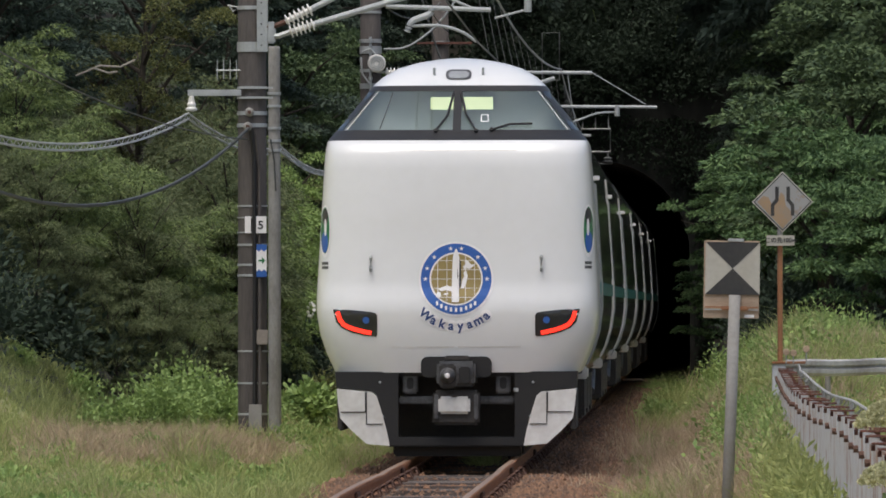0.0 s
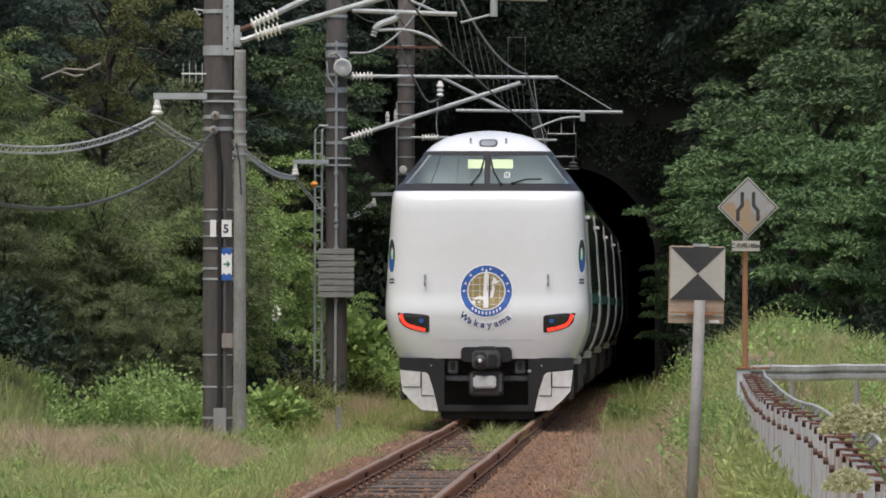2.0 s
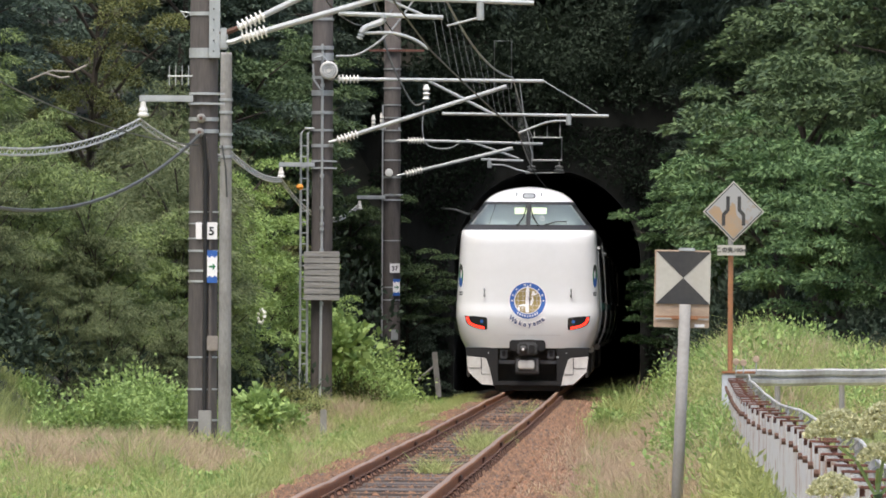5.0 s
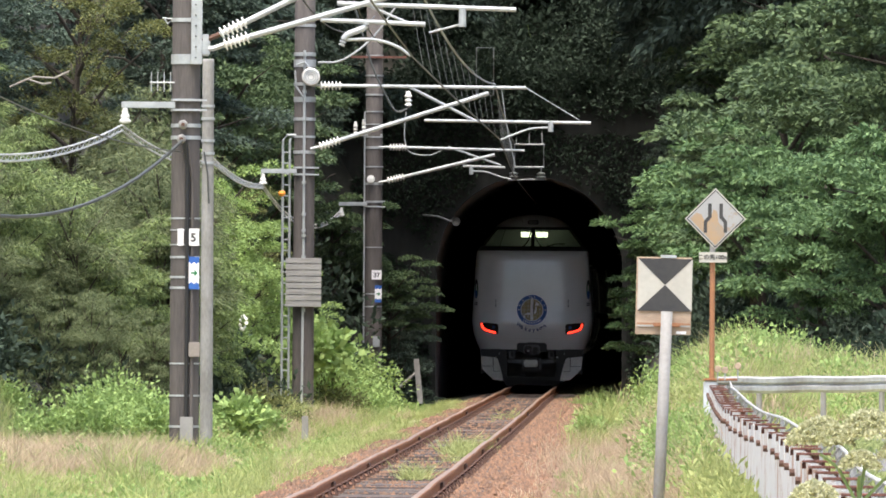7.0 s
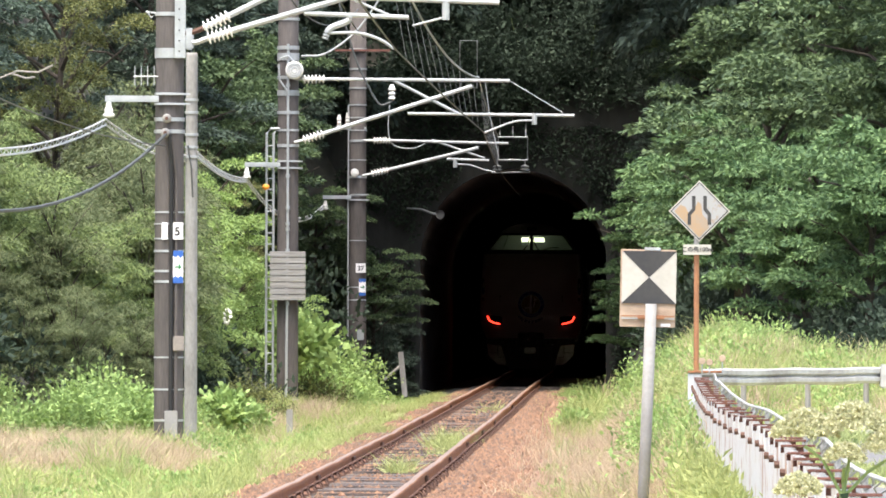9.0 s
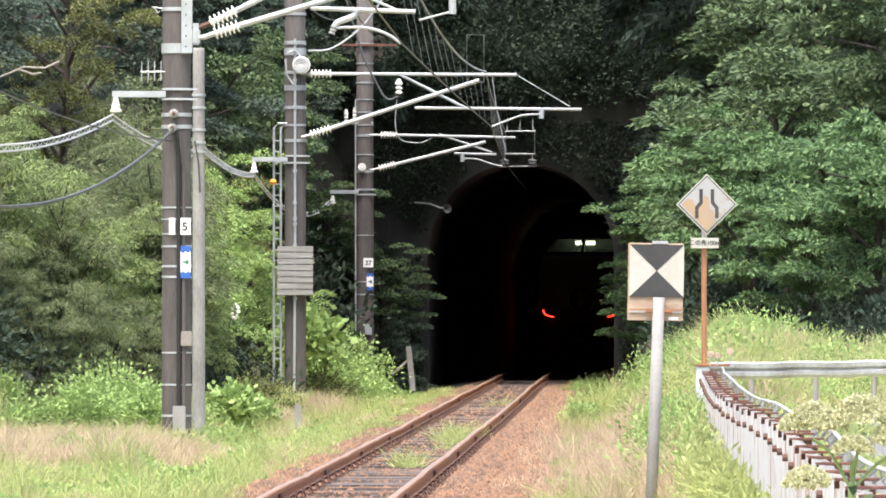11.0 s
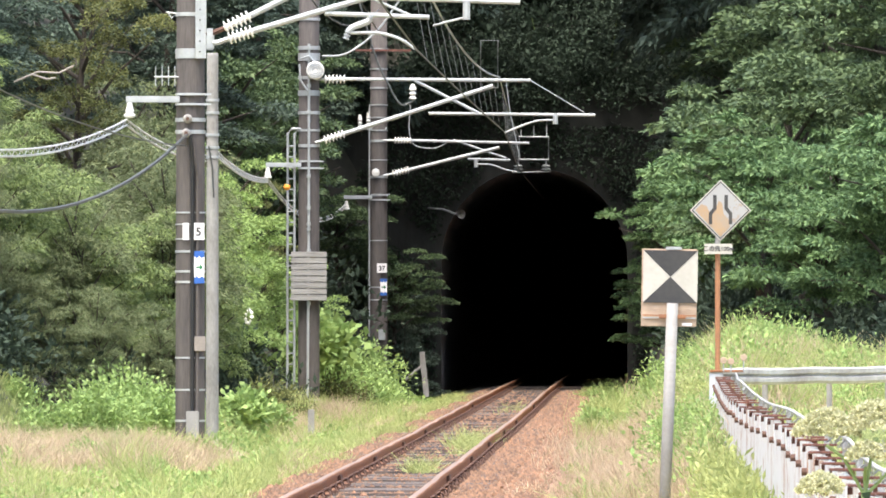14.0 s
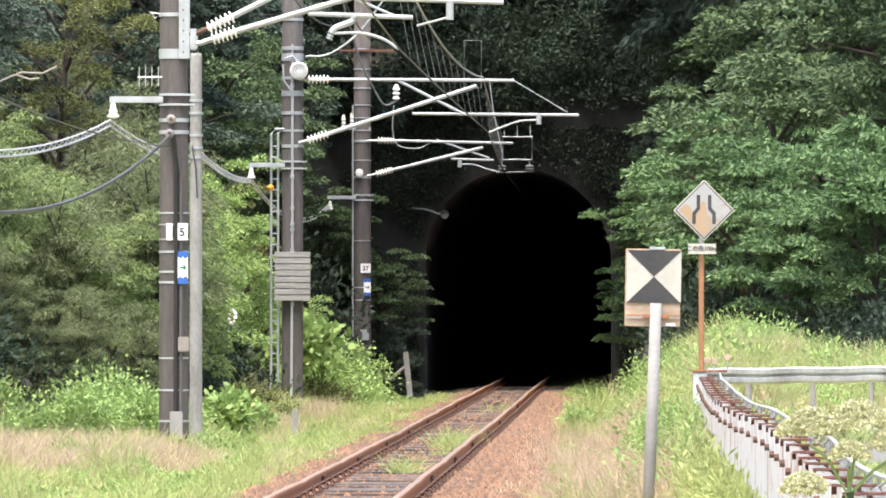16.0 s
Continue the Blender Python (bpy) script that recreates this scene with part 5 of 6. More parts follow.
# ---- signs ----
def build_signs():
    s = thing("marker_sign", pose(1.759, 78.0, -0.3, 0, 0.9, 0), "square black and white crossed sign on a grey post", "sign")
    o = 0.3
    w, z0, z1 = 0.222, 1.672, 2.10
    zc = (z0 + z1) / 2
    part("backing_board", box(-w - 0.012, w - 0.004, 0.0, 0.02, 1.48 + o, z1 + o + 0.012, 0.004), "board", s, "weathered brown plywood backing")
    b = part("board", box(-w, w, -0.012, 0.0, z0 + o, z1 + o, 0.003), "signwhite", s, "aged white painted panel")
    part("black_triangle", plate([(-w, z1 + o), (0, zc + o), (w, z1 + o)], -0.015, 0.003), "ink", b)
    part("black_triangle", plate([(-w, z0 + o), (w, z0 + o), (0, zc + o)], -0.015, 0.003), "ink", b)
    part("top_clip", box(-0.04, 0.09, -0.02, 0.03, z1 + o + 0.005, z1 + o + 0.03, 0.004), "galv", s)
    post = part("post", tube([(0.02, -0.035, z0 + o - 0.002), (0.0, -0.035, 1.0), (-0.035, -0.035, -0.4)], 0.047, 16), "postgrey", s, "chalky grey round post", smooth=True)
    part("strap", box(-w, w - 0.01, -0.02, -0.012, 1.565 + o, 1.575 + o), "rust", s)
    part("strap", box(-w, w - 0.01, -0.02, -0.012, 1.545 + o, 1.555 + o), "galv_dull", s)
    part("u_bolt", box(-0.09, 0.13, -0.045, -0.012, 1.545 + o, 1.578 + o, 0.006), "rust", s)
    part("sticker", plate([(0.10, 1.487 + o), (0.18, 1.487 + o), (0.18, 1.51 + o), (0.10, 1.51 + o)], -0.004, 0.003), "vinyl", s)
    d = thing("road_sign", pose(3.104, 110.0, 0.3), "rust-stained diamond road sign with a small plate on a rusty pole", "sign")
    o, c, h = -0.3, 2.775, 0.352
    dia = lambda k: [(0, c + o - k), (k, c + o), (0, c + o + k), (-k, c + o)]
    face = part("sign_face", plate(dia(h), -0.01, 0.012), "signwhite", d, "diamond face, its yellow peeled to rust and white")
    part("border", plate(dia(h - 0.018), -0.013, 0.003), "ink", face)
    part("field", plate(dia(h - 0.034), -0.016, 0.003), "signrust", face)
    part("rust_stain", plate([(a, c + o + b) for a, b in ((-0.29, 0.0), (-0.22, 0.07), (-0.16, 0.05), (-0.13, -0.02), (-0.05, 0.03), (-0.02, 0.11), (0.02, 0.08), (0.035, -0.04), (0.09, -0.10), (0.11, -0.19), (0.0, -0.305))], -0.018, 0.002), "stain", face, "orange rust stain")
    for s2 in (-1, 1):
        pts = [(0.045, 0.175), (0.085, 0.175), (0.085, 0.03), (0.135, -0.03), (0.135, -0.16), (0.095, -0.16), (0.095, -0.045), (0.045, 0.015)]
        part("narrowing_mark", plate([(s2 * a, c + o + b) for a, b in pts], -0.019, 0.003), "ink", face)
    p = part("distance_plate", plate([(-0.185, 2.272 + o), (0.135, 2.272 + o), (0.135, 2.39 + o), (-0.185, 2.39 + o)], -0.045, 0.006), "signwhite", d, "small white distance plate")
    lettering("plate_text", "この先100m", 0.068, "ink", pose(-0.025, -0.048, 2.331 + o), p, bold=0.0015)
    part("pole", turned([(0.03, -0.3), (0.03, 2.45 + o)], pose(-0.03, 0.03, 0), 14), "rust", d, "rusty pole")
    part("pole_sleeve", turned([(0.0315, 2.28 + o), (0.0315, 2.5 + o)], pose(-0.03, 0.03, 0), 14), "postgrey", d)


build_signs()


# ---- the edge of the road: sheet fence, guard rail ----
FENCE = [(20, 1.30), (36, 1.58), (41, 1.68), (47, 1.81), (57, 2.02), (62, 2.07), (70, 2.16), (77, 2.29), (87, 2.51), (97, 2.75), (108, 3.02)]


def fence_x(y):
    return lerp_rows(FENCE, y, 1)


def build_fence():
    f = thing("sheet_fence", pose(0, 0, 0), "corrugated white steel fence with rusty top brackets", "fence")
    fx = fence_x
    rng = random.Random(2)
    y = 30.0
    while y < 103.5:
        top = 0.90 + rng.uniform(-0.010, 0.010)
        verts, faces = [], []
        for k in range(17):
            yy = y + 1.86 * k / 16
            dx = 0.028 * math.cos(k * math.pi / 2) + rng.uniform(-0.004, 0.004)
            for q in (0.0, 0.006):
                verts += [(fx(yy) + dx + q, yy, -0.45), (fx(yy) + dx + q, yy, top)]
        for k in range(16):
            a, b = 4 * k, 4 * k + 4
            faces += [(a, b, b + 1, a + 1), (a + 2, a + 3, b + 3, b + 2), (a + 1, b + 1, b + 3, a + 3)]
        link_mesh("sheet_panel", verts, faces, "peeled", f)
        x, yy, w = fx(y + 0.3), y + 0.3, rng.uniform(0.11, 0.14)
        br = part("top_bracket", box(x - 0.045, x + w, yy - 0.03, yy + 0.03, top, top + 0.012, 0.003), "rust_dark", f, "rusty steel top bracket")
        part("bracket_web", box(x - 0.045, x + w * 0.55, yy - 0.004, yy + 0.004, top - 0.03, top - 0.001), "rust_dark", br)
        part("bracket_flange", box(x - 0.052, x - 0.046, yy - 0.03, yy + 0.03, top - 0.10, top + 0.004), "peeled", br)
        part("bolt", turned([(0.02, 0), (0.02, 0.03)], pose(x - 0.048, yy, top - 0.09, 0, -90, 0), 8), "clip", f)
        y += 1.9
    g = thing("guard_cable", pose(0, 0, 0), "white cable with a row of loops along the fence top", "guard rail")
    pts = [(fx(30 + 0.8 * k) + 0.16 + 0.018 * math.sin(k * 0.3), 30 + 0.8 * k, 0.94 + 0.012 * math.sin(k * 0.35)) for k in range(92)]
    part("cable", tube(pts, 0.010, 6), "guard", g)
    for k in range(3, 91, 2):
        x, yy, z = pts[k]
        part("loop", tube([(x - 0.004, yy, z), (x - 0.03, yy + 0.2, z - 0.035), (x - 0.006, yy + 0.4, z - 0.068), (x + 0.022, yy + 0.2, z - 0.04), (x + 0.006, yy, z)], 0.006, 4), "guard", g)
    for k in range(0, 92, 6):
        x, yy, z = pts[k]
        part("stanchion", rod((x, yy, -0.1), (x, yy, z), 0.016, sides=8), "guard", g)
    e = thing("end_pillar", pose(2.92, 105.0, 0), "pale grey concrete pillar at the end of the fence", "pillar")
    part("pillar_body", box(-0.075, 0.075, -0.1, 0.1, -0.2, 0.945, 0.012), "bluewash", e, "flaking pale blue paint on concrete")
    part("pillar_cap", box(-0.08, 0.30, -0.12, 0.12, 0.945, 0.97, 0.008), "rust", e, "rusty cap plate")
    r = thing("guard_rail", pose(3.0, 105.4, 0), "dusty steel guard rail along the road edge", "guard rail")
    prof = [(0.0, 0.80), (-0.06, 0.83), (-0.06, 0.87), (0.0, 0.895), (-0.06, 0.92), (-0.06, 0.965), (0.0, 0.985)]
    bm = bmesh.new()
    rows = []
    for k in range(9):
        x = 0.0 + 2.17 * k / 8
        rows.append([bm.verts.new((x, 0.35 * k + a, b + 0.006 * math.sin(k * 2.0) + 0.012 * k / 8)) for a, b in prof])
        rows[-1] += [bm.verts.new((x, 0.35 * k + a + 0.02, b + 0.006 * math.sin(k * 2.0) + 0.012 * k / 8)) for a, b in prof[::-1]]
    for a, b in zip(rows, rows[1:]):
        for i in range(len(a)):
            bm.faces.new((a[i], a[(i + 1) % len(a)], b[(i + 1) % len(a)], b[i]))
    part("beam", bm, "guard", r)
    for x, yy in ((0.5, 1.0), (1.25, 1.9), (1.95, 2.9)):
        part("post", rod((x, yy, 0.0), (x, yy, 0.93), 0.032, sides=12), "postgrey", r)
    part("end_cap", box(2.10, 2.18, 2.6, 2.9, 0.76, 1.03, 0.02), "guard", r)
    for x, z in ((0.02, 1.045), (0.10, 1.035), (0.24, 1.075)):
        d = thing("delineator", pose(2.87 + x + 0.10, 104.7, 0.97), "small round faded beige road delineator", "reflector", "delineators")
        part("disc", turned([(0.0, -0.012), (0.034, -0.012), (0.038, 0.0), (0.034, 0.012), (0.0, 0.012)], pose(0, 0, z - 0.97 + 0.03, 90), 20), "board", d)
        part("stem", rod((0, 0.0, -0.02), (0, 0.0, z - 0.97), 0.008, sides=6), "galv_dull", d)
    rd = thing("road", pose(0, 0, 0), "grey asphalt lane behind the fence", "road", kind="structure")
    vs, fs = [], []
    for k in range(20):
        yy = 20 + 4.4 * k
        vs += [(fence_x(yy) + 0.9, yy, 0.33), (fence_x(yy) + 5.5, yy, 0.36)]
        if k:
            fs.append((2 * k - 2, 2 * k - 1, 2 * k + 1, 2 * k))
    link_mesh("lane", vs, fs, "asphalt", rd)


build_fence()


# ---- plants ----
def blades_mesh(name, roots, tips, widths, mat, parent=None, fold=0.25, flat=0.0):
    """Leaves or blades as bent strips from root to tip: two quads each, widest in the middle."""
    n = len(roots)
    d = tips - roots
    ln = np.linalg.norm(d, axis=1, keepdims=True) + 1e-9
    r = np.random.default_rng(n).normal(size=(n, 3))
    side = np.cross(d / ln, r)
    if flat:
        side = np.cross(d / ln, np.array([0.0, 0.0, 1.0])) * flat + side * (1 - flat)
    side /= np.linalg.norm(side, axis=1, keepdims=True) + 1e-9
    up = np.cross(side, d / ln)
    mid = roots + d * 0.45 + up * ln * fold * 0.4
    w = widths[:, None]
    v = np.stack([roots, mid - side * w / 2, tips, mid + side * w / 2], 1).reshape(-1, 3)
    i = 4 * np.arange(n)[:, None]
    f = np.concatenate([i + np.array([[0, 1, 3]]), i + np.array([[1, 2, 3]])], 0)
    me = bpy.data.meshes.new(name)
    me.vertices.add(len(v))
    me.vertices.foreach_set("co", v.ravel())
    me.loops.add(f.size)
    me.loops.foreach_set("vertex_index", f.ravel().astype(np.int32))
    me.polygons.add(len(f))
    me.polygons.foreach_set("loop_start", np.arange(0, f.size, 3, dtype=np.int32))
    me.update(calc_edges=True)
    me.materials.append(M[mat])
    ob = new(name, me)
    if parent:
        ob.parent = parent
    return ob


def limb_paths(rng, height, spread, count, lean=0.3):
    """Trunk and limbs of a tree: points with radii."""
    trunk = [Vector((lean * t * rng.uniform(0.6, 1) * math.sin(t * 2), lean * t * 0.5, height * 0.75 * t)) for t in (0, 0.2, 0.4, 0.6, 0.8, 1.0)]
    limbs = []
    for k in range(count):
        t = 0.3 + 0.7 * (k + rng.random()) / count
        a = trunk[0].lerp(trunk[-1], t)
        an = k * 2.4 + rng.uniform(-0.4, 0.4)
        out = spread * rng.uniform(0.55, 1.0) * (1.15 - 0.5 * t)
        e = a + Vector((math.cos(an) * out, math.sin(an) * out, height * rng.uniform(0.05, 0.25)))
        m = a.lerp(e, 0.5) + Vector((0, 0, 0.12 * out))
        limbs.append([a, m, e])
    return trunk, limbs


def tapered(path, r0, r1, bm):
    for k in range(len(path) - 1):
        f0, f1 = k / (len(path) - 1), (k + 1) / (len(path) - 1)
        rod(path[k], path[k + 1], r0 + (r1 - r0) * f0, r0 + (r1 - r0) * f1, 7, bm, False)


def make_tree(seed, height, spread, clumps, per, leaf, width, mat, droop, label, category="tree", clump_size=0.45, limbs=16, trunk_r=0.13, flatten=0.62):
    """A tree with a tapered trunk, limbs, and a ragged crown of many single leaves in sprays."""
    rng = random.Random(seed)
    nr = np.random.default_rng(seed)
    tree = thing(category.replace(" ", "_"), pose(0, 0, 0), label, category, "trees on the slopes")
    trunk, arms = limb_paths(rng, height, spread, limbs)
    bm = bmesh.new()
    tapered(trunk, trunk_r, trunk_r * 0.35, bm)
    part("trunk", bm, "bark", tree)
    for arm in arms:
        bm = bmesh.new()
        tapered(arm, trunk_r * 0.4, 0.012, bm)
        part("limb", bm, "bark", tree)
    centres, outs = [], []
    for k in range(clumps):
        arm = arms[k % len(arms)]
        t = rng.uniform(0.35, 1.08)
        p = arm[0].lerp(arm[2], t) + Vector((rng.gauss(0, 0.22), rng.gauss(0, 0.22), rng.gauss(0.1, 0.25))) * spread * 0.5
        centres.append(p)
        outs.append(Vector((p.x, p.y, 0.3)).normalized())
    c = np.repeat(np.array([tuple(p) for p in centres]), per, 0)
    o = np.repeat(np.array([tuple(p) for p in outs]), per, 0)
    n = len(c)
    # each spray is a domed, drooping tuft, closed above and open below
    h = nr.normal(size=(n, 3))
    h /= np.linalg.norm(h, axis=1, keepdims=True)
    h[:, 2] = np.abs(h[:, 2]) * 1.1 - 0.25
    big = np.repeat(nr.uniform(0.65, 1.35, len(centres)), per)[:, None] * clump_size
    rad = nr.uniform(0.35, 1.0, (n, 1)) ** 0.5
    off = h * rad * big * np.array([1.0, 1.0, flatten])
    roots = c + off
    dirs = h * np.array([1.0, 1.0, 0.5]) + o * 0.35 + nr.normal(size=(n, 3)) * 0.45
    dirs[:, 2] -= droop
    dirs /= np.linalg.norm(dirs, axis=1, keepdims=True)
    ln = leaf * nr.uniform(0.6, 1.3, (n, 1))
    blades_mesh("crown", roots, roots + dirs * ln, width * nr.uniform(0.7, 1.3, n), mat, tree, flat=0.65)
    return tree


def make_shrub(seed, w, h, n, mat, leaf, width, label, name="shrub"):
    """A low shrub: stems from the ground and leaves over a lumpy mound."""
    nr = np.random.default_rng(seed)
    s = thing(name, pose(0, 0, 0), label, "shrub", "shrubs by the track")
    rng = random.Random(seed)
    heads = []
    for k in range(16):
        x, y = rng.gauss(0, w * 0.4), rng.gauss(0, w * 0.4)
        z = h * rng.uniform(0.45, 1.0) * math.exp(-(x * x + y * y) / (w * w * 1.6))
        if k < 3:
            part("stem", rod((x * 0.3, y * 0.3, -0.1), (x, y, z), 0.012, 0.005, 5, None, False), "stalk", s)
        heads.append((x, y, z))
    c = np.array(heads)[nr.integers(0, 16, n)] * np.column_stack([np.ones(n), np.ones(n), nr.uniform(0.35, 1.0, n)])
    off = nr.normal(size=(n, 3)) * np.array([0.16, 0.16, 0.11]) * (w + 0.4)
    r = c + off
    d = off / (np.linalg.norm(off, axis=1, keepdims=True) + 1e-9) * 0.7 + nr.normal(size=(n, 3)) * 0.5 + np.array([0, 0, 0.25])
    d /= np.linalg.norm(d, axis=1, keepdims=True)
    ln = leaf * nr.uniform(0.6, 1.3, (n, 1))
    blades_mesh("leaves", r, r + d * ln, width * nr.uniform(0.7, 1.3, n), mat, s, flat=0.6)
    return s


def scatter(first, places, seed=1):
    """Put the first one and its copies at (x, y, dz, size) places."""
    rng = random.Random(seed)
    for k, (x, y, dz, size) in enumerate(places):
        m = pose(x, y, ground(x, y) + dz, rng.uniform(-4, 4), rng.uniform(-4, 4), rng.uniform(0, 360))
        if k == 0:
            first.matrix_world = m
            first.scale = (size, size, size)
        else:
            ob = copy_thing(first, m)
            ob.scale = (size * rng.uniform(0.92, 1.08), size * rng.uniform(0.92, 1.08), size * rng.uniform(0.92, 1.08))


def spread_places(seed, n, x0, x1, y0, y1, size, dz=-0.1, rel=False):
    rng = random.Random(seed)
    out = []
    for k in range(n):
        y = y0 + (y1 - y0) * (k + rng.random()) / n
        x = rng.uniform(x0, x1) + (track(y)[0] if rel else 0.0)
        out.append((x, y, dz, size * rng.uniform(0.8, 1.2)))
    return out


def build_plants():
    # broad-leaved trees on the right-hand slope and above
    a = make_tree(11, 7.0, 2.9, 84, 260, 0.15, 0.072, "leaf_mid", 0.3, "broad-leaved tree with dense mid-green foliage", clump_size=0.6, flatten=0.36)
    scatter(a, [(6.6, 176, 0, 0.9), (8.6, 170, 0, 1.0), (11.5, 178, 0, 1.1), (7.0, 196, 0, 0.95), (9.0, 198, 0.5, 1.1), (12.5, 205, 0, 1.2), (7.6, 214, 0, 1.0), (9.8, 218, 0, 1.2), (14, 190, 0, 1.2), (7.6, 205, 1.5, 1.1), (10, 186, 1, 1.2), (-1.25, 215.4, 0.8, 0.42), (-2.6, 215.0, 0.7, 0.46)], 3)
    b = make_tree(12, 9.0, 2.7, 84, 240, 0.14, 0.06, "leaf_dark", 0.35, "dark evergreen tree on the wooded slope", clump_size=0.6, flatten=0.42)
    scatter(b, [(-5.2, 205, 0, 1.0), (-7.5, 200, 0, 1.05), (-10, 195, 0, 1.1), (-4.3, 216, 0, 0.95), (-6.6, 222, 0, 1.1), (-9.5, 215, 0, 1.15), (-12.5, 205, 0, 1.1), (-3.8, 217, 0.0, 0.75), (-4.0, 235, 0, 1.0), (8.2, 226, 0, 1.0), (7.2, 228, 0, 0.9), (12.5, 222, 0, 1.2), (-8.4, 184, 0, 0.95), (-6.0, 192, 0, 0.9), (-8.4, 152, -0.5, 0.72), (-8.2, 161, -0.5, 0.75), (-9.0, 170, -0.5, 0.8), (-7.6, 178, -0.3, 0.75)], 4)
    rng = random.Random(17)
    for k in range(20):
        x, y = -11 + 26 * ((k * 7) % 20 * 1.3 + rng.random()) / 26, rng.uniform(PORTAL_Y + 1.5, PORTAL_Y + 18)
        t = copy_thing(b if k % 3 else a, pose(x, y, 5.8 + 0.75 * (y - PORTAL_Y) - 1.2, rng.uniform(-8, 4), rng.uniform(-6, 6), rng.uniform(0, 360)))
        t.scale = (0.8, 0.8, rng.uniform(0.6, 0.8))
    # boughs that hang low across the mouth of the cutting
    c = make_tree(13, 5.0, 2.5, 60, 260, 0.17, 0.062, "leaf_lime", 0.45, "young broad-leaved tree with drooping sprays of leaves", clump_size=0.52, flatten=0.4)
    scatter(c, [(5.4, 168, 0.2, 0.8), (6.4, 162, 0.2, 0.75), (7.6, 158, 0.1, 0.85), (6.0, 181, 0.6, 0.9), (6.0, 206, 0.2, 0.8), (6.3, 222, -0.2, 0.7), (5.4, 196, -0.4, 0.6), (5.05, 208, 0.35, 0.7), (7.1, 155, 0.3, 0.72), (6.3, 158, 0.2, 0.6), (8.2, 156, 0.3, 0.8), (5.0, 218, -1.3, 0.58), (4.9, 221, -0.4, 0.5)], 5)
    # bamboo and the olive thicket on the left
    g = make_tree(21, 5.4, 1.35, 75, 260, 0.12, 0.02, "leaf_bamboo", 0.75, "olive-green bamboo clump with drooping leafy culms", "bamboo clump", 0.4, 20, 0.05)
    scatter(g, [(x, y, z, k * (0.58 if x < -6.2 else 1.0)) for x, y, z, k in spread_places(31, 26, -7.8, -4.7, 138, 176, 0.8)] + [(-4.6, 149, 0, 0.9), (-4.7, 158, 0, 0.8), (-6.9, 138, -0.1, 0.5), (-6.3, 139, -0.1, 0.5), (-7.2, 140, -0.2, 0.5), (-5.6, 138.5, -0.1, 0.46), (-5.0, 139, -0.1, 0.44), (-4.4, 140, -0.1, 0.4)], 6)
    g2 = make_tree(22, 5.2, 1.3, 70, 240, 0.13, 0.022, "leaf_lime_bamboo", 0.7, "fresh lime-green bamboo clump at the thicket's edge", "bamboo clump", 0.36, 20, 0.045)
    scatter(g2, [(-6.6, 140, 0, 0.72), (-5.5, 142, 0, 0.78), (-4.9, 145, 0, 0.7), (-7.3, 142, 0, 0.8), (-4.5, 149, 0, 0.74), (-4.05, 153, 0, 0.66), (-6.0, 147, 0, 0.85)], 12)
    d = make_tree(14, 8.0, 2.3, 56, 330, 0.09, 0.04, "leaf_yellow", 0.2, "tree with yellow-green young leaves above the bamboo", clump_size=0.46)
    scatter(d, [(-6.5, 164, 0.3, 0.8), (-3.95, 190, 0.0, 0.62)], 7)
    e = make_tree(15, 6.0, 1.9, 60, 260, 0.095, 0.048, "leaf_bright", 0.3, "leafy bright green climber-covered small tree", clump_size=0.42, trunk_r=0.08)
    scatter(e, [(-4.6, 171, -0.3, 0.75), (-4.35, 178, -0.4, 0.6), (-4.7, 164, -0.2, 0.62), (-3.75, 186, -0.3, 0.66), (-3.5, 192, -0.3, 0.6), (-4.4, 183, 0, 0.8), (-3.0, 197, -0.4, 0.5)], 8)
    # tall leaning trees, added mostly out of view to shade the cutting and line
    for x, y, z, tilt, k in ((-6.0, 219, 4.0, 30, 1.5), (9.5, 222, 4.5, -30, 1.5), (-9.0, 206, 4.0, 12, 1.5), (12.0, 206, 4.0, -12, 1.5), (0.5, 234, 8.7, 5, 1.3), (4.1, 235, 8.7, -5, 1.3), (2.0, 233, 7.8, 0, 1.2), (-8.6, 218, 4.5, 38, 1.7), (-7.5, 224, 5.0, 36, 1.6), (11.5, 212, 5.0, -38, 1.7), (10.8, 220, 5.0, -40, 1.7), (1.2, 232, 6.6, 3, 0.9), (3.3, 232.5, 6.6, -4, 0.9)):
        t = copy_thing(b, pose(x, y, z, 6, tilt, 0) @ pose(0, 0, 0, 0, 0, x * 40))
        t.scale = (k, k, k)
    # shrubs
    s = make_shrub(41, 0.75, 0.95, 4000, "leaf_bright", 0.085, 0.04, "bright green leafy shrub in the grass")
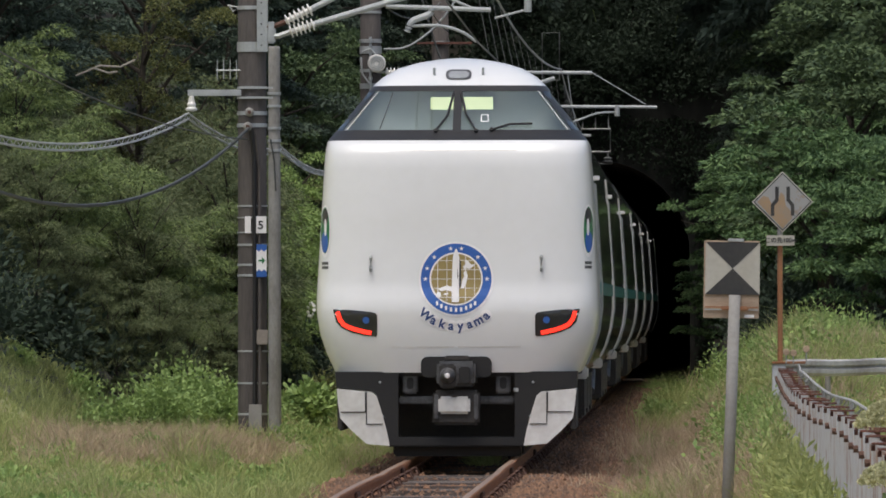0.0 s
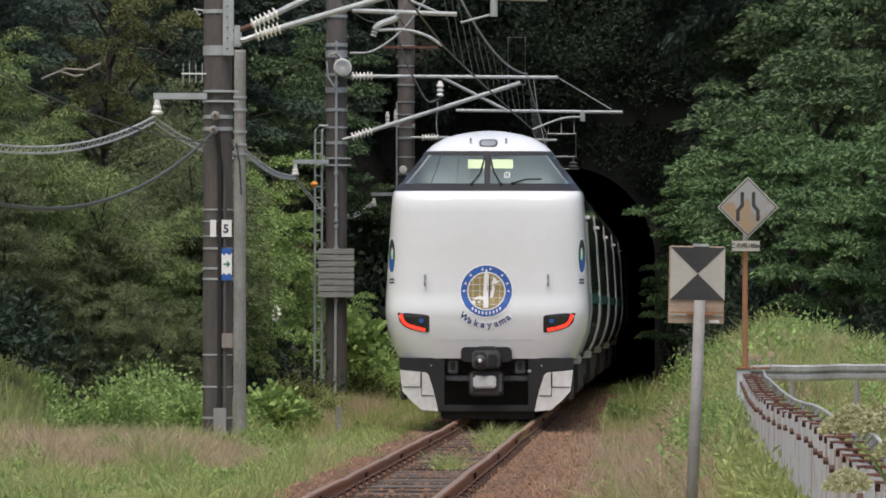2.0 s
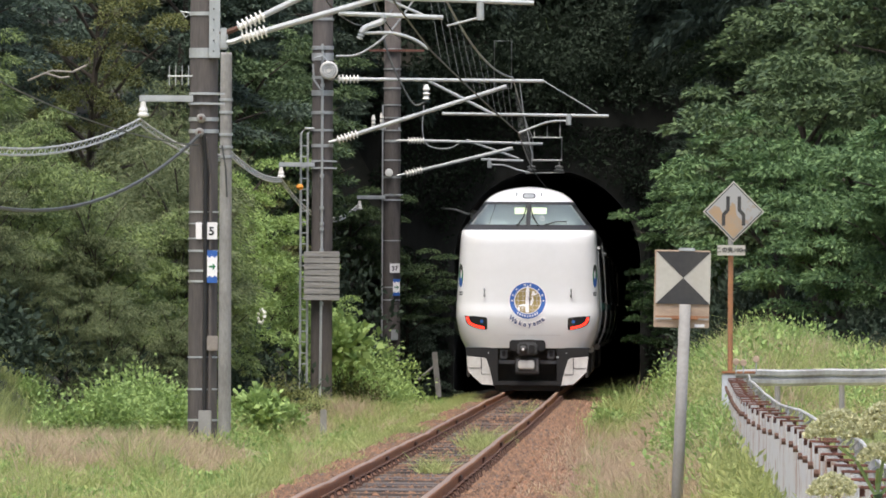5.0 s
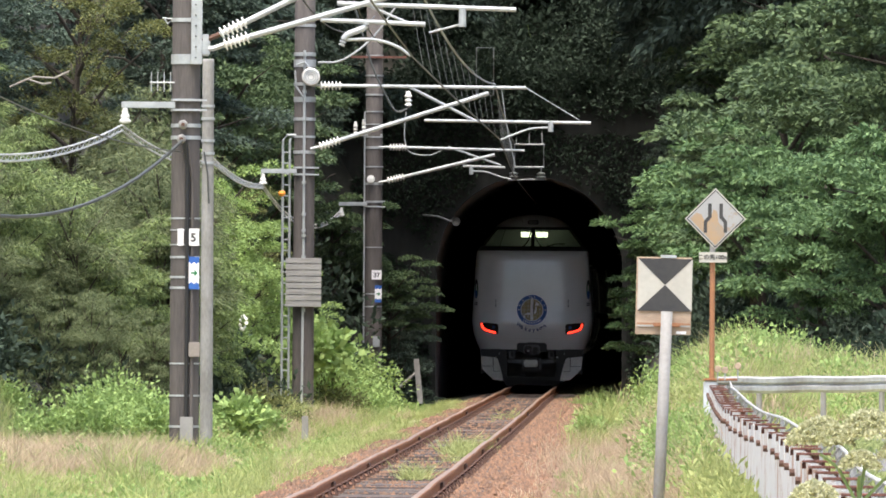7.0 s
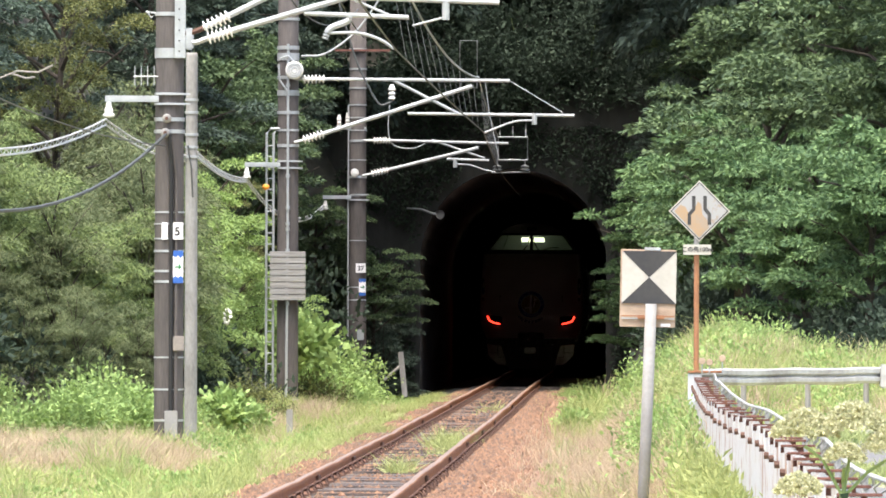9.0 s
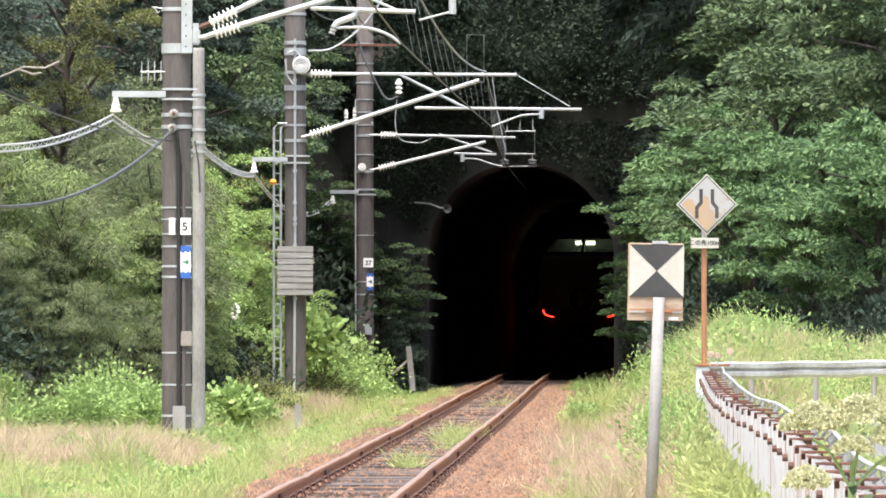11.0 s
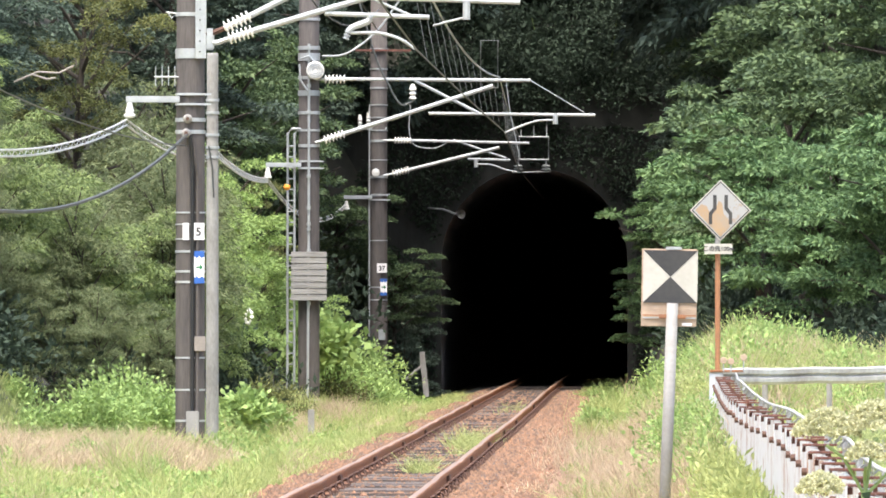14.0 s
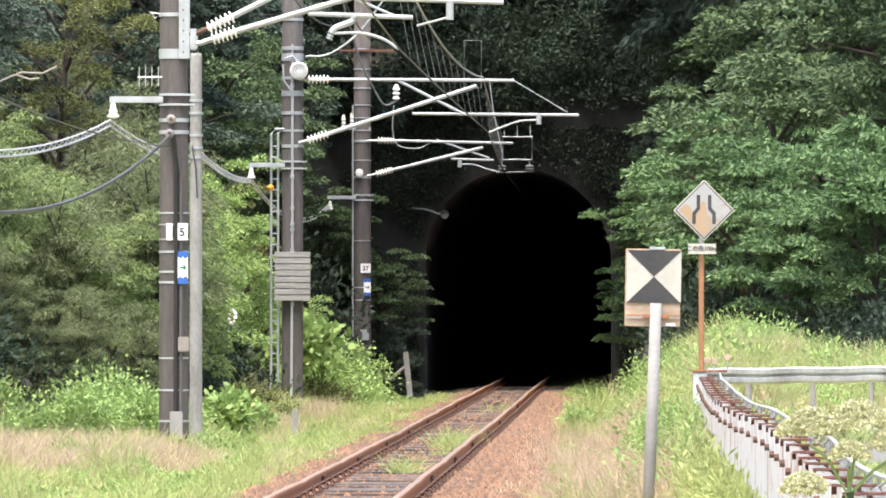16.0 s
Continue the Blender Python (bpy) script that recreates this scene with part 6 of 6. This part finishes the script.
    scatter(s, [(-6.9, 133, -0.1, 0.35), (-7.4, 137, -0.2, 0.4), (-5.0, 131, -0.05, 0.95), (-4.2, 133, -0.05, 0.9), (-5.75, 133, -0.05, 0.55), (-4.7, 136, 0, 1.1), (-3.75, 134, -0.05, 0.75), (-6.3, 137, -0.1, 0.5), (-2.05, 185, -0.1, 1.15), (-1.7, 190, -0.1, 0.9), (-2.4, 189, 0.1, 1.3), (-1.35, 197, -0.15, 0.8), (-2.0, 201, 0.2, 1.2), (3.6, 143, -0.05, 0.7), (4.6, 140, -0.05, 0.75), (3.1, 150, -0.1, 0.55), (2.6, 129, -0.05, 0.45), (5.4, 146, -0.1, 0.9), (2.75, 112, 0, 0.5), (2.5, 98, -0.05, 0.5), (2.35, 92, -0.05, 0.45), (1.95, 118, -0.1, 0.4), (1.45, 90, -0.08, 0.35), (1.62, 95, -0.08, 0.3), (3.3, 160, -0.1, 0.6), (3.9, 175, -0.2, 0.8), (-3.35, 108, -0.05, 0.35), (-4.3, 112, -0.05, 0.4), (3.2, 190, -0.2, 0.5), (3.8, 205, -0.2, 0.7), (1.7, 122, -0.05, 0.3), (1.9, 128, -0.05, 0.3), (1.6, 115, -0.05, 0.25), (3.5, 216, -0.2, 0.5), (3.0, 205, -0.1, 0.4), (-0.5, 221, -0.15, 0.35), (-1.0, 217, -0.15, 0.4)], 9)
    h = make_shrub(42, 0.6, 0.8, 1500, "leaf_bright", 0.17, 0.12, "broad-leaved vine heaped beside the pole")
    scatter(h, [(-3.0, 142, 0.15, 0.7), (-2.75, 144, 0.1, 0.55), (-2.5, 183, 0.8, 1.1), (2.25, 152, 0, 0.4), (2.6, 160, -0.05, 0.42), (2.5, 168, -0.1, 0.4), (2.9, 178, -0.1, 0.6)], 10)
    u = make_shrub(44, 0.8, 1.1, 1500, "leaf_shade", 0.13, 0.06, "leafy undergrowth, its leaf colour darkened for shade under the trees")
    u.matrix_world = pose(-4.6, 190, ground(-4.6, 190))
    y_shrub = make_shrub(43, 0.7, 0.9, 1500, "leaf_yellow", 0.11, 0.045, "yellowing shrub below the second pole")
    scatter(y_shrub, [(-2.15, 183, -0.1, 0.9), (-1.95, 186, -0.2, 0.8), (-3.0, 176, -0.1, 0.6), (5.9, 139, -0.1, 0.6), (4.1, 136, -0.1, 0.45), (-3.3, 170, 0, 0.7), (-2.7, 151, -0.15, 0.5), (-2.5, 160, -0.15, 0.55), (-2.3, 168, -0.2, 0.5)], 11)
    # dark thicket between the poles and the portal
    for x, y, z, k in ((-4.0, 203, 0, 0.7), (-4.6, 209, -0.2, 0.62), (-3.8, 215, -0.3, 0.58), (-4.1, 210, -0.3, 0.5), (-1.1, 215.5, -2.2, 0.42), (-4.2, 212, 0, 0.7), (-4.8, 199, 0, 0.75), (-2.3, 216.5, -0.5, 0.5), (-1.3, 218, -1.5, 0.42), (6.4, 217.5, 0, 0.7), (5.3, 218, -0.5, 0.5)):
        t = copy_thing(a if y < 214 else b, pose(x, y, ground(x, y) + z, 0, 0, x * 70))
        t.scale = (k, k, k * 1.1)
    # undergrowth, its shade put into the dark leaf colour
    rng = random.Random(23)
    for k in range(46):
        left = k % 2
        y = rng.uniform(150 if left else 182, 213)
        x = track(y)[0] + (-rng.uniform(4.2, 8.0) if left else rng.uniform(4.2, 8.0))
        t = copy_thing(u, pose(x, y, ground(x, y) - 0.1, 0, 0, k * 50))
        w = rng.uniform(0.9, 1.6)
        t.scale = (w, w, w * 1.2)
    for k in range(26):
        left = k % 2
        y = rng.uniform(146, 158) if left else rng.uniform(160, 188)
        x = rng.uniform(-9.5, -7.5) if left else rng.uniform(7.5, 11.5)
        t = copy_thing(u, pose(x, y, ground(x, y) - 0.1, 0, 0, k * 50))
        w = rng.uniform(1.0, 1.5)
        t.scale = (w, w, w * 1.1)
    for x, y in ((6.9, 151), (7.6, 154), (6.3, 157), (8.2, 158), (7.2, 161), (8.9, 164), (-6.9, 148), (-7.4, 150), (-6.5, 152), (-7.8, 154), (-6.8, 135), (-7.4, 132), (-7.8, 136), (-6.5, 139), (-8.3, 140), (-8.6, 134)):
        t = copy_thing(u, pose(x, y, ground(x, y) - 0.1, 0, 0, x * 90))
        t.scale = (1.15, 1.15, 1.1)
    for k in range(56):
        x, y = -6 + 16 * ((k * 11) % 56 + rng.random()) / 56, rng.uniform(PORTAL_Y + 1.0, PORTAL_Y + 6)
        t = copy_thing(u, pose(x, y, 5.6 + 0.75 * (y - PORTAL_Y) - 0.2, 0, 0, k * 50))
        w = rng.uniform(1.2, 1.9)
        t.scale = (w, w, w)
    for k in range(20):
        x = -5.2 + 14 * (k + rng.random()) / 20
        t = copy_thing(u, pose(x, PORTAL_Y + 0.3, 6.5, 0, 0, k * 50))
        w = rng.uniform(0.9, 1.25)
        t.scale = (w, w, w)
    # dead bare bough among the trees
    for pts in ([(-7.3, 160, 5.45), (-6.9, 160, 5.62), (-6.55, 160, 5.6), (-6.3, 160, 5.72)], [(-7.0, 160, 5.58), (-6.75, 160, 5.5), (-6.6, 160, 5.52)]):
        ob = part("dead_branch", tube(pts, 0.02, 6), "deadwood")
        tagged(ob, "bare grey dead branch among the trees", "branch")


build_plants()


def build_weeds():
    """Low leafy weeds over the verges, along the fence and on the mound."""
    rng = np.random.default_rng(91)

    def patch(name, spots, leaf, width, mat, label, per=110):
        c = np.repeat(np.array([(x, y, ground(x, y)) for x, y, w, h in spots]), per, 0)
        wh = np.repeat(np.array([(w, w, h) for x, y, w, h in spots]), per, 0)
        n = len(c)
        d = rng.normal(size=(n, 3))
        d /= np.linalg.norm(d, axis=1, keepdims=True)
        d[:, 2] = np.abs(d[:, 2])
        stems = np.repeat(rng.normal(size=(len(spots) * 8, 3)) * 0.5, (per + 7) // 8, 0)[:n] * np.array([1, 1, 0])
        roots = c + (d * rng.uniform(0.3, 1.0, (n, 1)) ** 0.6 * np.array([0.75, 0.75, 1.0]) + stems) * wh
        out = d * 0.8 + rng.normal(size=(n, 3)) * 0.5 + np.array([0, 0, 0.15])
        out /= np.linalg.norm(out, axis=1, keepdims=True)
        ob = blades_mesh(name, roots, roots + out * leaf * rng.uniform(0.6, 1.4, (n, 1)), width * rng.uniform(0.6, 1.4, n), mat, flat=0.55)
        tagged(ob, label, "weeds", kind="stuff")

    r = random.Random(29)
    low, broad, pale = [], [], []
    for k in range(420):
        y = 84 + 118 * r.random() ** 1.4
        x = track(y)[0] + (-r.uniform(1.75, 5.8) if k % 5 < 3 else r.uniform(2.1, 3.2 if y < 108 else 4.4))
        w = r.uniform(0.10, 0.30)
        if 2.15 < x - track(y)[0] < 2.8 and 92 < y < 150:
            continue
        (low, broad, pale, low)[k % 4].append((x, y, w, w * r.uniform(0.6, 1.1)))
    for y, u in ((103, 1.95), (105, 2.05), (100, 2.0), (107, 1.9), (98, 2.1), (110, 1.85), (168, 1.7), (172, 1.75), (165, 1.8), (176, 1.6), (160, 1.85), (182, 1.6)):
        broad.append((track(y)[0] + u, y, r.uniform(0.16, 0.24), r.uniform(0.12, 0.2)))
    for k in range(70):
        y = 54 + 50 * k / 70
        tall = smooth(50, 76, y)
        (pale if y < 76 else (low, pale, low)[k % 3]).append((fence_x(y) - 0.1 - r.uniform(0, 0.14), y, r.uniform(0.08, 0.14), 0.12 + 0.34 * tall * r.uniform(0.7, 1.1)))
    for k in range(150):
        y = r.uniform(112, 150)
        w = r.uniform(0.16, 0.36)
        (low, broad, low, pale)[k % 4].append((track(y)[0] + r.uniform(2.7, 6.6), y, w, w * r.uniform(1.1, 1.9)))
    patch("green_weeds", low, 0.055, 0.022, "leaf_bright", "low bright green leafy weeds in the verge", 220)
    patch("broad_weeds", broad, 0.085, 0.05, "leaf_bright", "broad-leaved green weeds beside the track", 80)
    patch("pale_weeds", pale, 0.08, 0.022, "grass", "pale yellow-green weeds in the verge", 150)


build_weeds()


def build_grass():
    """Grass, weeds and dry straw over the verges, in tufts."""
    rng = np.random.default_rng(77)

    def field(name, n, u0, u1, y0, y1, height, width, mat, label, patches=None, density=1.0, lean=0.35, power=1.0, keep=None):
        tufts = n // 9
        y = y0 + (y1 - y0) * rng.random(tufts) ** power
        u = rng.uniform(u0, u1, tufts)
        if patches:
            k = rng.integers(0, len(patches), tufts)
            p = np.array(patches)
            u = p[k, 0] + rng.normal(size=tufts) * p[k, 2]
            y = p[k, 1] + rng.normal(size=tufts) * p[k, 3]
        x = AX0 + SLOPE * (y - AY0) + u
        patchy = np.array([noise.noise(Vector((a * 0.9, b * 0.25, 7.0))) for a, b in zip(x, y)])
        hgt = height * np.clip(1 + 1.5 * patchy, 0.3, 2.2) * rng.uniform(0.6, 1.25, tufts)
        ok = np.ones(tufts, bool) if keep is None else keep(u, y, patchy)
        x, y, hgt = x[ok], y[ok], hgt[ok]
        z = np.array([ground(a, b) for a, b in zip(x, y)]) - 0.02
        c = np.repeat(np.stack([x, y, z], 1), 9, 0)
        hh = np.repeat(hgt, 9) * rng.uniform(0.5, 1.1, len(c))
        c[:, :2] += rng.normal(size=(len(c), 2)) * 0.045
        d = rng.normal(size=(len(c), 3)) * lean * 1.2
        d[:, 2] = 1.0
        tips = c + d * hh[:, None]
        ob = blades_mesh(name, c, tips, width * rng.uniform(0.6, 1.4, len(c)), mat, fold=0.5, flat=0.7)
        tagged(ob, label, "grass", kind="stuff")

    field("mound_stems", 9000, 2.6, 6.4, 114, 150, 0.30, 0.009, "grass", "tall flowering grass stems on the mound", lean=0.25)
    field("mound_straw", 12000, 2.6, 6.0, 112, 146, 0.3, 0.008, "straw", "dry stems among the mound grass", lean=0.3)
    pr = random.Random(61)
    spots = [(-pr.uniform(1.3, 5.8), 84 + 100 * pr.random() ** 1.4, pr.uniform(0.06, 0.2), pr.uniform(0.3, 1.2)) for _ in range(90)] + [(pr.uniform(2.0, 3.2), 74 + 90 * pr.random() ** 1.3, pr.uniform(0.05, 0.15), pr.uniform(0.3, 1.0)) for _ in range(50)]
    field("grass_tufts", 26000, 0, 0, 0, 0, 0.26, 0.009, "grass", "taller grass tufts scattered over the verge", spots, lean=0.4)
    spots = [(-pr.uniform(1.3, 5.8), 84 + 90 * pr.random() ** 1.4, pr.uniform(0.1, 0.25), pr.uniform(0.4, 1.5)) for _ in range(60)]
    field("straw_tufts", 14000, 0, 0, 0, 0, 0.2, 0.006, "straw", "thin dry straw tufts in the grass", spots, lean=0.4)
    on_right = lambda u, y, p: ((u > 2.3) | (p > 0.12)) & ~((u > 2.1) & (u < 2.8) & (y > 90) & (y < 150) & (p < 0.3))
    on_left = lambda u, y, p: (u < -1.08 + 0.8 * p)
    field("grass", 270000, -7.0, -0.85, 84, 207, 0.11, 0.010, "grass", "green verge grass beside the track", power=1.25, keep=on_left)
    field("tall_grass", 16000, -7.0, -3.0, 108, 150, 0.24, 0.011, "grass", "taller green grass by the poles")
    field("tall_grass", 16000, -4.8, -1.9, 138, 196, 0.26, 0.011, "grass", "tall yellowing grass between the poles")
    field("bank_grass", 34000, -10.5, -6.2, 100, 142, 0.24, 0.012, "grass", "rough grass on the bank below the thicket")
    field("grass", 150000, 1.7, 6.0, 70, 207, 0.11, 0.010, "grass", "green verge grass by the road side", power=1.3, keep=on_right)
    field("mound_grass", 70000, 2.6, 6.2, 114, 160, 0.26, 0.011, "grass", "tall bright grass on the mound")
    field("dry_straw", 120000, 0, 0, 0, 0, 0.29, 0.007, "straw", "dry pinkish straw in the verge", [(-3.7, 112, 0.35, 5), (-4.3, 114, 0.3, 5), (-3.2, 118, 0.25, 4), (-4.9, 116, 0.3, 4), (2.45, 98, 0.18, 6), (2.5, 108, 0.18, 6), (2.55, 120, 0.2, 6), (2.4, 127, 0.2, 7), (2.5, 136, 0.2, 6), (2.55, 96, 0.28, 9), (2.35, 110, 0.3, 8), (2.3, 125, 0.3, 8), (2.85, 90, 0.22, 6), (2.6, 102, 0.25, 6), (2.4, 117, 0.2, 5), (2.55, 112, 0.15, 6), (3.0, 84, 0.2, 5), (2.5, 130, 0.2, 6), (2.35, 122, 0.2, 6), (2.5, 104, 0.2, 6), (-5.2, 122, 0.4, 4), (-2.9, 150, 0.2, 3), (-2.75, 168, 0.2, 3)], lean=0.3)
    field("track_grass", 2600, 0, 0, 0, 0, 0.17, 0.009, "grass", "grass tufts growing between the rails", [(0.34, 123, 0.09, 1.8), (0.36, 120, 0.08, 1.2), (0.3, 126, 0.1, 1.5), (0.35, 121.5, 0.1, 1.5), (0.33, 124, 0.1, 1.5), (0.3, 125, 0.12, 1.5), (0.2, 172, 0.12, 3)], lean=0.5)
    field("track_weed", 420, 0, 0, 0, 0, 0.17, 0.008, "grass", "small weed tuft between the rails", [(0.13, 105.5, 0.06, 0.5)], lean=0.6)
    field("track_weeds", 1100, 0, 0, 0, 0, 0.17, 0.008, "straw", "small dry weed between the rails", [(1.6, 100, 0.2, 12), (1.9, 92, 0.15, 8), (-1.3, 112, 0.15, 12), (1.5, 130, 0.2, 12)], lean=0.55)
    field("seed_stalks", 90, 0, 0, 0, 0, 0.75, 0.016, "straw", "tall dry seed stalks beside the tunnel approach", [(2.4, 174, 0.08, 1.2)], lean=0.1)
    field("reeds", 2200, 0, 0, 0, 0, 0.4, 0.012, "grass", "long grass tuft beside the tunnel approach", [(2.0, 170, 0.16, 3), (2.2, 163, 0.14, 3)], lean=0.45)
    field("reeds", 1500, 0, 0, 0, 0, 0.45, 0.010, "grass", "tall reed grass at the thicket's edge", [(-6.3, 131, 0.3, 1.5), (1.95, 140, 0.15, 4), (2.2, 162, 0.15, 4)], lean=0.3)


build_grass()


def build_umbel():
    """A large cream flower head on a thick stalk, close by."""
    def plant(x, y, z, size, seed, heads):
        p = thing("umbel_plant", pose(x, y, -0.1), "tall plant with cream domed flower heads", "flower", "umbel plants")
        rng = random.Random(seed)
        top = z + 0.1
        part("stalk", tube([(0, 0, 0), (0.01, 0, top * 0.6), (0.0, 0, top - 0.10 * size)], 0.012, 8), "stalk", p)
        for hx, hz, r in heads:
            roots, tips = [], []
            c = Vector((hx, rng.uniform(-0.06, 0.06), top + hz))
            part("branch", tube([(0, 0, top - 0.12 * size), (hx * 0.55, 0, top + hz - 0.07), tuple(c - Vector((0, 0, 0.03)))], 0.006, 6), "stalk", p)
            for k in range(int(1400 * r)):
                an, q = rng.uniform(0, 6.28), math.sqrt(rng.random())
                g = c + Vector((math.cos(an) * r * q, math.sin(an) * r * q, r * 0.75 * (1 - q * q)))
                for w in range(34):
                    d = Vector((rng.gauss(0, 1), rng.gauss(0, 1), rng.gauss(0.5, 0.7))).normalized()
                    s = g + d * rng.uniform(0, 0.010)
                    roots.append(tuple(s))
                    tips.append(tuple(s + d * 0.010))
            blades_mesh("flower_head", np.array(roots), np.array(tips), np.full(len(roots), 0.009), "umbel", p)
        lr, lt = [], []
        for k in range(26):
            an = rng.uniform(0, 6.28)
            a = Vector((rng.gauss(0, 0.03), rng.gauss(0, 0.03), top * rng.uniform(0.72, 0.9)))
            d = Vector((math.cos(an), math.sin(an), rng.uniform(-0.3, 0.4)))
            lr.append(tuple(a))
            lt.append(tuple(a + d * rng.uniform(0.05, 0.1)))
        blades_mesh("leaves", np.array(lr), np.array(lt), np.full(len(lr), 0.035), "leaf_mid", p)

    plant(1.30, 30.0, 1.13, 1.0, 5, [(-0.12, 0.07, 0.105), (0.04, 0.09, 0.11), (0.0, 0.0, 0.06), (0.14, 0.03, 0.08)])
    plant(1.145, 29.5, 1.03, 0.6, 6, [(0.0, 0.0, 0.075)])


build_umbel()


def build_ivy():
    """Dark creepers over the portal's face, thinning towards the arch."""
    nr = np.random.default_rng(5)
    n = 52000
    x, z = nr.uniform(-6, 8.5, n), nr.uniform(-0.2, 9.5, n)
    cx = track(PORTAL_Y)[0] + BORE
    inside = ((np.abs(x - cx) < HALF + 0.12) & (z < SPRING)) | ((x - cx) ** 2 + (z - SPRING) ** 2 < (HALF + 0.12 + 0.5 * nr.random(n) ** 2) ** 2)
    patch = np.array([noise.noise(Vector((a * 0.7, b * 0.7, 2.0))) for a, b in zip(x, z)])
    ok = ~inside & (patch > -0.3)
    x, z, patch = x[ok], z[ok], patch[ok]
    n = len(x)
    roots = np.stack([x, PORTAL_Y - 0.08 - 0.5 * np.clip(patch + 0.2, 0, 1) * nr.random(n), z], 1)
    d = nr.normal(size=(n, 3)) * np.array([0.7, 0.4, 0.5]) + np.array([0, -0.35, -0.5])
    d /= np.linalg.norm(d, axis=1, keepdims=True)
    ob = blades_mesh("ivy", roots, roots + d * nr.uniform(0.08, 0.16, (n, 1)), nr.uniform(0.04, 0.08, n), "leaf_shade", flat=0.5)
    tagged(ob, "dark ivy creeping over the tunnel portal", "ivy", kind="stuff")


build_ivy()


def build_blossoms():
    b = thing("blossom", pose(-3.54, 168.0, 1.52), "small white blossom on the shrub", "flower")
    for k in range(9):
        an = k * 0.7
        part("petal", turned([(0.0, 0), (0.03, 0.01), (0.035, 0.02), (0.0, 0.025)], pose(0.06 * math.cos(an), -0.1, 0.12 * math.sin(an), 70, 0, k * 30), 8), "petal", b)
    f = thing("orange_fruit", pose(-3.05, 178.5, 3.94), "single orange fruit in the foliage", "fruit")
    part("skin", turned([(0.0, -0.06), (0.05, -0.04), (0.07, 0), (0.05, 0.045), (0.0, 0.06)], None, 12), "orange", f)
    part("calyx", turned([(0.0, 0.055), (0.03, 0.06), (0.0, 0.075)], None, 8), "stalk", f)


build_blossoms()

motions()
